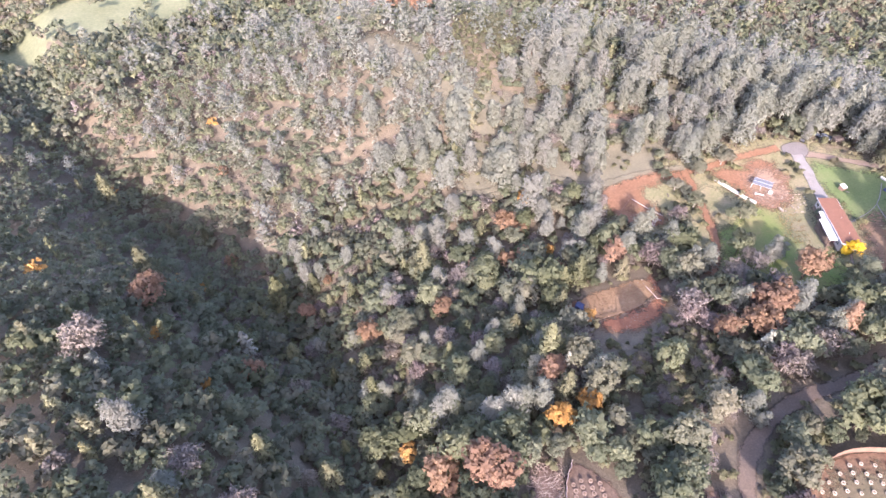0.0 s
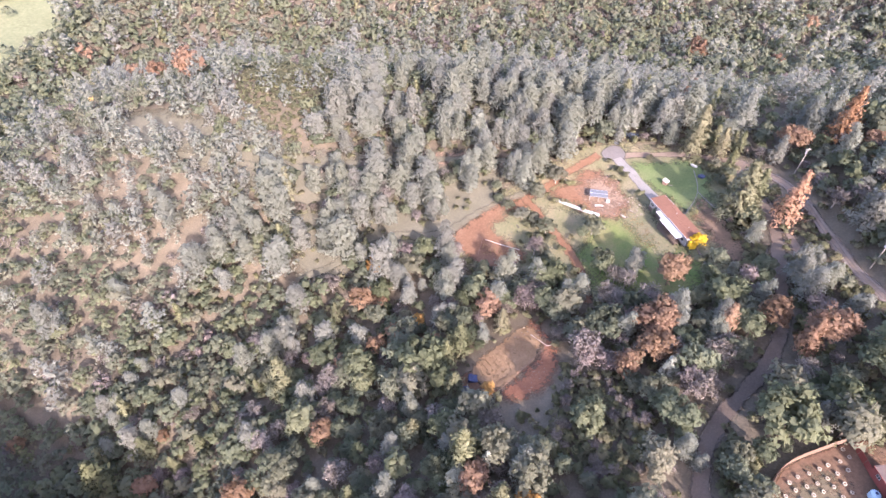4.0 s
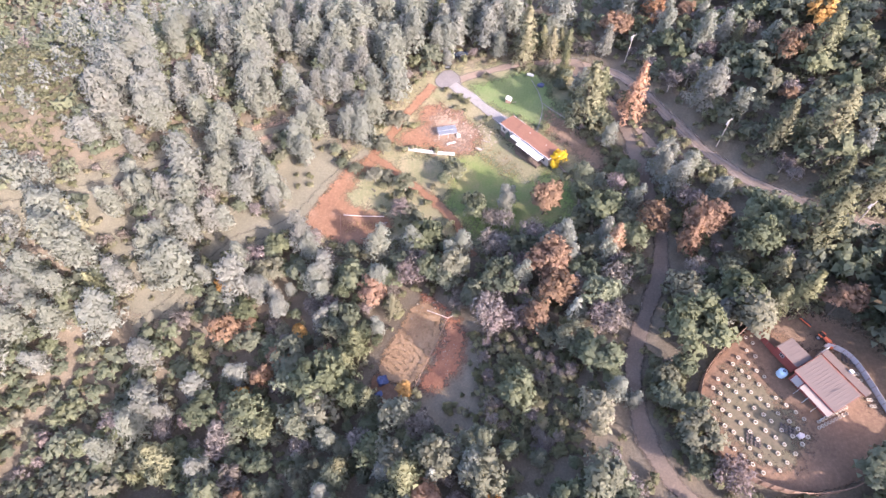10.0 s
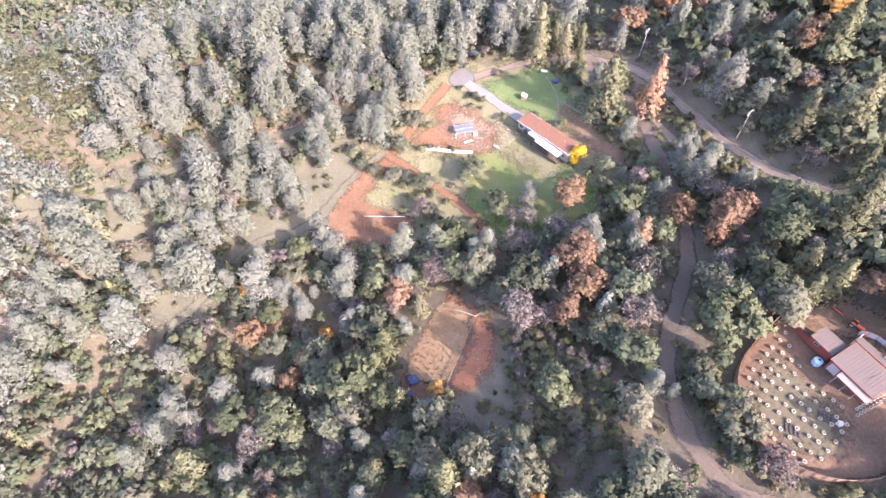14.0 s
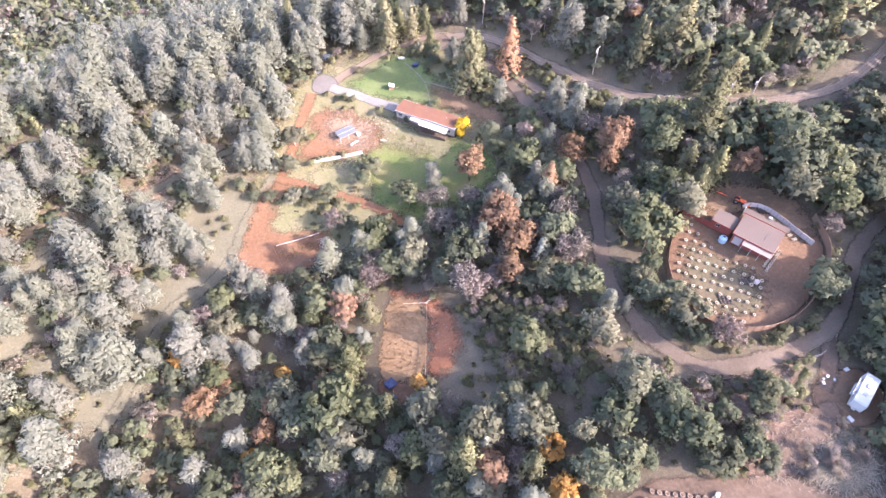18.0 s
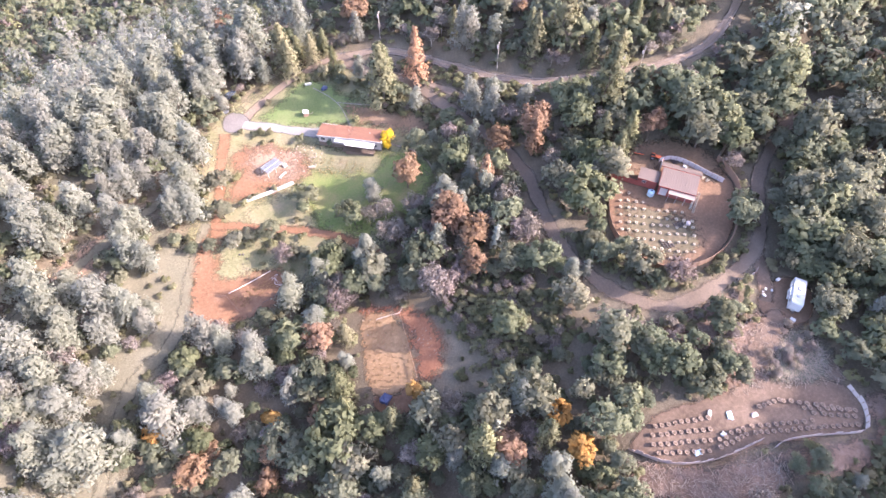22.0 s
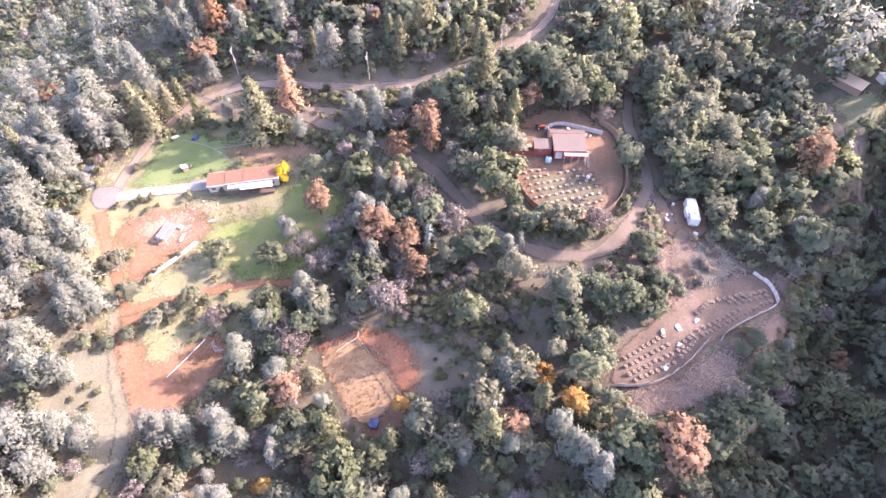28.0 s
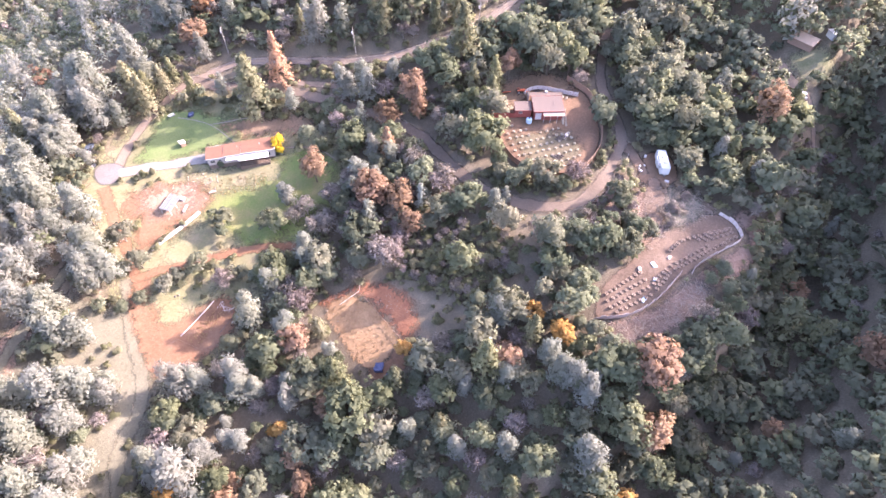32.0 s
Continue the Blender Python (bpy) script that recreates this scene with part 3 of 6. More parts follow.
# notable trees: x, y and size
LIVE_OAKS = [(-9.0, 97.9, 1.34), (-31.3, 82.5, 1.45), (39.4, 33.5, 0.75), (39.6, 26.5, 0.9), (29.6, 39.0, 1.15), (26.4, 45.3, 1.1), (21.6, 41.4, 0.87), (32.1, 28.6, 0.88), (47.7, 75.9, 1.33), (56.6, 82.4, 1.4), (47.5, 84.8, 1.15), (-33.0, 68.1, 1.45), (-4.4, 55.7, 0.7), (-17.7, 51.0, 1.35), (-25.4, 65.2, 1.23), (41.0, 127.2, 0.7), (85.3, 76.8, 1.45), (93.5, 49.2, 1.45), (67.1, 21.8, 1.34)]
GRAY_PINES = [(-35.0, 145.1, 1.45), (9.3, 119.9, 0.95), (-1.9, 104.6, 0.98), (48.1, 124.4, 1.12), (50.5, 118.0, 1.1), (61.5, 145.5, 1.12), (69.0, 140.9, 0.99), (31.3, 63.0, 0.79), (-48.7, 317.7, 1.45), (-35.0, 197.9, 1.45), (-24.0, 201.8, 1.45), (-9.2, 189.3, 1.45), (1.4, 188.5, 1.45), (-64.6, 211.4, 1.45), (-56.8, 181.4, 1.45), (-42.4, 185.0, 1.45), (-42.2, 161.0, 1.19), (-26.4, 161.7, 1.43), (-81.5, 117.8, 1.45), (-63.1, 94.9, 1.45), (-80.6, 97.6, 1.45), (-50.2, 89.7, 1.06), (-40.7, 96.1, 1.16), (-76.6, 140.4, 1.36), (-64.5, 129.0, 1.45), (-84.3, 126.7, 1.45), (-60.2, 160.5, 1.43), (-53.6, 151.9, 1.27), (-71.7, 155.1, 1.41)]
GRAY_PINES += [(-3.4, 28.2, 0.92), (-97.4, 83.3, 1.29), (-140.4, 52.2, 1.14), (-152.7, 33.5, 1.45), (-144.4, 80.4, 1.31), (-107.0, 98.6, 1.45), (-122.9, 71.0, 1.23), (-64.8, 31.4, 1.05), (-85.4, 51.1, 1.07), (-78.1, 61.7, 1.29), (-49.6, -42.3, 1.07), (-30.2, -40.7, 0.65), (13.0, -30.2, 0.89), (-1.5, 20.5, 0.86)]
FIRS = [(31.6, 149.6, 1.75), (13.9, 179.5, 1.09), (65.3, 88.5, 0.97), (62.7, 80.6, 0.94), (82.1, 111.4, 0.97), (81.8, 123.4, 1.0), (73.9, 126.6, 0.99), (87.9, 106.5, 1.1), (-184.5, -8.5, 1.0), (-165.6, 1.7, 0.95), (-133.9, -24.6, 0.86), (-224.4, -22.2, 1.36), (-72.8, -0.8, 0.75), (-70.3, 9.4, 0.45), (-53.2, -26.3, 0.59), (-39.3, 8.5, 0.58), (-48.6, -2.7, 0.45), (42.0, -24.3, 0.97), (36.6, -29.4, 0.78)]
RUST_OAKS = [(43.9, 106.5, 1.18), (54.0, 103.3, 1.45), (18.9, 94.8, 1.45), (19.4, 116.9, 1.29), (75.5, 81.1, 1.09), (-49.9, 70.7, 0.75), (-63.2, 82.7, 0.8), (-5.4, 40.7, 0.75), (-24.1, 91.4, 0.88), (107.5, 187.9, 1.17), (109.0, 152.8, 1.29), (-2.5, 404.3, 1.45), (-337.4, 205.6, 1.45), (-189.5, 142.4, 1.45), (-211.0, 141.9, 1.2), (-141.4, 3.6, 0.64), (-57.9, 19.6, 0.77), (5.3, 10.4, 1.13), (-3.9, 5.2, 1.06)]
GOLD_OAKS = [(5.4, 31.7, 1.13), (6.8, 39.6, 0.96), (-12.6, 65.4, 0.74), (-43.0, 82.8, 0.81), (92.0, 165.9, 1.45), (109.4, 170.6, 1.45), (86.8, 191.2, 1.01), (-128.4, -11.1, 0.95), (-87.4, -30.8, 0.82), (-16.5, 4.3, 0.62)]
DEAD_FIRS = [(44.2, 148.7, 1.4), (54.9, 190.5, 1.45)]
PALE_CYPRESSES = [(-4.4, 45.9, 1.16), (24.8, 82.7, 1.26), (-77.3, -12.1, 1.45)]
BARE_TREES = [(6.9, 81.7, 1.45), (-14.6, 97.2, 1.45), (8.9, 96.2, 1.28), (30.9, 79.9, 1.45), (9.1, 112.7, 1.03), (34.2, 90.3, 0.97), (-82.3, -44.5, 1.44)]
# further trees round the house, the plots and on the dry slope
GRAY_PINES += [(51.4, 129.2, 0.75), (54.7, 123.5, 0.8), (60.6, 115.1, 0.6), (10.4, 122.5, 0.72), (26.4, 82.0, 0.55), (34.4, 61.1, 0.5), (34.3, 125.1, 0.45), (-69.7, 135.4, 0.8), (-55.9, 125.0, 0.7), (-85.2, 123.1, 1.0), (-66.0, 100.0, 0.95), (-51.2, 92.1, 0.7), (-85.1, 103.8, 0.9), (-39.2, 100.7, 0.7), (-64.3, 90.5, 0.7), (-41.6, 72.6, 0.6), (-48.4, 95.6, 0.5), (-65.2, 127.0, 0.5)]
BARE_TREES += [(5.8, 114.2, 0.9), (16.0, 108.4, 0.85), (33.3, 91.1, 0.9), (13.3, 97.2, 0.9), (32.6, 79.4, 0.9), (18.2, 89.0, 0.7), (-60.7, 105.2, 0.8), (-44.4, 110.5, 1.0), (-25.5, 93.8, 0.8), (-13.6, 99.9, 1.0), (-44.6, 79.4, 0.9), (-93.9, 110.0, 0.8), (-64.0, 119.4, 0.7), (5.3, 83.5, 1.1), (7.6, 103.7, 0.9)]
RUST_OAKS += [(20.3, 119.5, 0.75), (20.5, 96.4, 1.2), (21.1, 87.5, 0.9), (-57.8, 84.9, 0.5), (-46.6, 75.5, 0.7)]
LIVE_OAKS += [(-8.6, 130.0, 0.6), (-28.6, 141.7, 0.8), (1.2, 117.2, 0.7), (-18.1, 125.5, 0.5), (-40.4, 136.3, 0.7), (-53.9, 108.6, 1.0), (-30.0, 96.2, 1.1), (-30.7, 84.3, 1.0), (-36.2, 72.1, 0.9), (-14.1, 112.1, 1.0), (-4.5, 94.6, 1.0), (-69.0, 120.2, 0.55), (-75.9, 98.1, 0.7)]
FIRS += [(35.3, 153.2, 1.2), (73.2, 96.2, 1.0), (68.7, 82.8, 0.9), (68.7, 99.5, 0.8), (28.4, 183.3, 0.7), (26.2, 187.6, 0.6), (14.4, 184.9, 0.85), (22.8, 181.4, 0.8), (20.4, 187.4, 0.8)]
GOLD_OAKS += [(-44.1, 84.5, 0.5), (-12.9, 66.1, 0.5)]
GREEN_SHRUBS = [(-75.1, 122.7, 1.0), (-64.2, 127.0, 1.0), (-75.1, 136.1, 0.7), (-86.3, 108.6, 0.8), (-60.6, 96.4, 0.9), (-64.3, 111.8, 0.9), (-70.2, 122.0, 0.9), (-48.8, 92.6, 0.8), (-66.5, 107.8, 0.8), (-94.9, 121.4, 1.0)]
BROWN_CONIFERS = [(34.3, 99.8, 1.05), (50.8, 99.4, 1.1)]
# oaks by the terrace bank and east of the yard
LIVE_OAKS += [(34.5, 25.6, 0.75), (32.2, 28.6, 0.6), (41.8, 24.3, 0.6), (52.1, 33.5, 0.5), (46.4, 32.5, 0.55), (20.2, 38.2, 1.1), (31.1, 38.6, 1.3), (31.7, 33.0, 1.2), (12.3, 32.7, 1.1), (28.5, 43.5, 0.9), (22.1, 31.5, 1.0), (65.5, 20.4, 0.7),
              (86.1, 42.3, 1.7), (93.3, 36.9, 1.5), (79.0, 35.8, 1.3), (98.5, 46.3, 1.6), (89.5, 70.6, 1.5), (97.4, 68.6, 1.5), (112.7, 70.0, 1.6), (88.8, 84.2, 1.4), (108.9, 55.3, 1.3)]


# broad oaks along the road east of the yard
LIVE_OAKS += [(83.5, 45.3, 1.35), (79.3, 39.3, 1.49), (86.5, 38.7, 1.38), (75.7, 34.0, 0.98), (71.0, 34.5, 1.14), (72.9, 30.1, 1.11), (87.4, 65.6, 1.31), (90.2, 71.7, 1.44), (83.5, 71.2, 1.33), (96.3, 71.1, 1.12), (91.2, 67.9, 1.16), (96.5, 65.0, 1.44), (107.0, 63.8, 1.31), (107.2, 69.5, 1.31), (102.2, 66.8, 1.09), (99.1, 57.3, 1.27), (98.2, 51.6, 1.31), (103.6, 53.7, 1.35), (102.6, 40.0, 1.17), (100.8, 46.1, 1.38), (96.4, 41.5, 1.41), (87.0, 32.7, 1.15), (92.3, 29.8, 1.27), (92.2, 35.9, 1.12), (79.0, 26.7, 1.21), (76.0, 30.8, 1.1), (73.9, 26.2, 1.02), (83.4, 22.7, 1.13), (81.1, 27.3, 1.23), (78.2, 23.0, 1.22), (111.7, 46.3, 1.4), (117.7, 43.2, 1.48), (117.4, 50.0, 1.4), (73.1, 48.9, 0.97), (94.7, 48.3, 0.99), (90.3, 46.0, 1.16), (94.5, 43.3, 0.91), (58.0, 78.4, 1.24), (47.1, 74.7, 1.38), (41.0, 66.2, 1.15)]
# grey-green oaks standing apart in the compound
PALE_OAKS = [(-25.1, 151.1, 1.21), (-6.1, 132.7, 1.13), (-29.7, 131.5, 0.90), (-20.0, 128.7, 1.01), (-25.5, 131.6, 0.68), (-36.0, 134.5, 0.61), (0.3, 120.6, 0.93), (27.7, 110.6, 1.04), (-17.7, 118.8, 0.79), (-15.3, 108.6, 0.83), (48.4, 34.6, 0.85), (32.9, 26.6, 1.14), (40.9, 23.2, 0.92), (32.5, 34.4, 0.98)]


# ---- trees: each crown is built from many small leaf sprays in uneven clumps ----
def sprays(rng, at, out, size, long=1.0, loose=0.6):
    """Three-cornered leaf sprays at the given places, facing roughly along out."""
    n = len(at)
    nrm = out + rng.normal(0, loose, (n, 3))
    nrm *= np.where((nrm * out).sum(1) < 0, -1, 1)[:, None]
    nrm /= np.linalg.norm(nrm, axis=1)[:, None] + 1e-9
    a = np.cross(nrm, rng.normal(0, 1, (n, 3)))
    a /= np.linalg.norm(a, axis=1)[:, None] + 1e-9
    b = np.cross(nrm, a)
    s = size * rng.uniform(0.6, 1.45, (n, 1))
    u, v = a * s * long, b * s / long
    soft = out * 0.8 + nrm * 0.22 + [0, 0, 0.35]
    soft /= np.linalg.norm(soft, axis=1)[:, None] + 1e-9
    return np.concatenate([np.stack([at - u * 0.6 - v * 0.95, at + u * 1.15, at - u * 0.6 + v * 0.95], 1).reshape(-1, 3), np.repeat(soft, 3, 0)], 1)


def clumps(rng, centres, radii, per, size, flat=0.8, long=1.0, loose=0.6, crown=None):
    c = np.repeat(centres, per, 0)
    r = np.repeat(radii, per)[:, None]
    d = rng.normal(0, 1, (len(c), 3))
    d[:, 2] = np.where(d[:, 2] < -0.4, -d[:, 2], d[:, 2])
    d /= np.linalg.norm(d, axis=1)[:, None]
    at = c + d * r * rng.uniform(0.55, 1.15, (len(c), 1)) * [1, 1, flat]
    if crown is not None:
        away = at - crown
        d = d * 0.6 + away / (np.linalg.norm(away, axis=1)[:, None] + 1e-9) * 0.7
        d /= np.linalg.norm(d, axis=1)[:, None] + 1e-9
    return sprays(rng, at, d, size, long, loose)


def crown_round(rng, wide, tall, base, n, per, size, lump=0.30, loose=0.7):
    d = rng.normal(0, 1, (n, 3))
    d[:, 2] = np.abs(d[:, 2]) - 0.35
    d /= np.linalg.norm(d, axis=1)[:, None]
    turn = np.arctan2(d[:, 1], d[:, 0])
    lop = 1 + 0.14 * np.sin(turn * 2 + rng.uniform(0, 6)) + 0.10 * np.sin(turn * 3 + rng.uniform(0, 6))
    r = (rng.uniform(0.46, 0.84, n) * lop)[:, None]
    mid = np.array([0, 0, base + tall * 0.45])
    return clumps(rng, mid + d * r * [wide / 2, wide / 2, tall * 0.62], rng.uniform(0.6, 1.3, n) * wide / 2 * lump, per, size, loose=loose, crown=mid - [0, 0, tall * 0.3])


def boughs(rng, root, tip, per, size, fat, long, sag=0.0):
    """Needle sprays strung along boughs, thickest at the tips."""
    n = len(root)
    f = rng.uniform(0.15, 1.08, (n * per, 1)) ** 0.7
    r, q = np.repeat(root, per, 0), np.repeat(tip, per, 0)
    d = rng.normal(0, 1, (n * per, 3))
    d /= np.linalg.norm(d, axis=1)[:, None]
    length = np.linalg.norm(q - r, axis=1)[:, None]
    at = r + (q - r) * f + d * fat * (0.35 + 0.65 * f) * rng.uniform(0.3, 1.1, (n * per, 1)) * np.minimum(1, 0.35 + length / 2)
    at[:, 2:] -= sag * length * f * f
    away = (q - r) / (length + 1e-9)
    out = d * 0.4 + away * [0.75, 0.75, 0.2] + [0, 0, 0.25]
    out /= np.linalg.norm(out, axis=1)[:, None] + 1e-9
    return sprays(rng, at, out, size, long, 0.7)


def crown_pine(rng, wide, tall, n, per, size):
    """Rounded, feathery pine of upswept plumes, often forked into two or three leaders."""
    forks = 1 + int(rng.integers(0, 3))
    turn = rng.uniform(0, 6.28) + np.arange(forks) * 6.28 / forks
    lean = (0.02 + 0.075 * (forks > 1)) * np.stack([np.cos(turn), np.sin(turn)], 1)
    k = rng.integers(0, forks, n)
    h = 0.16 + 0.84 * (np.arange(n) + rng.uniform(0, 1, n)) / n
    reach = wide / 2 * np.clip(1.03 - h, 0, 1) ** 0.68 * np.clip(0.45 + h * 2.2, 0, 1) * rng.uniform(0.45, 1.1, n) * (1 - 0.18 * (forks > 1))
    a = np.arange(n) * 2.4 + rng.uniform(-0.6, 0.6, n)
    top = tall * np.array([1.0, 0.86, 0.78])[k]
    root = np.stack([lean[k, 0] * tall * h, lean[k, 1] * tall * h, top * h - 0.3 * reach], 1)
    tip = root + np.stack([reach * np.cos(a), reach * np.sin(a), reach * 0.5], 1)
    plume = root + (tip - root) * rng.uniform(0.45, 1.0, (n, 1))
    return clumps(rng, plume, rng.uniform(0.65, 1.25, n) * wide * 0.105, per, size, 1.0, 1.35, 0.7, crown=np.array([0, 0, tall * 0.25]))


def crown_cone(rng, wide, tall, n, per, size, base=0.1, power=0.85):
    """Dense conifer with drooping boughs."""
    h = base + (1 - base) * (np.arange(n) + rng.uniform(0, 1, n)) / n
    reach = wide / 2 * (1.03 - h) ** power * rng.uniform(0.6, 1.1, n)
    a = np.arange(n) * 2.4 + rng.uniform(-0.5, 0.5, n)
    root = np.stack([0 * h, 0 * h, tall * h], 1)
    tip = root + np.stack([reach * np.cos(a), reach * np.sin(a), -0.10 * reach], 1)
    return boughs(rng, root, tip, per, size, wide * 0.10, 1.3, 0.12)


def twigs(rng, wide, tall, base, n, size):
    d = rng.normal(0, 1, (n, 3))
    d[:, 2] = np.abs(d[:, 2])
    d /= np.linalg.norm(d, axis=1)[:, None]
    c = np.array([0, 0, base]) + d * rng.uniform(0.3, 1.0, (n, 1)) ** 0.6 * [wide / 2, wide / 2, tall]
    side = np.cross(d, rng.normal(0, 1, (n, 3)))
    side /= np.linalg.norm(side, axis=1)[:, None]
    d2 = d + rng.normal(0, 0.45, (n, 3))
    u, v = d2 * size, side * size * 0.22
    return np.concatenate([np.stack([c - u, c + v, c + u], 1).reshape(-1, 3), np.repeat(d, 3, 0)], 1)


def crown_bare(rng, wide, tall, base, n, per, size):
    """A haze of fine twigs in rounded lumps."""
    d = rng.normal(0, 1, (n, 3))
    d[:, 2] = np.abs(d[:, 2]) - 0.2
    d /= np.linalg.norm(d, axis=1)[:, None]
    c = np.array([0, 0, base + tall * 0.4]) + d * rng.uniform(0.3, 0.85, (n, 1)) * [wide / 2, wide / 2, tall * 0.6]
    return clumps(rng, c, rng.uniform(0.7, 1.2, n) * wide * 0.15, per, size * 0.62, 0.85, 1.5, 0.9)


def wood(rng, height, thick, limbs, spread, up=0.55):
    """Tapered trunk with limbs: verts and quads."""
    verts, faces = [], []

    def limb(p, q, r0, r1, seg=3, sides=5):
        p, q = np.array(p, float), np.array(q, float)
        axis = (q - p) / np.linalg.norm(q - p)
        s = np.cross(axis, [0.3, 0.9, 0.2])
        s /= np.linalg.norm(s)
        t = np.cross(axis, s)
        start = len(verts)
        for j in range(seg + 1):
            f = j / seg
            c = p + (q - p) * f + (rng.normal(0, 0.03, 3) * np.linalg.norm(q - p) if 0 < j < seg else 0)
            for i in range(sides):
                a = 2 * math.pi * i / sides
                verts.append(c + (s * math.cos(a) + t * math.sin(a)) * (r0 + (r1 - r0) * f))
        if start:
            faces.append((0, 1, start + 1, start))
        for j in range(seg):
            for i in range(sides):
                a, b = start + j * sides + i, start + j * sides + (i + 1) % sides
                faces.append((a, b, b + sides, a + sides))

    limb((0, 0, -0.4), (rng.normal(0, 0.05) * height, rng.normal(0, 0.05) * height, height), thick, thick * 0.35)
    for i in range(limbs):
        a, h = rng.uniform(0, 6.28), height * rng.uniform(0.35, 0.95)
        e = spread * rng.uniform(0.55, 1.0)
        limb((0, 0, h * 0.95), (e * math.cos(a), e * math.sin(a), h + e * up), thick * 0.42, thick * 0.1, 2, 4)
    return np.array(verts), np.array(faces)


def leaf_mesh(name, v, leaf, tint):
    """A mesh of leaf sprays from places and outward normals; rounded shading per clump."""
    me = mesh_of(name, v[:, :3], np.arange(len(v)).reshape(-1, 3), M[leaf], True, {"tint": tint})
    me.normals_split_custom_set_from_vertices(v[:, 3:])
    return me


KINDS = {
    # kind: crown maker by detail (clumps, sprays per clump, spray size), leaf, bark, trunk height, thickness, limbs, limb spread
    "live_oak": (lambda r, n, p, s: crown_round(r, 6.2, 5.2, 1.3, n, p, s), "oak_leaf", "bark", 3.4, 0.20, 5, 2.2),
    "pale_oak": (lambda r, n, p, s: crown_round(r, 6.4, 5.4, 0.9, n, p, s, 0.27, 0.9), "grey_oak_leaf", "pale_bark", 3.2, 0.18, 6, 2.3),
    "shrub": (lambda r, n, p, s: crown_round(r, 2.8, 2.0, 0.2, max(5, n // 3), p, s * 0.75, 0.42), "shrub_leaf", "bark", 0.9, 0.06, 4, 0.9),
    "gray_pine": (lambda r, n, p, s: crown_pine(r, 9.4, 9.9, int(n * 1.9), max(6, int(p * 1.05)), s * 0.74), "pine_leaf", "bark", 7.6, 0.20, 7, 2.0),
    "rust_oak": (lambda r, n, p, s: crown_round(r, 7.0, 7.4, 1.8, int(n * 1.2), p, s, 0.26, 0.9), "rust_leaf", "bark", 5.5, 0.22, 7, 2.7),
    "gold_oak": (lambda r, n, p, s: crown_round(r, 6.0, 5.8, 1.2, n, p, s, 0.26, 0.9), "gold_leaf", "bark", 4.2, 0.17, 6, 2.3),
    "bare_tree": (lambda r, n, p, s: np.concatenate([crown_bare(r, 6.2, 5.2, 1.5, n, p, s), twigs(r, 5.4, 4.4, 1.2, n * 5, s * 1.3)]), "mauve_twig", "pale_bark", 3.6, 0.17, 9, 2.8),
    "fir": (lambda r, n, p, s: crown_cone(r, 8.6, 13.5, int(n * 1.8), max(5, int(p * 0.75)), s * 1.0, 0.1, 0.7), "fir_leaf", "bark", 12.5, 0.22, 4, 1.5),
    "dead_fir": (lambda r, n, p, s: crown_cone(r, 7.4, 15.0, int(n * 1.8), max(5, int(p * 0.75)), s * 0.9), "dead_leaf", "bark", 14.0, 0.2, 4, 1.3),
    "brown_conifer": (lambda r, n, p, s: crown_cone(r, 7.0, 12.5, int(n * 1.8), max(5, int(p * 0.75)), s, 0.2, 0.7), "rust_leaf", "bark", 11.5, 0.24, 5, 1.5),
    "pale_cypress": (lambda r, n, p, s: crown_cone(r, 3.6, 8.0, n, p, s * 0.85, 0.06, 0.55), "pale_leaf", "bark", 7.0, 0.13, 3, 0.8),
}
LABELS = {
    "pale_oak": ("broad oak with sparse dusty grey-green leaves", "tree"),
    "live_oak": ("round-crowned live oak with dull olive-green leaves", "tree"),
    "shrub": ("low olive-brown shrub on the slope", "shrub"),
    "gray_pine": ("tall open gray pine with pale grey-green needles", "tree"),
    "rust_oak": ("deciduous oak with rusty brown autumn leaves", "tree"),
    "gold_oak": ("small oak with golden orange autumn leaves", "tree"),
    "bare_tree": ("bare mauve-grey tree with fine twigs", "tree"),
    "fir": ("tall narrow conifer with yellow-green needles", "tree"),
    "dead_fir": ("dead standing conifer with orange-brown needles", "tree"),
    "brown_conifer": ("dying conifer with rusty brown needles", "tree"),
    "pale_cypress": ("small dense cypress with pale silvery sprays", "tree"),
}
FIRST = {}


def plant(kind, x, y, size, turn, variant, label=""):
    """One tree with trunk and crown; repeats share the meshes."""
    key = (kind, variant)
    m = Matrix.Translation((x, y, ground_z(x, y) - 0.05)) @ Matrix.Rotation(turn, 4, "Z") @ Matrix.Diagonal((size, size, size * (0.9 + 0.2 * ((variant * 0.37 + turn) % 1)), 1))
    if key in FIRST:
        ob = copy_thing(FIRST[key], m)
    else:
        make, leaf, bark, high, thick, limbs, spread = KINDS[kind]
        rng = np.random.default_rng(variant * 17 + len(kind) * 101)
        ob = new(kind)
        v, f = wood(rng, high, thick, limbs, spread)
        trunk = new("trunk", mesh_of("trunk", v, f, M[bark], True))
        c = make(rng, 46, 28, 0.27)
        crown = new("crown", leaf_mesh("crown", c, leaf, np.full(len(c), rng.uniform(0.0, 1.0))))
        trunk.parent = crown.parent = ob
        FIRST[key] = ob
        ob.matrix_world = m
    tagged(ob, label or LABELS[kind][0], LABELS[kind][1], group=kind.replace("_", " ") + "s on the hillside")
    return ob


# the weedy ground round the house, where trees stand apart
HOME = [(-36, 146), (-22, 172), (0, 160), (14, 160), (34, 150), (40, 128), (30, 108), (8, 104), (-12, 114), (-24, 106), (-50, 112)]
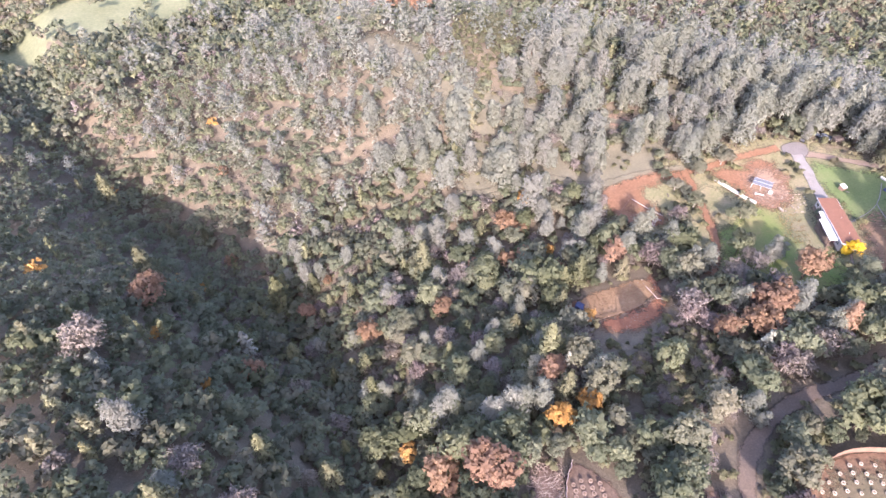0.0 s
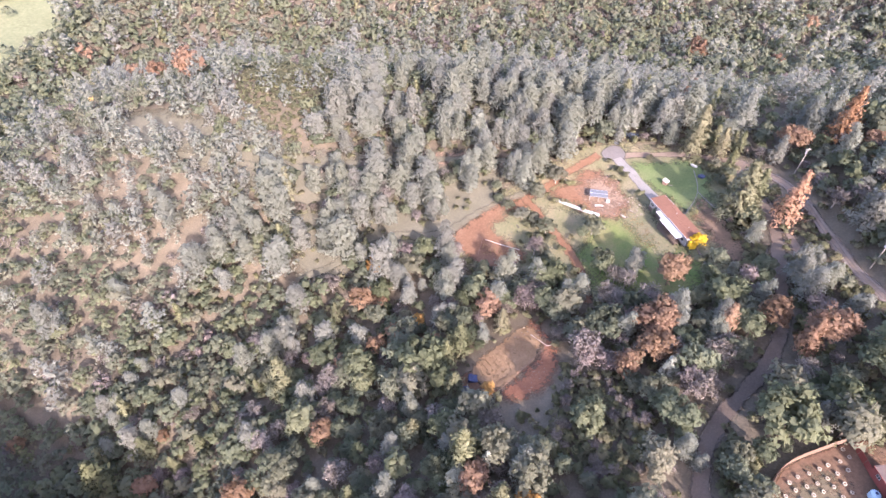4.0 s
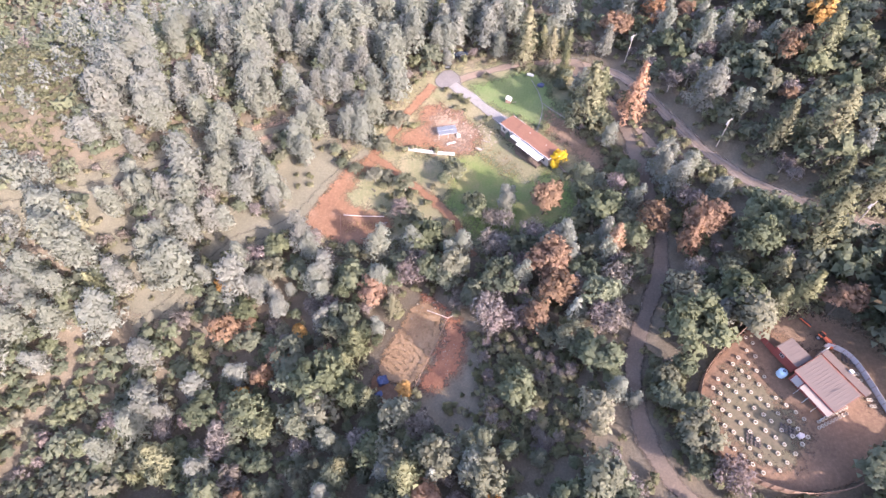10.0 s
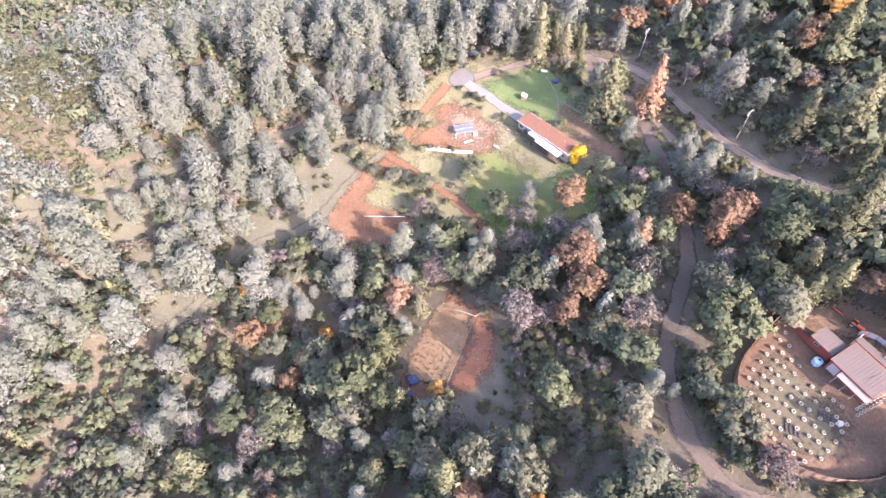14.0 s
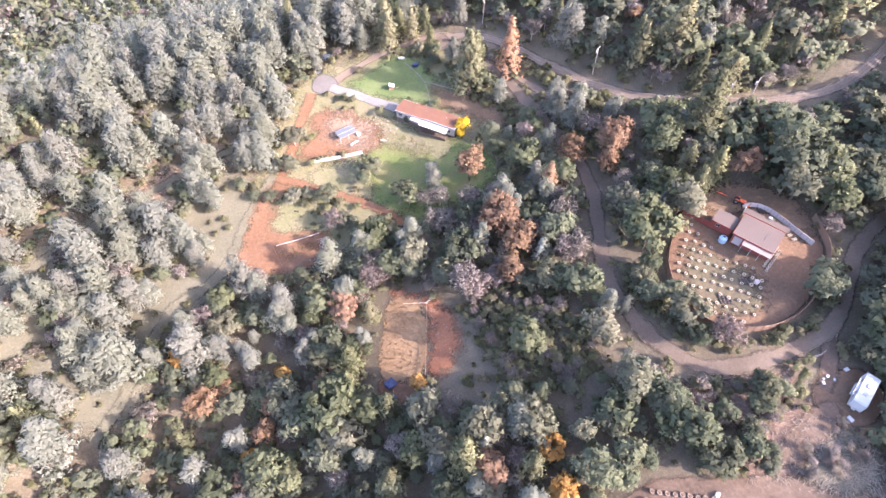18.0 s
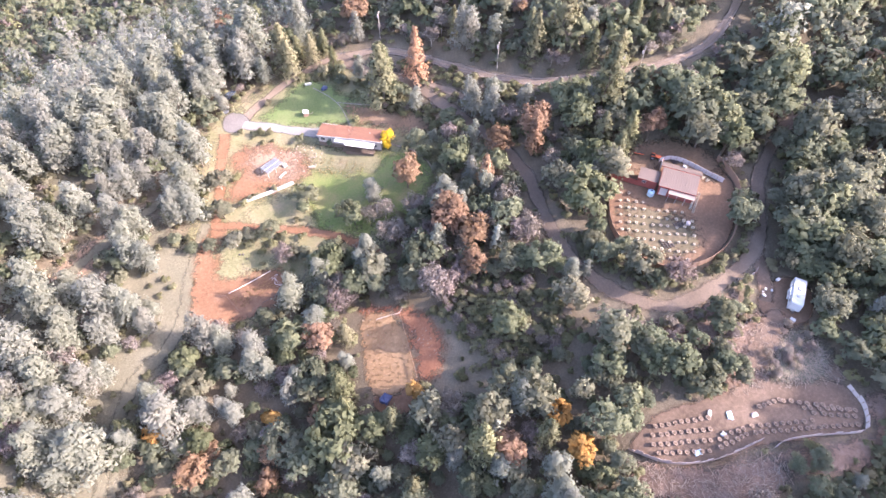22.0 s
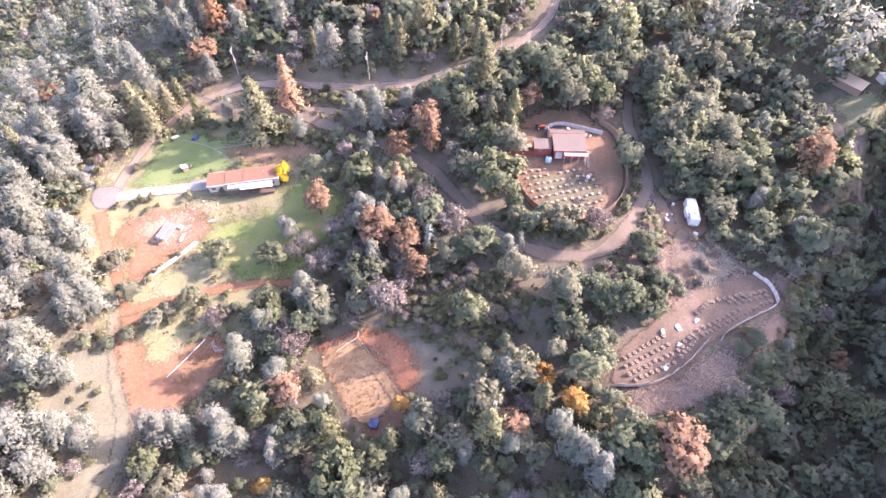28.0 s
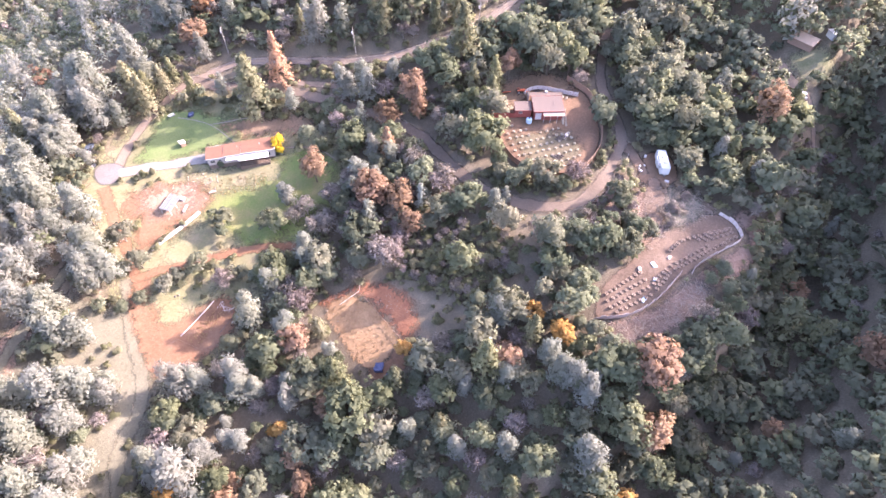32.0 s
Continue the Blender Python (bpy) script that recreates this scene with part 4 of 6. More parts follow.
# low scrub beside the straw plot, and between the dirt tracks
GLADE = np.array([(4.8, 80.0), (13.3, 79.2), (23.3, 72.2), (27.0, 60.7), (24, 52), (15.5, 50.0), (5.8, 54.6), (2.5, 66.1)])
HEDGE = np.array([(29, 157), (35, 152), (41, 140), (43.5, 124), (38, 122), (35, 134), (31, 146)])
ROW = np.array([(16, 178), (26, 174.5), (30, 166), (32, 158), (29.5, 157), (26, 165), (22, 171), (15, 176)])
BELT = np.array([(36, 166), (49, 158), (58, 134), (66, 118), (60, 102), (50, 98), (47.5, 118), (45, 138), (38, 156)])
TAKEN = []
tree_rng = np.random.default_rng(5)
for kind, places in (("gray_pine", GRAY_PINES), ("live_oak", LIVE_OAKS), ("fir", FIRS), ("rust_oak", RUST_OAKS), ("gold_oak", GOLD_OAKS), ("dead_fir", DEAD_FIRS), ("pale_cypress", PALE_CYPRESSES), ("bare_tree", BARE_TREES), ("brown_conifer", BROWN_CONIFERS), ("shrub", GREEN_SHRUBS), ("pale_oak", PALE_OAKS)):
    for n, (x, y, size) in enumerate(places):
        plant(kind, x, y, size, tree_rng.uniform(0, 6.28), n % 5)
        TAKEN.append((x, y, size * (1.7 if kind not in ("rust_oak", "bare_tree", "gold_oak") else 2.4)))
TAKEN = np.array(TAKEN)


def pine_land(x, y):
    """Share of gray pines: high on the sunny western and northern slopes."""
    a = np.exp(-(((x + 85) / 75) ** 2 + ((y - 145) / 48) ** 2)) * 1.2 + np.exp(-(((x + 25) / 65) ** 2 + ((y - 225) / 40) ** 2)) * 1.3
    return np.clip((a + 0.17 + 0.55 * np.exp(-(((x + 160) / 110) ** 2 + ((y - 115) / 60) ** 2))) * np.clip((y + 10) / 25, 0.1, 1), 0, 0.95)


def dry_land(x, y):
    return np.exp(-(((x + 75) / 65) ** 2 + ((y - 128) / 30) ** 2))


def spots(rng, x0, x1, y0, y1, step, room):
    """Uneven planting places outside the openings."""
    gx, gy = np.meshgrid(np.arange(x0, x1, step), np.arange(y0, y1, step), indexing="ij")
    x = (gx + np.where((np.arange(gx.shape[1]) % 2)[None], step / 2, 0) + rng.uniform(-0.42, 0.42, gx.shape) * step).ravel()
    y = (gy + rng.uniform(-0.42, 0.42, gy.shape) * step).ravel()
    keep = open_room(x, y) < -room
    return x[keep], y[keep]


def choose(rng, x, y):
    """A kind of tree for each place."""
    n = len(x)
    u, pine = rng.uniform(0, 1, n), pine_land(x, y)
    patch = np.sin(x * 0.071 + 1.0) * np.sin(y * 0.083 + 0.4) + 0.5 * np.sin(x * 0.19 + y * 0.13)
    rust = 0.006 + 0.012 * (patch > 0.5) + 0.035 * ((x > 30) & (y > 150))
    bare = 0.03 + 0.12 * (y > 10) + 0.09 * (patch < -0.4) + 0.08 * dry_land(x, y) + 0.10 * np.exp(-(((x - 15) / 25) ** 2 + ((y - 100) / 25) ** 2))
    fir = 0.03 + 0.04 * (x < -40) + 0.07 * np.exp(-(((x - 95) / 45) ** 2 + ((y - 130) / 30) ** 2))
    kind = np.full(n, "live_oak", dtype=object)
    kind[u < pine * 0.66] = "gray_pine"
    v = rng.uniform(0, 1, n)
    free = kind == "live_oak"
    kind[free & (v < rust)] = "rust_oak"
    kind[free & (v > rust) & (v < rust + 0.004)] = "gold_oak"
    kind[free & (v > 0.3) & (v < 0.3 + bare)] = "bare_tree"
    kind[free & (v > 0.6) & (v < 0.6 + fir)] = "fir"
    return kind


tx, ty = spots(tree_rng, -120, 125, -62, 205, 4.3, 1.5)
keep = np.array([np.all(np.hypot(TAKEN[:, 0] - a, TAKEN[:, 1] - b) > TAKEN[:, 2] + 0.5) for a, b in zip(tx, ty)])
tx, ty = tx[keep], ty[keep]
thin = tree_rng.uniform(0, 1, len(tx)) > 0.12 * dry_land(tx, ty) + 0.6 * (edge_distance(tx, ty, HOME) > 0) + 0.95 * (edge_distance(tx, ty, GLADE) > 0) + 0.85 * (edge_distance(tx, ty, BELT) > 0)
tx, ty = tx[thin], ty[thin]
tk = choose(tree_rng, tx, ty)
# pines stand wider apart than oaks
apart = (tk != "gray_pine") | (tree_rng.uniform(0, 1, len(tx)) > 0.54)
tx, ty, tk = tx[apart], ty[apart], tk[apart]
LIMIT = {"live_oak": 300, "gray_pine": 300, "rust_oak": 60, "gold_oak": 30, "bare_tree": 130, "fir": 60}
# the middle of the valley, which the camera passes nearest, comes first
room = -open_room(tx, ty)
order = np.argsort(np.hypot(tx - 5, (ty - 70) * 0.9))
REST = {}
for i in order:
    kind, x, y = tk[i], tx[i], ty[i]
    size = float(0.6 + (0.62 if x < 60 else 1.0) * tree_rng.uniform() ** 1.6 if kind in ("live_oak", "rust_oak") else tree_rng.uniform(0.5, 0.95) + 0.55 * pine_land(x, y) * (kind == "gray_pine"))
    size = min(size, 0.45 + 0.15 * room[i])
    if LIMIT[kind] > 0:
        LIMIT[kind] -= 1
        plant(kind, x, y, size, tree_rng.uniform(0, 6.28), int(tree_rng.integers(0, 6)))
    else:
        REST.setdefault(kind, []).append((x, y, size))


def woodland(name, kind, places, n, per, spray, label, variants=6):
    """Far or countless trees of one kind, joined."""
    make, leaf = KINDS[kind][:2]
    rng = np.random.default_rng(len(places))
    shapes = [make(rng, n, per, spray) for _ in range(variants)]
    out, tint = [], []
    p = np.array(places, float)
    z = land(p[:, 0], p[:, 1])
    for (x, y, s), g in zip(p, z):
        v = shapes[rng.integers(variants)]
        a = rng.uniform(0, 6.28)
        turn = np.array([[math.cos(a), -math.sin(a), 0], [math.sin(a), math.cos(a), 0], [0, 0, rng.uniform(0.85, 1.15)]])
        out.append(np.concatenate([v[:, :3] @ turn.T * s + [x, y, g], v[:, 3:] @ turn.T], 1))
        tint.append(np.full(len(v), rng.uniform(0.15, 1.1)))
    v = np.concatenate(out)
    ob = new(name, leaf_mesh(name, v, leaf, np.concatenate(tint)))
    return tagged(ob, label, "woods", kind="stuff")


for kind, places in REST.items():
    woodland(kind + "_wood", kind, places, 18, 15, 0.5, "dense stand: " + LABELS[kind][0])

# undergrowth between the trees
ux, uy = spots(tree_rng, -125, 110, -15, 205, 3.7, -0.4)
pick = tree_rng.uniform(0, 1, len(ux)) < 0.78 - 0.15 * dry_land(ux, uy)
ux, uy = ux[pick], uy[pick]
rank = np.argsort(np.hypot(ux + 20, uy - 95))
under = []
for n, i in enumerate(rank):
    size = float(tree_rng.uniform(0.45, 1.2))
    if n % 5 == 0 and n < 60:
        plant("shrub", ux[i], uy[i], size, tree_rng.uniform(0, 6.28), int(tree_rng.integers(0, 5)))
    else:
        under.append((ux[i], uy[i], size))
# brush between the yard fence and the road
YARD_RING = np.array([(38.5, 75), (44, 70), (45.3, 62), (45.3, 53), (48.5, 47.5), (56, 44.2), (66, 43.4), (74, 47.0), (82, 53), (84, 52), (76, 45.2), (66, 42.0), (50, 43), (42.5, 47), (39, 56), (38.5, 66)])
rx, ry = spots(tree_rng, 38, 85, 42, 76, 1.9, -1.5)
for x, y in zip(rx, ry):
    if edge_distance(np.array(x), np.array(y), YARD_RING) > 0:
        under.append((x, y, float(tree_rng.uniform(0.5, 1.15))))
woodland("undergrowth", "shrub", under, 12, 14, 0.52, "low scrub and seedlings between the trees")

# scrub of the glade and of the belt: green, yellow-green and mauve
for area, step, share, big, where in ((GLADE, 1.75, 0.2, 1.3, "in the glade"), (BELT, 2.8, 0.12, 1.25, "between the dirt tracks"), (HEDGE, 2.6, 0.15, 1.3, "between lawn and road"), (ROW, 2.2, 0.0, 1.3, "along the lawn")):
    (x0, y0), (x1, y1) = area.min(0), area.max(0)
    sx, sy = spots(tree_rng, x0, x1, y0, y1, step, -1.2)
    for x, y in zip(sx, sy):
        if edge_distance(np.array(x), np.array(y), area) > 0:
            bare = tree_rng.uniform() < share
            size = float(tree_rng.uniform(0.22, 0.45) if bare else tree_rng.uniform(0.5, 1.0) * big)
            plant("bare_tree" if bare else "shrub", x, y, size, tree_rng.uniform(0, 6.28), int(tree_rng.integers(0, 5)), ("low bare mauve shrub " if bare else "low yellow-green shrub ") + where)

# low scrub on the margin of the tilled earth
margin = np.array([(-4, 60), (4.5, 62), (5, 80), (0.8, 82), (2.0, 71)])
for n in range(46):
    x, y = tree_rng.uniform(-4, 5), tree_rng.uniform(60, 82)
    if edge_distance(np.array(x), np.array(y), margin) > 0:
        plant("shrub", x, y, float(tree_rng.uniform(0.4, 0.8)), tree_rng.uniform(0, 6.28), n % 5, "low olive shrub at the edge of the tilled earth")

# dense brown-green scrub on the knoll
KNOLL = np.array([(-124, 128), (-150, 129), (-168, 142), (-186, 176), (-178, 200), (-140, 182), (-122, 152)])
kx, ky = spots(tree_rng, -186, -122, 128, 200, 2.3, 0.5)
inside = edge_distance(kx, ky, KNOLL) > 0
woodland("knoll_scrub", "shrub", np.stack([kx[inside], ky[inside], tree_rng.uniform(0.6, 1.35, inside.sum())], 1), 12, 8, 0.5, "dense low brown-green scrub covering a knoll")

# the wider forest
far_rng = np.random.default_rng(9)
fx, fy, fs = [], [], []
for step, inner, outer, tall in ((4.9, 0, 300, 0.95), (7.0, 300, 580, 1.45), (15, 580, 850, 2.4)):
    x, y = spots(far_rng, -outer, outer * 0.6, -max(70, outer * 0.3), outer + 60, step, 0.5)
    d = np.hypot(x, y - 60)
    bearing = np.degrees(np.arctan2(x, y + 40))
    near_box = (x > -120) & (x < 125) & (y > -62) & (y < 205)
    k = ~near_box & (d >= inner) & (d < outer) & (y > -110) & (bearing > -104) & (bearing < (112 if outer < 400 else 32))
    fx.append(x[k]), fy.append(y[k]), fs.append(np.full(k.sum(), tall))
fx, fy, fs = np.concatenate(fx), np.concatenate(fy), np.concatenate(fs)
fk = choose(far_rng, fx, fy)
fk[(fk == "bare_tree") & (far_rng.uniform(0, 1, len(fk)) < 0.6)] = "live_oak"
fk[(fk == "rust_oak") & (fx < 30) & (far_rng.uniform(0, 1, len(fk)) < 0.6)] = "live_oak"
fk[((fk == "gold_oak") | (fk == "rust_oak")) & (np.hypot(fx, fy) > 290) & (far_rng.uniform(0, 1, len(fk)) < 0.7)] = "live_oak"
fk[(fk == "fir") & (far_rng.uniform(0, 1, len(fk)) < 0.5)] = "live_oak"
# pines stand wider apart; a brown scrub knoll among them
keep = (fk != "gray_pine") | (far_rng.uniform(0, 1, len(fk)) > 0.45)
fx, fy, fs, fk = fx[keep], fy[keep], fs[keep], fk[keep]
keep = (edge_distance(fx, fy, KNOLL) < 0) | (far_rng.uniform(0, 1, len(fk)) < 0.1)
fx, fy, fs, fk = fx[keep], fy[keep], fs[keep], fk[keep]
# lone oaks on the far meadow
lx, ly = far_rng.uniform(-510, -385, 46), far_rng.uniform(-50, 320, 46)
fx, fy, fs, fk = np.r_[fx, lx], np.r_[fy, ly], np.r_[fs, np.full(46, 1.5)], np.r_[fk, np.full(46, "live_oak", dtype=object)]
fs = np.where(fx > 100, fs * 1.45, fs)  # tall oaks on the eastern slope
fd = np.hypot(fx, fy - 60)
for kind in sorted(set(fk)):
    for name, lo, hi, n, per, spray in (("middle_", 0, 290, 14, 11, 0.43), ("far_", 290, 2000, 11, 8, 0.62)):
        sel = (fk == kind) & (fd >= lo) & (fd < hi)
        if sel.sum() > 0:
            size = fs[sel] * far_rng.uniform(0.75, 1.35, sel.sum()) * {"gray_pine": 1.2, "fir": 0.75, "pale_oak": 1.0}.get(kind, 0.95)
            woodland(name + kind + "_wood", kind, np.stack([fx[sel], fy[sel], size], 1), n, per, spray, "distant stand: " + LABELS[kind][0])


# ---- building blocks for the things ----
M["shingle"] = plain("weathered_red_shingles", (0.158, 0.078, 0.052), 0.9, vary=0.4, scale=0.8, bump=0.03, spec=0.2)
M["stucco"] = plain("cream_wall", (0.319, 0.277, 0.248), 0.8, vary=0.15, scale=0.8)
M["white"] = plain("white_paint", (0.370, 0.361, 0.353), 0.6, vary=0.10, scale=1.0)
M["white_sheet"] = plain("white_sheet_metal", (0.386, 0.378, 0.378), 0.45, vary=0.08, scale=0.7)
M["fabric"] = plain("white_fence_fabric", (0.43, 0.355, 0.335), 0.85, vary=0.15, scale=1.5, spec=0.2)
M["deck"] = plain("dark_deck_wood", (0.12, 0.085, 0.065), 0.85, vary=0.35, scale=2)
M["plank"] = plain("brown_fence_boards", (0.20, 0.125, 0.09), 0.85, vary=0.35, scale=2)
M["roof_tan"] = plain("dusty_mauve_roof_sheet", (0.098, 0.074, 0.066), 0.7, vary=0.12, scale=0.5, bump=0.01, spec=0.2)
M["awning"] = plain("pale_pink_awning", (0.20, 0.155, 0.135), 0.7, vary=0.1, scale=0.6, spec=0.2)
M["redwall"] = plain("dark_red_boards", (0.22, 0.055, 0.045), 0.8, vary=0.3, scale=1.5)
M["grey_sheet"] = plain("grey_sheet_metal", (0.40, 0.37, 0.37), 0.5, vary=0.15, scale=0.8)
M["steel"] = plain("galvanised_steel", (0.45, 0.46, 0.48), 0.4, 0.6, vary=0.12, scale=2)
M["panel"] = plain("blue_grey_panels", (0.10, 0.108, 0.122), 0.55, 0.1, vary=0.15, scale=0.9, spec=0.3)
M["glass"] = plain("dark_window_glass", (0.035, 0.04, 0.045), 0.08, vary=0.1, spec=0.8)
M["rubber"] = plain("black_rubber", (0.03, 0.03, 0.03), 0.8, vary=0.2)
M["tank"] = plain("pale_blue_plastic", (0.35, 0.47, 0.55), 0.4, vary=0.1)
M["orange"] = plain("orange_machine_paint", (0.62, 0.13, 0.05), 0.45, vary=0.15)
M["darkmetal"] = plain("dark_greasy_metal", (0.06, 0.05, 0.05), 0.6, 0.3, vary=0.3)
M["pot"] = plain("white_pot_fabric", (0.294, 0.256, 0.202), 0.8, vary=0.15, scale=3)
M["pot_brown"] = plain("tan_pot_fabric", (0.185, 0.130, 0.099), 0.85, vary=0.25, scale=3)
M["soil_dark"] = plain("dark_potting_soil", (0.13, 0.09, 0.06), 0.95, vary=0.4, scale=6)
M["bluetarp"] = plain("dark_blue_tarp", (0.035, 0.045, 0.10), 0.6, vary=0.3, scale=2)
M["car_dark"] = plain("dark_blue_grey_car_paint", (0.07, 0.085, 0.11), 0.25, 0.3, vary=0.1, spec=0.7)
M["stone"] = plain("pale_field_stone", (0.22, 0.185, 0.15), 0.9, vary=0.25, scale=3)
M["brown_roof"] = plain("tan_canvas_roof", (0.36, 0.25, 0.18), 0.8, vary=0.15, scale=0.8)
M["deadwood"] = plain("bleached_dead_wood", (0.27, 0.215, 0.175), 0.9, vary=0.25, scale=3)
M["pipe"] = plain("white_plastic_pipe", (0.5, 0.43, 0.39), 0.5, vary=0.1)


def box(bm, size, at=(0, 0, 0), turn=(0, 0, 0), bevel=0.0):
    m = Matrix.LocRotScale(at, Euler([radians(a) for a in turn]), size)
    made = bmesh.ops.create_cube(bm, size=1.0, matrix=m)
    if bevel:
        edges = list({e for v in made["verts"] for e in v.link_edges})
        bmesh.ops.bevel(bm, geom=edges, offset=bevel, segments=1, affect="EDGES", profile=0.5)


def tube(bm, a, b, r, r2=None, sides=8):
    a, b = Vector(a), Vector(b)
    q = (b - a).to_track_quat("Z", "Y").to_matrix().to_4x4()
    bmesh.ops.create_cone(bm, cap_ends=True, segments=sides, radius1=r, radius2=r if r2 is None else r2, depth=(b - a).length, matrix=Matrix.Translation((a + b) / 2) @ q)


def wedge(bm, outline, depth, at=(0, 0, 0), turn=0.0):
    """An outline in x and z, drawn along y."""
    m = Matrix.Translation(at) @ Matrix.Rotation(radians(turn), 4, "Z")
    f = [bm.verts.new(m @ Vector((x, -depth / 2, z))) for x, z in outline]
    b = [bm.verts.new(m @ Vector((x, depth / 2, z))) for x, z in outline]
    n = len(outline)
    bm.faces.new(f)
    bm.faces.new(b[::-1])
    for i in range(n):
        bm.faces.new((f[(i + 1) % n], f[i], b[i], b[(i + 1) % n]))


def ribbed(bm, length, width, at, turn, pitch=0.45, thick=0.06, rib=0.025):
    """A roof sheet in one piece, with raised ribs down its slope."""
    m = Matrix.LocRotScale(at, Euler([radians(a) for a in turn]), None)
    n = max(2, int(length / pitch))
    outline = []
    for i in range(n):
        x = -length / 2 + (i + 0.5) * length / n
        outline += [(x - 0.06, 0.0), (x - 0.03, rib), (x + 0.03, rib), (x + 0.06, 0.0)]
    outline = [(-length / 2, 0.0)] + outline + [(length / 2, 0.0)]
    rows = []
    for y in (-width / 2, width / 2):
        rows.append([bm.verts.new(m @ Vector((x, y, z + thick / 2))) for x, z in outline])
        rows.append([bm.verts.new(m @ Vector((x, y, -thick / 2))) for x, z in outline])
    k = len(outline)
    for i in range(k - 1):
        for p, q in ((0, 2), (3, 1), (1, 0), (2, 3)):
            bm.faces.new((rows[p][i], rows[p][i + 1], rows[q][i + 1], rows[q][i]))
    for i in (0, k - 1):
        bm.faces.new((rows[0][i], rows[2][i], rows[3][i], rows[1][i]))


def coursed(bm, x0, x1, y0, y1, z, rise, courses=11, lap=0.03):
    """A low shingle roof in one piece, its courses stepped up the slope."""
    outline = []
    for j in range(courses):
        a, b = y0 + (y1 - y0) * j / courses, y0 + (y1 - y0) * (j + 1) / courses
        outline += [(a, z + rise * j / courses + lap), (b, z + rise * (j + 1) / courses)]
    top = [[bm.verts.new((x, y, h)) for y, h in outline] for x in (x0, x1)]
    low = [[bm.verts.new((x, y, h - 0.14)) for y, h in outline] for x in (x0, x1)]
    k = len(outline)
    for i in range(k - 1):
        bm.faces.new((top[0][i], top[1][i], top[1][i + 1], top[0][i + 1]))
        bm.faces.new((low[1][i], low[0][i], low[0][i + 1], low[1][i + 1]))
        for s in (0, 1):
            bm.faces.new((top[s][i], top[s][i + 1], low[s][i + 1], low[s][i]))
    for i in (0, k - 1):
        bm.faces.new((top[0][i], top[1][i], low[1][i], low[0][i]))


def part(name, bm, material, parent, label=""):
    bmesh.ops.recalc_face_normals(bm, faces=bm.faces)
    me = bpy.data.meshes.new(name)
    bm.to_mesh(me)
    bm.free()
    me.materials.append(M[material])
    ob = new(name, me)
    ob.parent = parent
    if label:
        ob["label"] = label
    return ob


def made(*jobs):
    """A bmesh from several calls: (function, arguments...)."""
    bm = bmesh.new()
    for fn, *args in jobs:
        fn(bm, *args)
    return bm


def thing(name, x, y, turn, label, category, group="", sink=0.0, z=None):
    ob = new(name)
    ob.matrix_world = Matrix.Translation((x, y, (ground_z(x, y) if z is None else z) - sink)) @ Matrix.Rotation(radians(turn), 4, "Z")
    return tagged(ob, label, category, group)


def facing(ax, ay, bx, by):
    return math.degrees(math.atan2(by - ay, bx - ax))


# ---- the house ----
def window_in(parent, x, y, z, w, h, along_x=True, name="window"):
    s = (w, 0.08, h) if along_x else (0.08, w, h)
    fr = part(name, made((box, s, (x, y, z))), "glass", parent, "dark glass pane")
    t = 0.07
    bm = bmesh.new()
    for dx, dz, lw, lh in ((0, h / 2, w + t, t), (0, -h / 2, w + t, t), (w / 2, 0, t, h), (-w / 2, 0, t, h), (0, 0, 0.05, h)):
        box(bm, (lw, 0.12, lh) if along_x else (0.12, lw, lh), (x + dx, y, z + dz) if along_x else (x, y + dx, z + dz))
    part("window_frame", bm, "white", fr)
    return fr


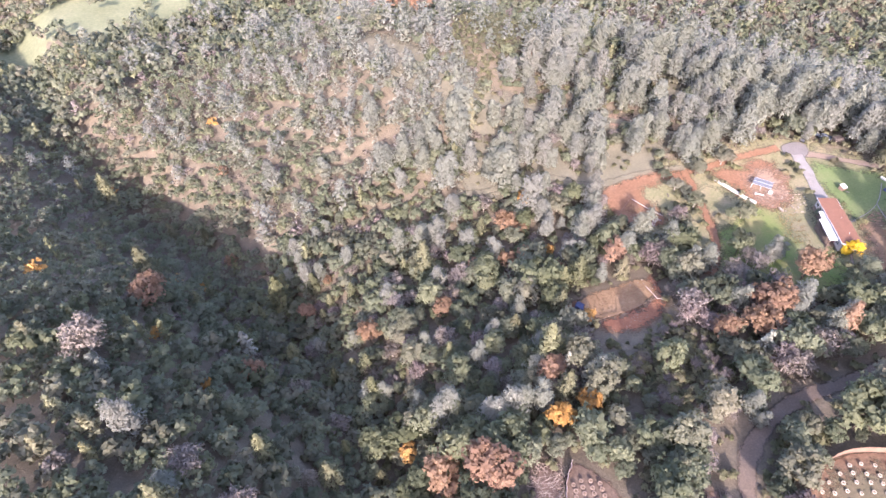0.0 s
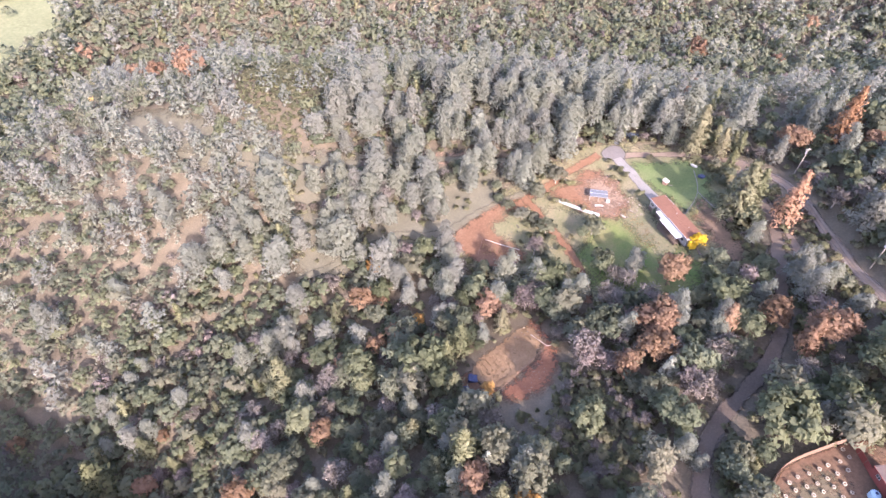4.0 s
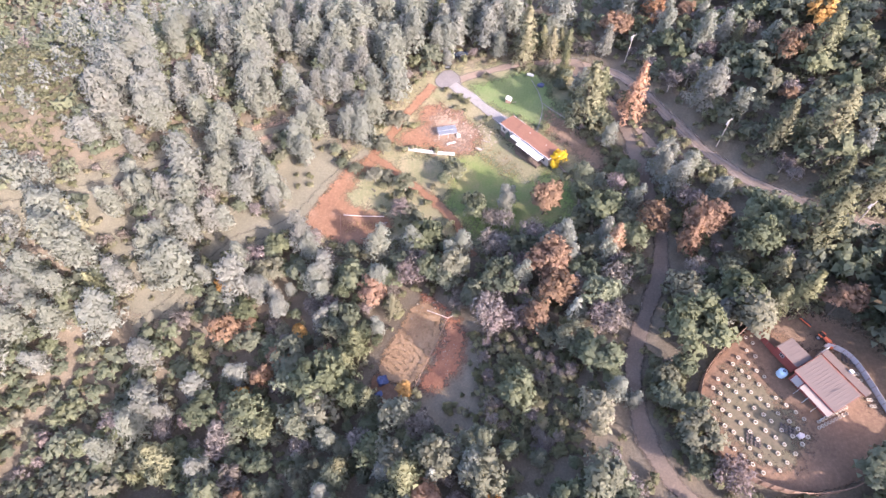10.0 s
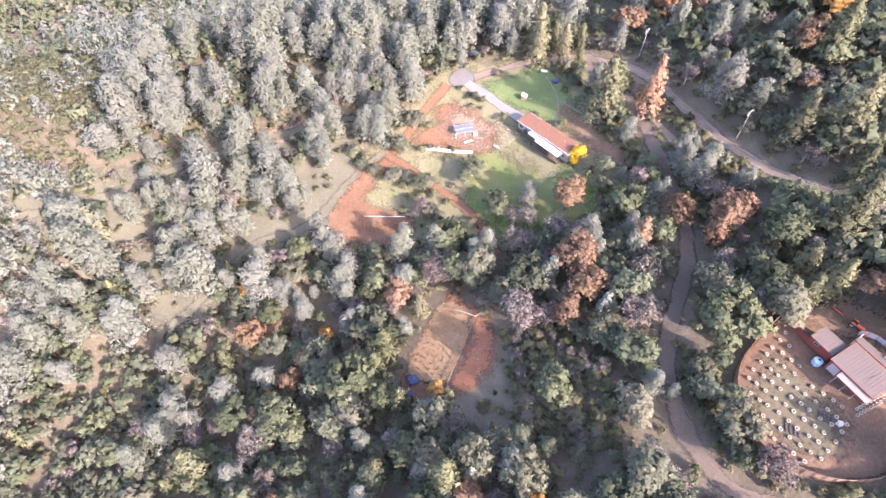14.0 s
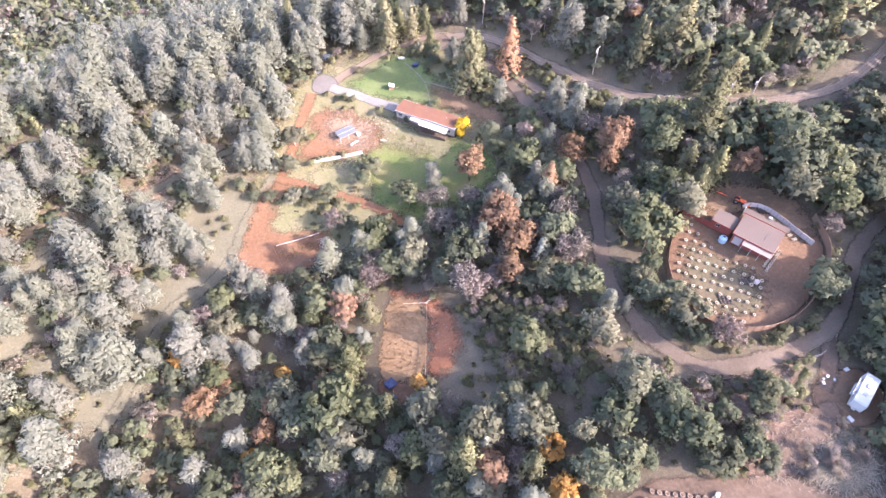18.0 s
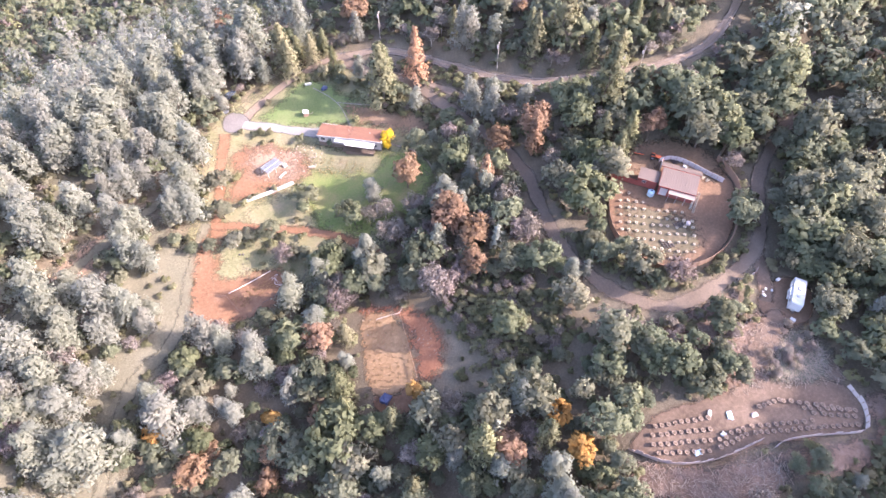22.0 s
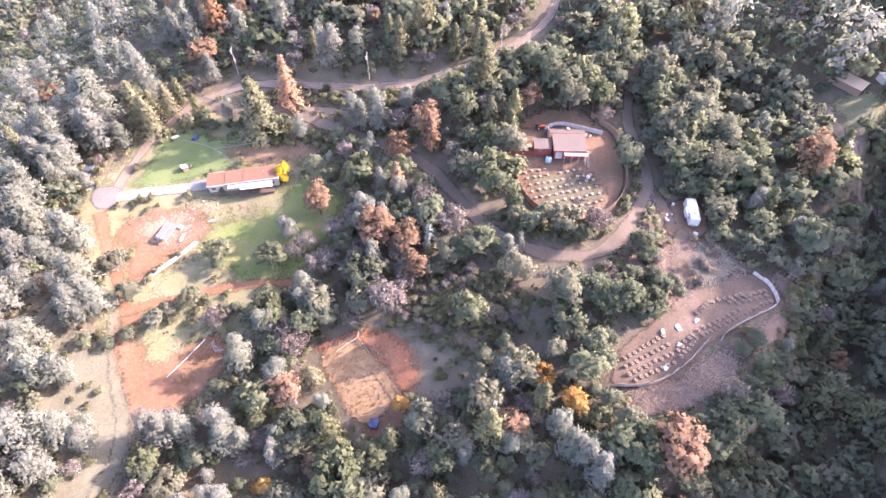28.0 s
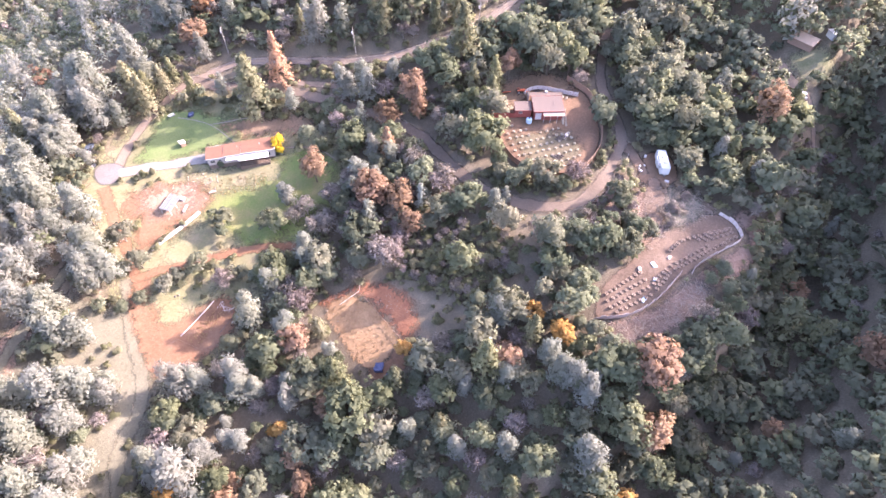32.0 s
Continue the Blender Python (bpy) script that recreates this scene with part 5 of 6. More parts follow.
def build_house():
    hz = ground_z(16.5, 144.5) + 0.25
    h = thing("house", 16.1, 143.9, -47.1, "long single-storey house with stepped red-brown roof and white porch", "house", z=hz)
    part("foundation", made((box, (20.0, 5.2, 3.0), (0, 0, -1.45))), "deck", h, "shaded dark skirting")
    part("wall", made((box, (5.2, 4.9, 2.35), (-7.5, 0.05, 1.15)), (box, (5.2, 5.1, 2.5), (-2.3, 0.05, 1.2)), (box, (10.0, 5.1, 2.6), (5.3, 0.05, 1.25))), "stucco", h, "cream walls")
    # three roof sections, each a step higher, with low seams
    for x0, x1, zt, y0, y1 in ((-10.45, -5.1, 2.55, -2.75, 2.75), (-5.1, 0.2, 2.75, -2.75, 2.8), (0.2, 10.45, 2.92, -2.7, 2.85)):
        part("roof", made((coursed, x0, x1, y0, y1, zt + 0.18, 0.32)), "shingle", h, "weathered red-brown shingles")
        part("roof_trim", made((box, (x1 - x0, 0.12, 0.22), ((x0 + x1) / 2, y0 - 0.05, zt + 0.13)), (box, (0.10, y1 - y0, 0.22), (x1 - 0.02, (y0 + y1) / 2, zt + 0.27), (2.6, 0, 0))), "white", h, "pale roof edge")
    part("gutter", made((tube, (-10.4, 2.9, 2.9), (10.4, 2.95, 3.1), 0.07)), "white", h)
    for x, w in ((-8.6, 1.4), (-6.4, 0.9), (-3.6, 1.6), (1.6, 1.6), (4.4, 1.8), (8.2, 1.5)):
        window_in(h, x, -2.52, 1.45, w, 1.1)
    window_in(h, 10.31, -0.6, 1.4, 1.5, 1.1, False)
    door = part("door", made((box, (0.95, 0.10, 2.05), (6.4, -2.55, 1.05))), "redwall", h, "dark red front door")
    part("door_handle", made((tube, (6.05, -2.66, 1.0), (6.05, -2.60, 1.0), 0.04)), "steel", door)
    # porch: white sheet roof on posts over a dark deck
    part("porch_roof", made((ribbed, 9.3, 2.7, (3.9, -3.75, 2.42), (5, 0, 0))), "white_sheet", h, "white sheet-metal porch roof")
    part("side_awning", made((ribbed, 3.6, 1.5, (-2.6, -3.35, 2.35), (6, 0, 0))), "white_sheet", h, "white awning")
    for i in range(11):
        part("deck_board", made((box, (9.2, 0.19, 0.06), (3.9, -2.75 - 0.21 * i, -0.02))), "deck", h)
    for i in range(6):
        part("porch_post", made((box, (0.10, 0.10, 4.3), (-0.6 + i * 1.8, -4.95, 0.1))), "deck", h)
    part("railing", made((box, (9.1, 0.06, 0.06), (3.9, -4.97, 0.95)), *[(box, (0.04, 0.04, 0.95), (-0.5 + 0.3 * i, -4.97, 0.48)) for i in range(30)]), "deck", h, "dark deck railing")
    for i in range(7):
        part("lattice", made((box, (1.2, 0.05, 1.9), (-0.1 + i * 1.32, -4.92, -1.05))), "deck", h)
    part("vent_pipe", made((tube, (-1.0, 0.9, 2.9), (-1.0, 0.9, 3.5), 0.07)), "grey_sheet", h)
    part("vent_pipe", made((tube, (6.0, 0.6, 3.0), (6.0, 0.6, 3.7), 0.09)), "grey_sheet", h)
    part("steps", made(*[(box, (1.2, 0.3, 0.18), (-1.4, -3.0 - 0.3 * i, -0.25 - 0.18 * i)) for i in range(5)]), "deck", h)


build_house()


# ---- the sheds in the yard ----
def build_barn():
    z = ground_z(69, 65) + 0.1
    b = thing("workshop", 69.2, 64.7, -58.7, "workshop with dusty mauve metal roof and red board walls", "shed", z=z)
    part("wall", made((box, (8.6, 6.2, 3.2), (0, 0, 1.3))), "redwall", b, "dark red board walls")
    part("roof", made((ribbed, 9.2, 6.9, (0, 0, 3.25), (4, 0, 0), 0.6)), "roof_tan", b, "dusty mauve sheet roof")
    part("fascia", made((box, (9.2, 0.08, 0.28), (0, -3.46, 2.94)), (box, (0.08, 6.8, 0.25), (4.6, 0, 3.15), (4, 0, 0)), (box, (0.08, 6.8, 0.25), (-4.6, 0, 3.15), (4, 0, 0))), "redwall", b)
    part("awning", made((ribbed, 6.4, 1.7, (1.4, -4.0, 2.55), (9, 0, 0), 0.6)), "awning", b, "pale pink awning sheet")
    for i in range(4):
        part("awning_post", made((box, (0.09, 0.09, 2.7), (-1.6 + 2.0 * i, -4.7, 1.1))), "white", b)
    part("gable_trim", made((box, (8.9, 0.10, 0.35), (0, 3.45, 3.35))), "redwall", b)
    for x in (-2.4, 0.0, 2.6):
        window_in(b, x, 3.16, 2.6, 0.9, 0.5)
    part("door", made((box, (1.8, 0.1, 2.2), (-3.0, -3.14, 1.1))), "grey_sheet", b, "grey sliding door")
    part("roof_pole", made((tube, (1.6, -1.0, 3.25), (1.9, 0.8, 3.55), 0.05)), "darkmetal", b, "dark pole lying on the roof")
    s = thing("side_shed", 65.4, 71.1, -58.7, "small shed with mauve roof joined to the workshop", "shed", z=z)
    part("wall", made((box, (4.9, 3.7, 2.7), (0, 0, 1.1))), "redwall", s, "dark red board walls")
    part("roof", made((ribbed, 5.1, 4.1, (0, 0, 2.55), (4, 0, 0), 0.6)), "roof_tan", s, "dusty mauve sheet roof")
    part("fascia", made((box, (5.1, 0.08, 0.25), (0, -2.06, 2.3))), "redwall", s)
    window_in(s, -0.8, -1.86, 1.5, 0.9, 0.7)
    ln = thing("lean_to", 73.9, 67.5, -58.7, "narrow open lean-to with grey-mauve roof and white end wall", "shed", z=z)
    part("roof", made((ribbed, 10.2, 1.9, (0, 0, 2.75), (-4, 0, 0), 0.6)), "roof_tan", ln, "mauve sheet roof")
    part("end_wall", made((box, (0.10, 3.0, 2.6), (-5.2, 0.8, 1.2))), "white", ln, "white end wall")
    for i in range(5):
        part("post", made((box, (0.10, 0.10, 2.8), (-4.9 + 2.4 * i, 0.8, 1.2))), "grey_sheet", ln)
    part("gutter", made((box, (10.2, 0.12, 0.12), (0, -0.95, 2.75))), "redwall", ln)
    part("vent_box", made((box, (0.8, 0.7, 0.55), (0.4, 0.9, 2.9), (0, 0, 0), 0.05)), "white", ln, "white roof cooler")


build_barn()


def panel_fence(name, line, high, material, label, category="fence", step=1.6, thick=0.05, sway=0.0, boards=1):
    """A fence along a line: posts and panels that follow the slope."""
    p = smooth_line(line, step)
    f = new(name)
    z0 = ground_z(*p[0])
    f.location = (p[0][0], p[0][1], z0)
    tagged(f, label, category)
    rng = np.random.default_rng(len(p))
    for (ax, ay), (bx, by) in zip(p[:-1], p[1:]):
        az, bz = ground_z(ax, ay) - z0, ground_z(bx, by) - z0
        ha, hb = high * (1 + rng.uniform(-sway, sway)), high * (1 + rng.uniform(-sway, sway))
        a, c = Vector((ax - p[0][0], ay - p[0][1], az)), Vector((bx - p[0][0], by - p[0][1], bz))
        n = (c - a).cross(Vector((0, 0, 1))).normalized() * thick
        bm = bmesh.new()
        for k in range(boards):
            g0, g1 = k / boards, (k + 1) / boards - (0.02 if boards > 1 else 0)
            s, e = a.lerp(c, g0), a.lerp(c, g1)
            hs, he = ha + (hb - ha) * g0 + (rng.uniform(-0.04, 0.04) if boards > 1 else 0), ha + (hb - ha) * g1
            if boards > 1:
                he = hs
            lean = n.normalized() * rng.uniform(-sway, sway) * 0.8
            quad = [s, e, e + Vector((0, 0, he)) + lean, s + Vector((0, 0, hs)) + lean]
            lo, hi = [bm.verts.new(v - n / 2 - Vector((0, 0, 0.15 if i < 2 else 0))) for i, v in enumerate(quad)], [bm.verts.new(v + n / 2 - Vector((0, 0, 0.15 if i < 2 else 0))) for i, v in enumerate(quad)]
            bm.faces.new(lo[::-1])
            bm.faces.new(hi)
            for i in range(4):
                bm.faces.new((lo[i], lo[(i + 1) % 4], hi[(i + 1) % 4], hi[i]))
        part("panel", bm, material, f)
        part("post", made((tube, a - Vector((0, 0, 0.3)) + n * 1.5, a + Vector((0, 0, ha + 0.08)) + n * 1.5, 0.05, None, 6)), "plank", f)
    return f


panel_fence("yard_fence", [(61.7, 80), (55.7, 74.8), (50.0, 69.3), (47.4, 64.5), (46.8, 59.3), (46.9, 53.6), (49.9, 49.1), (56.3, 45.7), (62.8, 45.0), (69.4, 46.6), (74.5, 49.4), (81.7, 55.2), (83.8, 59.2), (85, 65)],
            2.1, "plank", "curved brown board fence round the yard", boards=4)
panel_fence("inner_fence", [(59.6, 79.3), (61.2, 75.6), (62.9, 72.3)], 1.8, "redwall", "dark red board fence beside the side shed", boards=3)
panel_fence("rear_fence", [(72.9, 74.0), (75.4, 73.2), (77.4, 70), (78.7, 65.5), (80.4, 59)], 1.6, "grey_sheet", "grey sheet fence behind the lean-to", boards=2)
panel_fence("terrace_fence", [(56.3, 8.9), (55.5, 5.9), (54.2, 3.9), (51.2, 1.8), (49.7, 1.9), (45.6, 4.7), (40.1, 8.0), (36.6, 9.9), (34.6, 9.9)], 1.25, "fabric", "white fabric fence sagging along the terrace edge", step=1.3, sway=0.18)
panel_fence("terrace_fence", [(33.8, 12.2), (28.9, 13.4), (23.5, 15.3), (19.1, 18.0), (16.1, 21.2), (14.6, 24.2), (13.6, 26.4)], 1.4, "fabric", "white fabric fence sagging along the terrace edge", step=1.3, sway=0.2)
panel_fence("road_fence", [(60.1, 37.9), (64.4, 36.6), (66.4, 37.2)], 0.7, "fabric", "low pale fence piece at the road bend", sway=0.2)
panel_fence("road_fence", [(42.2, 40.3), (45.7, 39.0)], 0.7, "plank", "low board barrier at the road edge", boards=3)


# ---- pots ----
def build_pot(name, x, y, size, cloth, label, group, kind="pot"):
    p = thing(name, x, y, 0, label, "plant pot", group, sink=-0.13)
    bm = bmesh.new()
    rings = ((0.40, 0.0), (0.46, 0.16), (0.47, 0.34), (0.44, 0.42), (0.30, 0.43), (0.26, 0.36))
    prev = None
    for r, h in rings:
        ring = [bm.verts.new((r * size * math.cos(a * math.pi / 5), r * size * math.sin(a * math.pi / 5), h * size)) for a in range(10)]
        if prev:
            for i in range(10):
                bm.faces.new((prev[i], prev[(i + 1) % 10], ring[(i + 1) % 10], ring[i]))
        prev = ring
    part("bag", bm, cloth, p)
    bm = bmesh.new()
    bmesh.ops.create_cone(bm, cap_ends=True, segments=9, radius1=0.28 * size, radius2=0.12 * size, depth=0.10 * size, matrix=Matrix.Translation((0, 0, 0.36 * size)))
    part("soil", bm, "soil_dark", p)
    return p


pot_rng = random.Random(3)
yard_poly = rounded([(60.5, 78), (55.9, 73.6), (51.0, 68.6), (48.4, 64), (48.0, 59.3), (48.2, 54.2), (50.8, 50.6), (56.3, 47.6), (60.5, 48.0), (64.5, 53), (66.5, 57.0), (63, 63.5), (60, 70), (61.5, 75)], 1)
first_pot = None
for i in range(-8, 14):
    for j in range(-10, 12):
        x = 48.8 + 1.62 * i + 1.28 * j + pot_rng.uniform(-0.22, 0.22)
        y = 66.1 + 1.66 * i - 1.38 * j + pot_rng.uniform(-0.22, 0.22)
        if edge_distance(np.array(x), np.array(y), yard_poly) < 0.3 or pot_rng.random() < 0.04:
            continue
        if first_pot is None:
            first_pot = build_pot("fabric_pot", x, y, 0.86, "pot", "pale fabric grow pot with dark soil on beaten earth", "pale pots in the fenced yard")
        else:
            copy_thing(first_pot, pose(x, y, ground_z(x, y) + 0.13, 0, 0, pot_rng.uniform(0, 360)) @ Matrix.Scale(pot_rng.uniform(0.9, 1.08), 4))
for k in range(2):
    for i in range(9):
        x, y = 67.3 + 0.68 * i + 0.25 * k, 57.3 + 0.36 * i + 1.15 * k
        copy_thing(first_pot, pose(x, y, ground_z(x, y) + 0.13, 0, 0, i * 40) @ Matrix.Scale(0.85, 4))
for i in range(12):
    x, y = 76.5 + 0.55 * (i % 2) + 0.22 * (i // 2), 68.0 - 1.25 * (i // 2)
    copy_thing(first_pot, pose(x, y, ground_z(x, y) + 0.13, 0, 0, i * 40) @ Matrix.Scale(0.85, 4))
tray_first = None
for cx, cy, n in ((54.2, 54.3, 14), (60.6, 56.6, 12), (75.4, 71.0, 10)):
    for i in range(n):
        x, y = cx + 0.62 * (i % 4) + 0.15 * (i // 4), cy + 0.6 * (i // 4) - 0.35 * (i % 4)
        if tray_first is None:
            tray_first = build_pot("small_pot", x, y, 0.62, "darkmetal", "small dark nursery pot standing in a cluster", "dark nursery pots in clusters")
        else:
            copy_thing(tray_first, pose(x, y, ground_z(x, y) + 0.13))
brown_first = None


def brown_pot(x, y):
    global brown_first
    x, y = x + pot_rng.uniform(-0.15, 0.15), y + pot_rng.uniform(-0.15, 0.15)
    if brown_first is None:
        brown_first = build_pot("earth_pot", x, y, 1.05, "pot_brown", "tan fabric pot with dark soil on the terrace", "tan pots on the lower terrace")
    else:
        copy_thing(brown_first, pose(x, y, ground_z(x, y) + 0.14, 0, 0, pot_rng.uniform(0, 360)) @ Matrix.Scale(pot_rng.uniform(0.9, 1.1), 4))


for (ax, ay), (bx, by), n in (((20.6, 26.3), (29.5, 21.2), 9), ((19.0, 25.2), (28.0, 19.4), 9), ((17.8, 23.9), (26.5, 18.0), 9), ((17.2, 22.2), (24.8, 16.7), 8),
                              ((27.0, 15.9), (32.5, 14.6), 6), ((28, 17.0), (33.0, 15.8), 5), ((34, 13.9), (50.6, 3.3), 17), ((34.8, 14.9), (44.3, 8.9), 9),
                              ((39.3, 16.7), (43.3, 15.2), 5), ((43.8, 14.6), (52.9, 5.2), 10), ((46.2, 9.4), (51.7, 4.5), 6), ((45.4, 11.4), (52.2, 5.9), 7)):
    for i in range(n):
        f = i / (n - 1)
        brown_pot(ax + (bx - ax) * f, ay + (by - ay) * f)


# ---- vehicles and machines ----
def wheel(parent, x, y, z, r=0.36, wide=0.24):
    w = part("wheel", made((tube, (x, y - wide / 2, z), (x, y + wide / 2, z), r, None, 14)), "rubber", parent)
    part("rim", made((tube, (x, y - wide / 2 - 0.01, z), (x, y + wide / 2 + 0.01, z), r * 0.55, None, 10)), "steel", w)
    return w


def build_trailer():
    t = thing("travel_trailer", 65.9, 27.6, facing(62.6, 25.9, 69, 29.1), "white travel trailer parked on bare earth", "trailer", sink=-0.2)
    part("body", made((wedge, [(-3.9, 0.55), (-4.05, 1.2), (-3.8, 2.75), (-3.5, 2.95), (3.5, 2.95), (3.85, 2.7), (3.9, 0.55)], 2.4)), "white_sheet", t, "white ribbed trailer body")
    part("roof_hatch", made((box, (0.6, 0.6, 0.16), (-1.6, 0.1, 3.02), (0, 0, 0), 0.04)), "white", t)
    part("roof_cooler", made((box, (0.95, 0.7, 0.32), (0.6, 0, 3.1), (0, 0, 0), 0.08)), "white", t, "white rooftop cooler")
    part("slide_out", made((box, (2.6, 0.45, 1.9), (-0.2, 1.4, 1.6), (0, 0, 0), 0.04)), "white_sheet", t)
    part("awning_roll", made((tube, (-2.8, 1.68, 2.6), (1.6, 1.68, 2.6), 0.09)), "steel", t)
    for x, w in ((-2.4, 0.9), (1.9, 1.0)):
        window_in(t, x, -1.23, 1.9, w, 0.65)
        window_in(t, x, 1.23, 1.9, w * 0.8, 0.6)
    part("door", made((box, (0.7, 0.06, 1.8), (2.9, 1.24, 1.5))), "white", t)
    for s in (-1, 1):
        wheel(t, -0.5, s * 1.12, 0.35)
        wheel(t, 0.4, s * 1.12, 0.35)
    part("tow_bar", made((tube, (-3.7, 0.6, 0.5), (-4.9, 0, 0.5), 0.06), (tube, (-3.7, -0.6, 0.5), (-4.9, 0, 0.5), 0.06)), "darkmetal", t)
    part("gas_bottle", made((tube, (-4.1, 0.2, 0.5), (-4.1, 0.2, 1.05), 0.17), (tube, (-4.1, -0.2, 0.5), (-4.1, -0.2, 1.05), 0.17)), "white", t)


build_trailer()


def build_car(x, y, turn, paint, label, long=4.4):
    c = thing("car", x, y, turn, label, "car", sink=-0.1)
    k = long / 4.4
    part("body", made((wedge, [(-2.2 * k, 0.35), (-2.2 * k, 0.85), (-1.9 * k, 0.98), (1.0 * k, 0.98), (2.1 * k, 0.82), (2.2 * k, 0.35)], 1.72)), paint, c)
    part("cabin", made((wedge, [(-1.9 * k, 0.98), (-1.45 * k, 1.48), (0.35 * k, 1.5), (1.05 * k, 0.98)], 1.5)), "glass", c, "dark windows")
    part("roof", made((box, (1.75 * k, 1.42, 0.05), (-0.55 * k, 0, 1.5), (0, 0, 0), 0.02)), paint, c)
    for sx in (-1.35, 1.35):
        for sy in (-0.78, 0.78):
            wheel(c, sx * k, sy, 0.32, 0.32, 0.22)
    for sy in (-0.6, 0.6):
        part("headlight", made((box, (0.06, 0.3, 0.14), (2.17 * k, sy, 0.72))), "white", c)
    return c


build_car(-10.9, 185.2, 40, "car_dark", "dark blue-grey car parked under pines")
build_car(-7.0, 186.0, 30, "car_dark", "dark car parked in the pine shade")
build_car(108.9, -0.4, 20, "white_sheet", "white car parked in a far clearing")


def build_tractor():
    t = thing("tractor", 73.0, 75.5, -52, "small orange tractor behind the sheds", "tractor", sink=-0.15)
    part("hood", made((box, (1.5, 0.7, 0.6), (0.75, 0, 1.0), (0, 0, 0), 0.1)), "orange", t, "orange bonnet")
    part("chassis", made((box, (2.4, 0.5, 0.35), (0.2, 0, 0.65))), "darkmetal", t)
    part("seat", made((box, (0.5, 0.5, 0.12), (-0.5, 0, 1.05), (0, 0, 0), 0.04), (box, (0.1, 0.5, 0.45), (-0.75, 0, 1.3))), "rubber", t)
    for s in (-1, 1):
        part("fender", made((box, (0.9, 0.32, 0.08), (-0.6, s * 0.62, 1.25))), "orange", t)
        wheel(t, -0.6, s * 0.62, 0.6, 0.6, 0.35)
        wheel(t, 1.15, s * 0.55, 0.36, 0.36, 0.22)
    part("roll_bar", made((tube, (-0.8, -0.5, 1.0), (-0.8, -0.5, 2.2), 0.05), (tube, (-0.8, 0.5, 1.0), (-0.8, 0.5, 2.2), 0.05), (tube, (-0.8, -0.5, 2.2), (-0.8, 0.5, 2.2), 0.05)), "darkmetal", t)
    part("loader_arm", made((tube, (0.4, -0.45, 1.0), (2.0, -0.45, 0.6), 0.07), (tube, (0.4, 0.45, 1.0), (2.0, 0.45, 0.6), 0.07)), "orange", t)
    part("bucket", made((box, (0.5, 1.4, 0.4), (2.2, 0, 0.5), (0, 15, 0))), "orange", t)
    k = thing("implement", 70.6, 79.0, -52, "dark farm implement standing behind the tractor", "implement", sink=-0.15)
    part("beam", made((box, (2.6, 0.14, 0.14), (0, 0, 0.7))), "orange", k)
    for i in range(6):
        part("tine", made((tube, (-1.1 + 0.44 * i, 0, 0.7), (-1.0 + 0.44 * i, 0.15, 0.05), 0.05)), "darkmetal", k)
    part("drum", made((tube, (-1.4, 0.5, 0.5), (1.0, 0.5, 0.5), 0.28)), "darkmetal", k)


build_tractor()

w = thing("water_tank", 63.4, 67.8, 0, "pale blue plastic water tank beside the shed", "tank", sink=-0.12)
part("barrel", made((tube, (0, 0, 0), (0, 0, 1.35), 0.85, None, 18), (tube, (0, 0, 1.35), (0, 0, 1.62), 0.85, 0.3, 18)), "tank", w)
part("lid", made((tube, (0, 0, 1.6), (0, 0, 1.7), 0.28, None, 12)), "bluetarp", w, "dark lid")
for i in range(3):
    part("hoop", made((tube, (0, 0, 0.25 + 0.4 * i), (0, 0, 0.31 + 0.4 * i), 0.88, None, 18)), "tank", w)


# ---- small structures round the house ----
def build_panel_frame():
    s = thing("panel_shelter", -9.2, 149.6, 17, "open frame shelter roofed with blue-grey panels", "shelter", sink=-0.1)
    for i in range(5):
        for j in range(2):
            p = part("panel", made((box, (1.12, 1.62, 0.06), (-2.4 + 1.2 * i, -0.85 + 1.7 * j, 1.75 + 0.22 * j), (7.5, 0, 0))), "panel", s)
            part("panel_frame", made((box, (1.16, 0.05, 0.08), (-2.4 + 1.2 * i, -1.66 + 1.7 * j, 1.66 + 0.22 * j)), (box, (1.16, 0.05, 0.08), (-2.4 + 1.2 * i, -0.06 + 1.7 * j, 1.87 + 0.22 * j))), "steel", p)
    for x in (-2.9, 0, 2.9):
        for y in (-1.5, 1.5):
            part("post", made((box, (0.1, 0.1, 2.1), (x, y, 0.75))), "white", s)
    part("side_bin", made((box, (1.2, 1.1, 0.9), (3.2, -1.9, 0.45), (0, 0, 0), 0.06)), "white", s, "white box at the side")
    b = thing("bench", -7.7, 145.9, 25, "long white bench beside the panel shelter", "bench", sink=-0.12)
    part("top", made((box, (2.8, 0.7, 0.08), (0, 0, 0.5), (0, 0, 0), 0.02)), "white", b)
    for x in (-1.1, 1.1):
        part("leg", made((box, (0.1, 0.6, 0.5), (x, 0, 0.25))), "white", b)


build_panel_frame()


def build_block_wall():
    p = smooth_line([(-23.4, 143.6), (-17.0, 142.7), (-11.6, 142.2), (-6.3, 141.6)], 1.05)
    f = thing("block_wall", p[0][0], p[0][1], 0, "low white wall of stacked bags holding the red pad", "wall")
    rng = random.Random(5)
    z0 = ground_z(*p[0])
    for k in range(2):
        for (ax, ay), (bx, by) in zip(p[:-1], p[1:]):
            x, y = (ax + bx) / 2 - p[0][0], (ay + by) / 2 - p[0][1]
            zz = ground_z((ax + bx) / 2, (ay + by) / 2) - z0
            part("bag", made((box, (1.0, 0.62 - 0.1 * k, 0.42), (x + rng.uniform(-0.05, 0.05), y + 0.12 * k, zz + 0.25 + 0.4 * k), (0, 0, facing(ax, ay, bx, by) + rng.uniform(-5, 5)), 0.07)), "white", f)


build_block_wall()

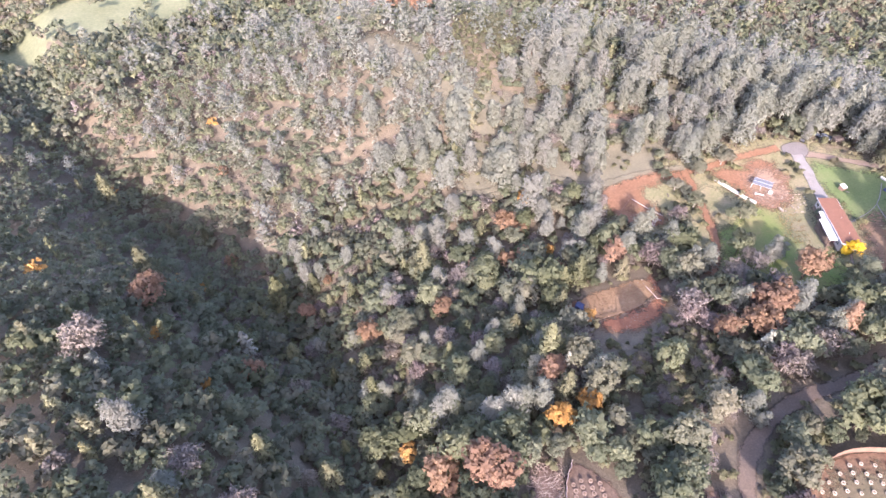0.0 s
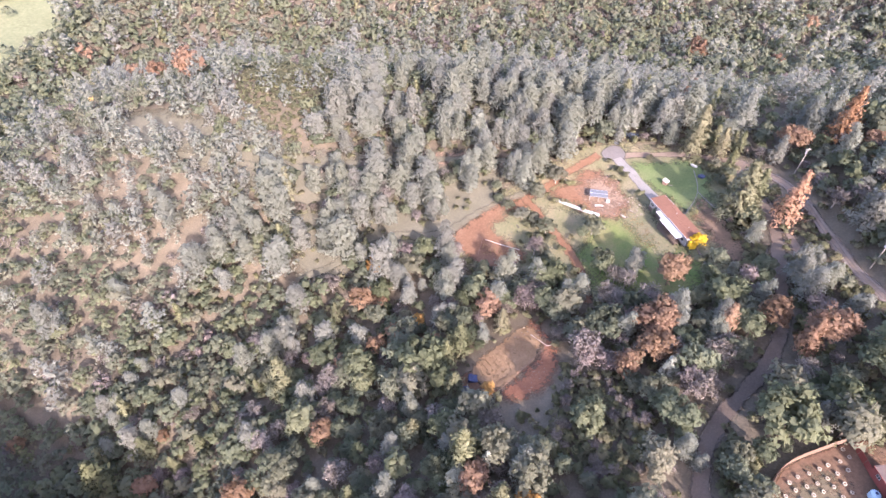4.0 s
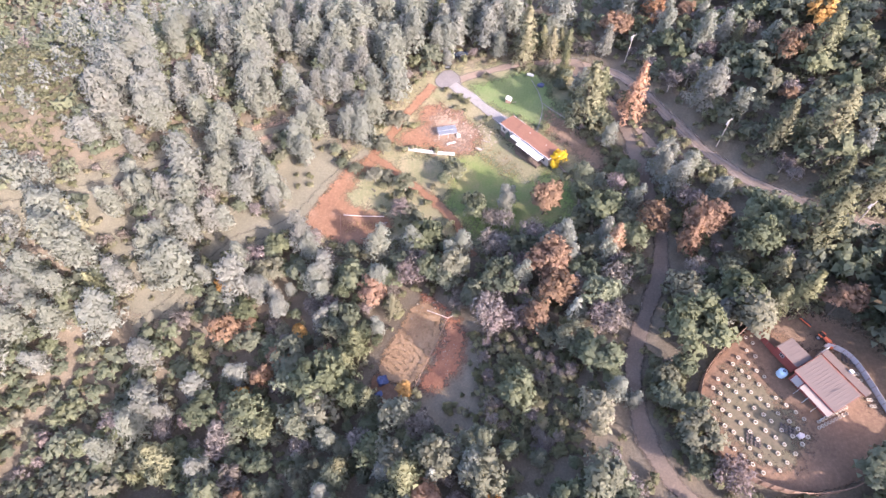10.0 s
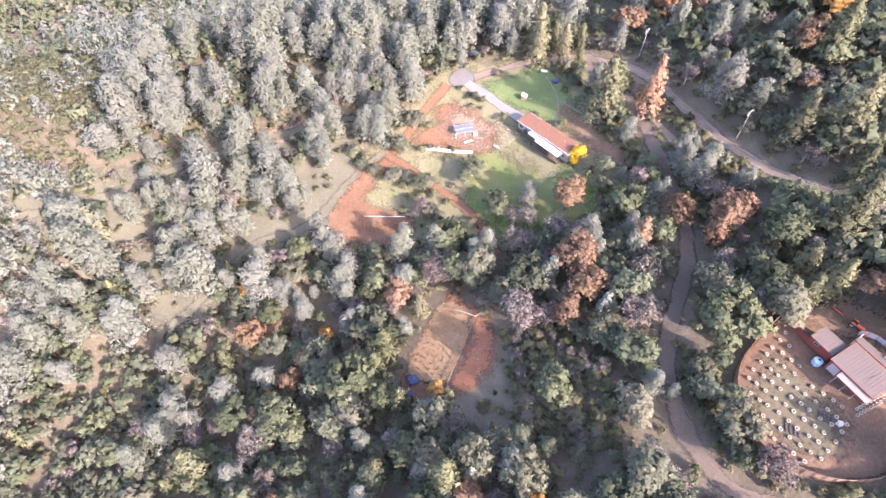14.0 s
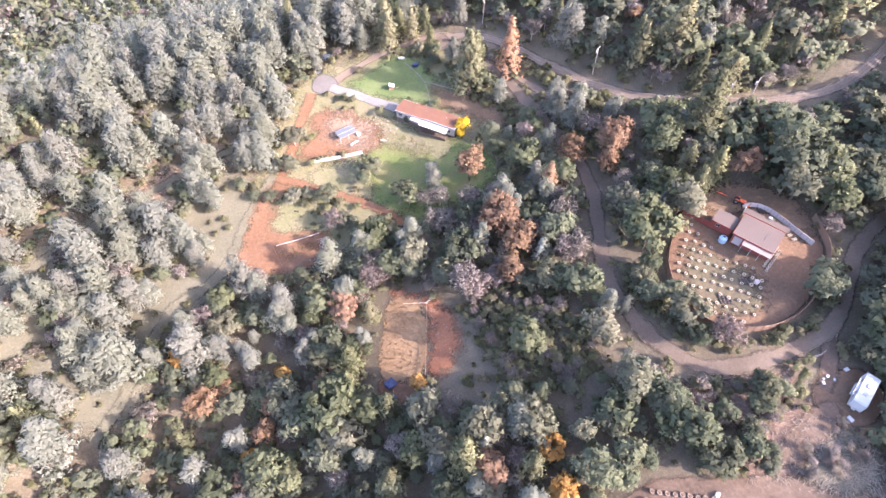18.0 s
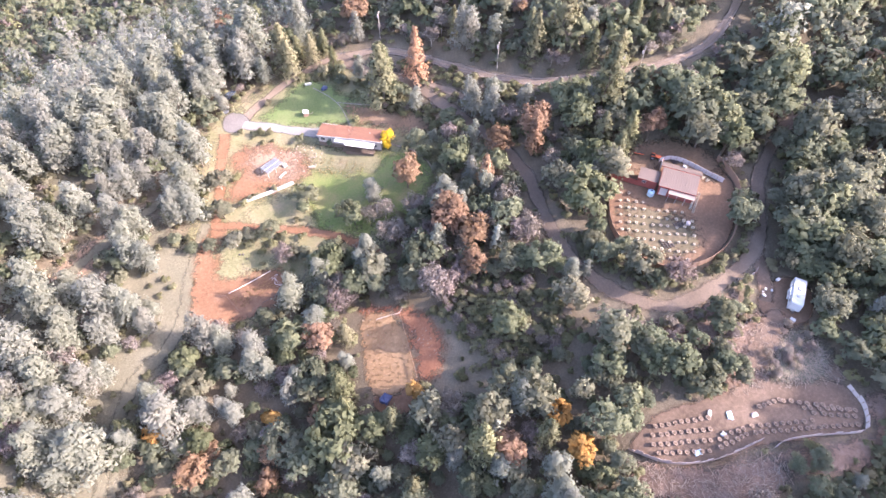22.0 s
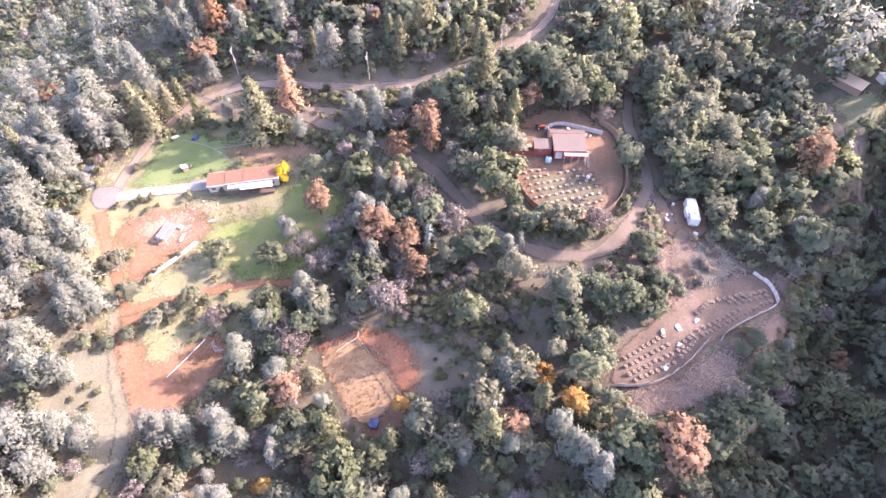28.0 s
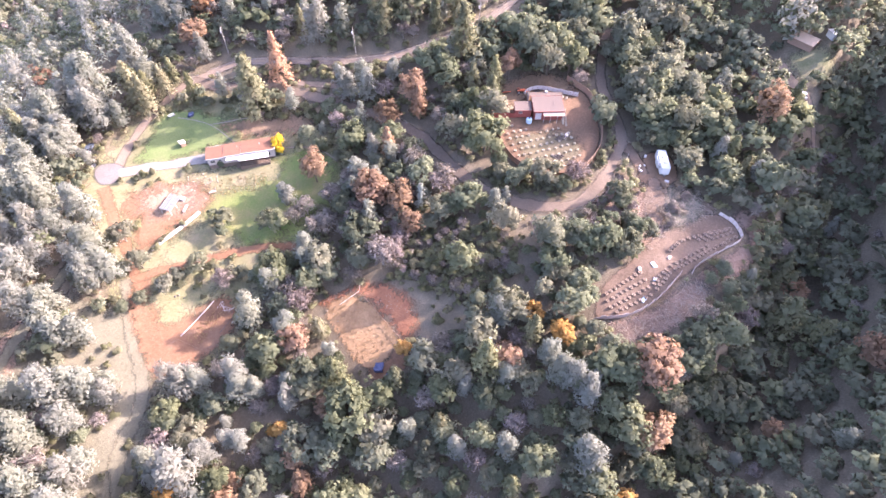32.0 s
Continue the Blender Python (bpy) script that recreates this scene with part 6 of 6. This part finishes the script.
s = thing("garden_shed", 9.6, 162.9, -20, "small white-roofed animal shelter on the lawn, one dark open side", "shed", sink=-0.1)
part("roof", made((box, (1.9, 1.9, 0.07), (0.1, 0, 1.35), (0, 14, 0))), "white_sheet", s, "white sheet roof")
for y in (-0.8, 0.8):
    part("side_wall", made((box, (1.6, 0.06, 1.2), (0.1, y, 0.6))), "plank", s)
part("back_wall", made((box, (0.06, 1.6, 1.0), (0.88, 0, 0.5))), "plank", s)
part("floor", made((box, (1.6, 1.55, 0.08), (0.1, 0, 0.05))), "deck", s)
k = thing("board", 11.6, 162.4, 15, "pale board lying on the lawn", "board", sink=-0.14)
part("face", made((box, (1.4, 0.25, 0.05), (0, 0, 0.04)), (box, (0.9, 0.2, 0.05), (0.9, 0.4, 0.04), (0, 0, 30))), "deadwood", k)


def tub(x, y, turn, long, label, material="white"):
    t = thing("trough", x, y, turn, label, "trough", sink=-0.14)
    bm = bmesh.new()
    prev = None
    for r, h in ((0.30, 0.0), (0.42, 0.3), (0.46, 0.55), (0.40, 0.55), (0.34, 0.2)):
        ring = [bm.verts.new((r * 1.1 * math.cos(a * math.pi / 8) + (long / 2 - 0.45) * (1 if math.cos(a * math.pi / 8) > 0 else -1), r * math.sin(a * math.pi / 8), h)) for a in range(16)]
        if prev:
            for i in range(16):
                bm.faces.new((prev[i], prev[(i + 1) % 16], ring[(i + 1) % 16], ring[i]))
        prev = ring
    bm.faces.new(prev)
    part("basin", bm, material, t)
    for sx in (-1, 1):
        part("foot", made((box, (0.12, 0.6, 0.2), (sx * (long / 2 - 0.5), 0, 0.08))), "steel", t)


tub(16.6, 174.2, -20, 2.3, "white oval trough at the lawn's edge")
tub(-11.4, 179.0, 0, 2.0, "white trough beside the asphalt apron")


def draped_pile(name, x, y, turn, size, material, label, category):
    rng = np.random.default_rng(int(abs(x * 7 + y)))
    t = thing(name, x, y, turn, label, category, sink=-0.1)
    bm = bmesh.new()
    bmesh.ops.create_icosphere(bm, subdivisions=3, radius=1.0)
    for v in bm.verts:
        n = 1 + 0.18 * math.sin(v.co.x * 5 + x) * math.sin(v.co.y * 4 + y) + rng.uniform(-0.05, 0.05)
        v.co = Vector((max(-0.8, min(0.8, v.co.x * 1.15)) * size[0], max(-0.8, min(0.8, v.co.y * 1.15)) * size[1], max(0, v.co.z) ** 0.6 * size[2])) * n
    part("cover", bm, material, t)
    bm = bmesh.new()
    for i in range(4):
        a = i * 1.57 + 0.7
        bmesh.ops.create_icosphere(bm, subdivisions=1, radius=0.14, matrix=Matrix.Translation((math.cos(a) * size[0] * 0.9, math.sin(a) * size[1] * 0.9, 0.08)))
    part("weight_stone", bm, "stone", t)


draped_pile("covered_pile", -18.5, 69.5, 20, (1.5, 1.4, 1.1), "bluetarp", "dark blue tarp over a pile at the plot's end", "tarp")
draped_pile("covered_pile", -19.0, 66.0, 40, (1.2, 0.9, 0.5), "bluetarp", "dark blue tarp lying in the shade", "tarp")
draped_pile("covered_trailer", 19.8, 168.6, 10, (1.3, 0.9, 0.9), "bluetarp", "blue-black covered cart at the lawn's edge", "cart")
draped_pile("white_pile", 30.6, 21.6, 30, (0.78, 0.45, 0.45), "white", "white sheets heaped on the terrace", "sheets")
draped_pile("pale_pile", 33.2, 18.9, 50, (1.04, 0.65, 0.23), "tank", "pale blue plastic sheet on the terrace", "sheets")
draped_pile("white_pile", 29.3, 17.2, 10, (0.59, 0.52, 0.39), "white", "white sacks heaped on the terrace", "sacks")
draped_pile("white_pile", 37.1, 16.1, -20, (0.8, 0.5, 0.4), "fabric", "pale sack lying on the terrace", "sacks")
draped_pile("pale_pile", 23.1, 17.8, -20, (0.9, 0.6, 0.35), "tank", "pale plastic heaped by the fence", "sheets")
draped_pile("white_pile", 63.6, 55.6, 30, (0.8, 0.6, 0.5), "fabric", "pale pinkish sack in the yard", "sacks")
draped_pile("white_pile", 1.0, 143.2, -30, (1.3, 0.5, 0.4), "deadwood", "pale split logs on the slope", "logs")
for i, (x, y, w) in enumerate(((67.3, 32.6, 0.9), (62.9, 32.7, 0.6), (63.7, 31.7, 0.5), (61.2, 31.9, 0.7), (60.8, 24.4, 1.1), (61.9, 32.6, 0.4))):
    c = thing("crate", x, y, 25 * i, "white plastic crate lying beside the trailer", "crate", "white crates beside the trailer", sink=-0.18)
    part("tub", made((box, (w, w * 0.7, w * 0.5), (0, 0, w * 0.25), (0, 0, 0), 0.05)), "white", c)
    part("lid", made((box, (w * 1.05, w * 0.75, 0.05), (0, 0, w * 0.52), (0, 0, 0), 0.015)), "white_sheet", c)


# ---- poles, pipes, stones, snags ----
def build_pole(x, y, high, lean=0.0):
    p = thing("utility_pole", x, y, 35, "tall wooden utility pole with cross-arm", "utility pole", "utility poles along the road")
    part("pole", made((tube, (0, 0, -0.5), (lean, 0, high), 0.16, 0.10)), "pale_bark", p)
    part("cross_arm", made((box, (2.2, 0.12, 0.14), (lean * 0.95, 0, high - 0.6))), "pale_bark", p)
    for sx in (-0.95, -0.35, 0.35, 0.95):
        part("insulator", made((tube, (lean * 0.95 + sx, 0, high - 0.53), (lean * 0.95 + sx, 0, high - 0.33), 0.05)), "white", p)
    part("transformer", made((tube, (lean * 0.9, 0.3, high - 2.2), (lean * 0.9, 0.3, high - 1.3), 0.24, None, 12)), "grey_sheet", p, "grey transformer can")


build_pole(64.0, 132.2, 9.5)
build_pole(90.2, 99.4, 9.5, 0.3)
build_pole(86.0, 102.4, 8.5, -0.3)
build_pole(45.6, 173.6, 9.5, 0.4)


def build_pipe(points, r, label, material="pipe"):
    pts = [Vector((x, y, ground_z(x, y) + 0.2 + h)) for x, y, h in points]
    o = new("irrigation_pipe")
    o.location = pts[0]
    tagged(o, label, "pipe")
    for a, b in zip(pts[:-1], pts[1:]):
        part("pipe_length", made((tube, a - pts[0], b - pts[0], r)), material, o)
        part("coupling", made((tube, b - pts[0] - (b - a).normalized() * 0.1, b - pts[0] + (b - a).normalized() * 0.1, r * 1.5)), material, o)


build_pipe([(-4.2, 85.0, 0.5), (-6.2, 79.2, 0.5), (-8.3, 73.3, 0.5), (-10.3, 67.5, 0.5)], 0.055, "long weathered wooden rail beside the straw plot", "plank")
build_pipe([(-9.6, 88.1, 0.3), (-6.9, 86.8, 0.3), (-4.1, 85.4, 0.3), (-1.5, 86.8, 0.3)], 0.06, "white plastic pipe along the plot's end")
build_pipe([(-37.8, 120.1, 0.2), (-31.6, 119.9, 0.2), (-25.5, 119.6, 0.2)], 0.10, "white plastic pipe across the red terrace")
build_pipe([(-40.3, 120.8, 0), (-38.8, 120.3, 0), (-37.6, 114.0, 0)], 0.06, "thin dark pipe round the red terrace", "plank")
build_pipe([(-31.5, 112.6, 0), (-26.8, 112.2, 0), (-24.6, 114.3, 0)], 0.07, "dark rail at the terrace edge", "darkmetal")
for i in range(9):
    o = thing("stake", -25.6 + 0.35 * (i % 3), 117.6 - 0.55 * i * 0.8, 20 * i, "grey stake in a loose pile on red earth", "stake", "grey stakes at the terrace end", sink=-0.15)
    part("shaft", made((tube, (-1.1, 0, 0.1 + 0.03 * i), (1.1, 0.2, 0.2 + 0.05 * (i % 4)), 0.04)), "grey_sheet", o)
    part("tip", made((tube, (1.1, 0.2, 0.2 + 0.05 * (i % 4)), (1.3, 0.24, 0.2 + 0.05 * (i % 4)), 0.04, 0.01)), "darkmetal", o)

stone_rng = np.random.default_rng(8)


def stones(name, centre, spread, n, size, label, material="stone"):
    """Loose stones, each an object of its own."""
    shapes = []
    for k in range(4):
        bm = bmesh.new()
        bmesh.ops.create_icosphere(bm, subdivisions=1, radius=1.0)
        for v in bm.verts:
            v.co *= stone_rng.uniform(0.65, 1.15)
            v.co.z *= 0.6
        me = bpy.data.meshes.new(name)
        bm.to_mesh(me)
        bm.free()
        me.materials.append(M[material])
        shapes.append(me)
    for i in range(n):
        x, y = centre[0] + stone_rng.normal(0, spread[0]), centre[1] + stone_rng.normal(0, spread[1])
        o = new(name, shapes[i % 4])
        s = size * stone_rng.uniform(0.5, 1.5)
        o.matrix_world = Matrix.Translation((x, y, ground_z(x, y) + 0.17 + 0.2 * s)) @ Matrix.Rotation(stone_rng.uniform(0, 6), 4, "Z") @ Matrix.Diagonal((s, s * 0.8, s, 1))
        tagged(o, label, "stone", group=label)


stones("stone", (-3.6, 75.5), (0.9, 4.0), 30, 0.14, "pale stone on dark red tilled earth")
stones("stone", (-9.5, 90.0), (1.6, 1.4), 14, 0.20, "pale stone at the head of the straw plot")
stones("stone", (3.0, 147.0), (3.0, 3.0), 34, 0.30, "field stone on the weedy slope")
stones("stone", (-2, 152), (2.5, 3.0), 16, 0.25, "pale stone beside the red pad")
stones("stone", (-30, 127), (2.0, 2.5), 6, 0.35, "dark stone on the weedy patch", "darkmetal")
def tufts(name, line_a, line_b, rows, n, label):
    """Rows of small straw tufts."""
    rng = np.random.default_rng(n)
    out = []
    for r in range(rows):
        for i in range(n):
            f, g = (r + rng.uniform(0.0, 1.0)) / rows, (i + rng.uniform(0.0, 1.0)) / n
            a = np.array(line_a[0]) * (1 - g) + np.array(line_a[1]) * g
            b = np.array(line_b[0]) * (1 - g) + np.array(line_b[1]) * g
            x, y = a * (1 - f) + b * f
            c = crown_round(rng, 0.5 * rng.uniform(0.4, 1.5), 0.16, 0.0, 4, 7, 0.08, 0.5)
            c[:, :3] += [x, y, ground_z(x, y) + 0.12]
            out.append(c)
    v = np.concatenate(out)
    tagged(new(name, leaf_mesh(name, v, "straw_leaf", np.full(len(v), 0.4))), label, "grass", kind="stuff")


M["straw_leaf"] = leafage("straw_tufts", (0.15, 0.105, 0.055), (0.205, 0.148, 0.082), (0.26, 0.19, 0.115))
tufts("straw_tufts", ((-12.0, 92.0), (-20.0, 73.0)), ((-4.4, 85.0), (-10.2, 69.0)), 9, 16, "small straw tufts in rows on the plot")
tufts("weed_tufts", ((-38.0, 118.6), (-27.5, 118.4)), ((-36.5, 114.6), (-25.8, 115.0)), 5, 14, "dry weed tufts in rows on red earth")
tufts("slope_tufts", ((2, 149), (16, 133)), ((-2, 144), (10, 130)), 9, 14, "dry weed tufts on the slope below the house")

g = thing("dead_snag", 19.3, 33.4, 0, "bleached standing dead trunk above the terrace", "dead tree")
part("trunk", made((tube, (0, 0, -0.4), (0.5, 0.3, 6.4), 0.20, 0.07)), "deadwood", g)
for i in range(4):
    part("branch_stub", made((tube, (0.1 * i, 0.06 * i, 2.0 + 1.1 * i), (0.1 * i + 0.7 * math.cos(i * 2.1), 0.7 * math.sin(i * 2.1), 2.4 + 1.1 * i), 0.05, 0.02)), "deadwood", g)


def brush(name, poly, n, label, long=1.6):
    """Cut branches lying about."""
    rng = np.random.default_rng(n)
    p = np.asarray(poly, float)
    verts, faces = [], []
    while len(faces) < n * 3:
        x, y = rng.uniform(p[:, 0].min(), p[:, 0].max()), rng.uniform(p[:, 1].min(), p[:, 1].max())
        if edge_distance(np.array(x), np.array(y), p) < 0:
            continue
        a, l, r = rng.uniform(0, 6.28), long * rng.uniform(0.4, 1.4), rng.uniform(0.02, 0.07)
        z, t = ground_z(x, y) + 0.15, rng.uniform(-0.1, 0.35)
        d, s = np.array([math.cos(a), math.sin(a), t]), np.array([-math.sin(a), math.cos(a), 0]) * r
        c, b = np.array([x, y, z + 0.1]), len(verts)
        for e, k in ((-d * l / 2, 1.0), (d * l / 2, 0.35)):
            verts += [c + e + s * k, c + e - s * k, c + e + np.array([0, 0, r * 1.6 * k])]
        faces += [(b, b + 3, b + 5, b + 2), (b + 1, b + 2, b + 5, b + 4), (b, b + 1, b + 4, b + 3)]
    return tagged(new(name, mesh_of(name, verts, faces, M["deadwood"])), label, "branches", kind="stuff")


brush("cut_branches", [(12, 25), (22, 14.5), (34, 9.5), (33, 4), (24, 6), (14, 12), (9, 20)], 420, "tangle of bleached cut branches below the terrace", 2.2)
brush("brush_heap", [(57.9, 24.0), (61.6, 18.9), (57.1, 12.5), (49.7, 14.5), (46, 19.0), (52.1, 22.6)], 520, "scattered cut brush on the bank")
brush("bank_slash", [(50, 31), (60, 25), (61, 15), (57, 9.5), (49, 14), (41, 19.5), (36, 21), (40, 27)], 700, "pale slash and twigs strewn over the cleared bank", 1.3)
brush("roadside_brush", [(38, 43), (46, 38), (57, 36.5), (56, 33), (48, 31), (40, 30), (35, 36)], 200, "cut brush under the road")

# far buildings
f = thing("far_barn", 129.5, 4.5, 70, "tan-roofed barn in a far clearing", "barn", sink=0.2)
part("wall", made((box, (7.6, 5.0, 2.4), (0, 0, 1.2))), "plank", f)
for sy in (-1, 1):
    part("roof", made((ribbed, 8.2, 3.3, (0, sy * 1.45, 2.95), (-sy * 24, 0, 0), 0.7)), "brown_roof", f, "tan sheet roof")
part("door", made((box, (0.1, 1.8, 2.0), (-3.85, 0, 1.0))), "deck", f)
f = thing("far_shed", 132.5, -2.5, 40, "low white shed beside the far barn", "shed", sink=0.1)
part("wall", made((box, (3.2, 2.4, 1.9), (0, 0, 0.95))), "white", f)
part("roof", made((ribbed, 3.6, 2.9, (0, 0, 2.0), (5, 0, 0), 0.6)), "white_sheet", f)
f = thing("hut", 54.4, 181.8, 30, "small pale wooden hut among trees", "hut", sink=0.1)
part("wall", made((box, (2.2, 1.8, 2.0), (0, 0, 1.0))), "stucco", f)
part("roof", made((ribbed, 2.6, 2.2, (0, 0, 2.15), (8, 0, 0), 0.5)), "grey_sheet", f)
part("door", made((box, (0.7, 0.06, 1.7), (0, -0.93, 0.85))), "deck", f)
f = thing("far_house", -364, 375, 20, "white house in a far forest clearing", "house", sink=0.2)
part("wall", made((box, (14, 8, 3.0), (0, 0, 1.5))), "white", f)
for sy in (-1, 1):
    part("roof", made((ribbed, 14.8, 4.9, (0, sy * 2.2, 3.6), (-sy * 18, 0, 0), 1.0)), "white_sheet", f)
for i in range(4):
    window_in(f, -5 + 3.3 * i, -4.02, 1.7, 1.4, 1.2)


def build_bush(x, y, size, variant, label, leaf="yellow_leaf"):
    b = thing("bush", x, y, 0, label, "bush")
    rng = np.random.default_rng(variant)
    v, q = wood(rng, 1.2, 0.06, 5, 0.8)
    t = new("stem", mesh_of("stem", v, q, M["bark"], True))
    c = crown_round(rng, 2.6 * size, 2.8 * size, 0.2, 26, 24, 0.24, 0.33)
    k = new("crown", leaf_mesh("crown", c, leaf, np.full(len(c), 0.6)))
    t.parent = k.parent = b


build_bush(24.6, 135.4, 1.75, 1, "bright yellow autumn bush at the house corner")
build_bush(22.9, 134.0, 1.1, 2, "small yellow bush at the porch end")
build_bush(9.8, 147.2, 0.85, 3, "dark green bush under the house wall", "oak_leaf")
build_bush(-6.0, 163.5, 1.0, 4, "olive bush beside the driveway", "shrub_leaf")
build_bush(-3.5, 162.5, 0.8, 5, "olive bush on the red bank", "shrub_leaf")

# scrub on the bank between road and terrace
bank_rng = np.random.default_rng(21)
bank = np.array([(36, 43), (46, 38), (57, 36), (57, 31), (48, 28), (42, 24), (36, 24), (32, 27), (34, 36)])
n = 0
while n < 46:
    x, y = bank_rng.uniform(32, 58), bank_rng.uniform(23, 44)
    if edge_distance(np.array(x), np.array(y), bank) > 0:
        n += 1
        if n % 3 == 0:
            plant("bare_tree", x, y, float(bank_rng.uniform(0.2, 0.4)), bank_rng.uniform(0, 6.28), n % 5, "low bare mauve brush on the bank")
        else:
            plant("shrub", x, y, float(bank_rng.uniform(0.5, 1.1)), bank_rng.uniform(0, 6.28), n % 5, "olive-green shrub on the cleared bank")
for i in range(26):
    f, a = bank_rng.uniform(0, 1, 2)
    x, y = 46 + 15 * f + bank_rng.normal(0, 0.8), 18.5 + 2.5 * f + bank_rng.normal(0, 2.2)
    plant("bare_tree", x, y, float(bank_rng.uniform(0.14, 0.28)), a * 6.28, i % 5, "cut mauve-grey brush heaped on the bank")
for i in range(24):
    a = bank_rng.uniform(0, 6.28)
    x, y = 44 + 16 * bank_rng.uniform(), 1.0
    y = 9.0 - (x - 34) * 0.42 - 5.0 - bank_rng.uniform(0, 5)
    plant("shrub", x, y, float(bank_rng.uniform(0.6, 1.2)), a, i % 5, "olive shrub below the terrace fence")
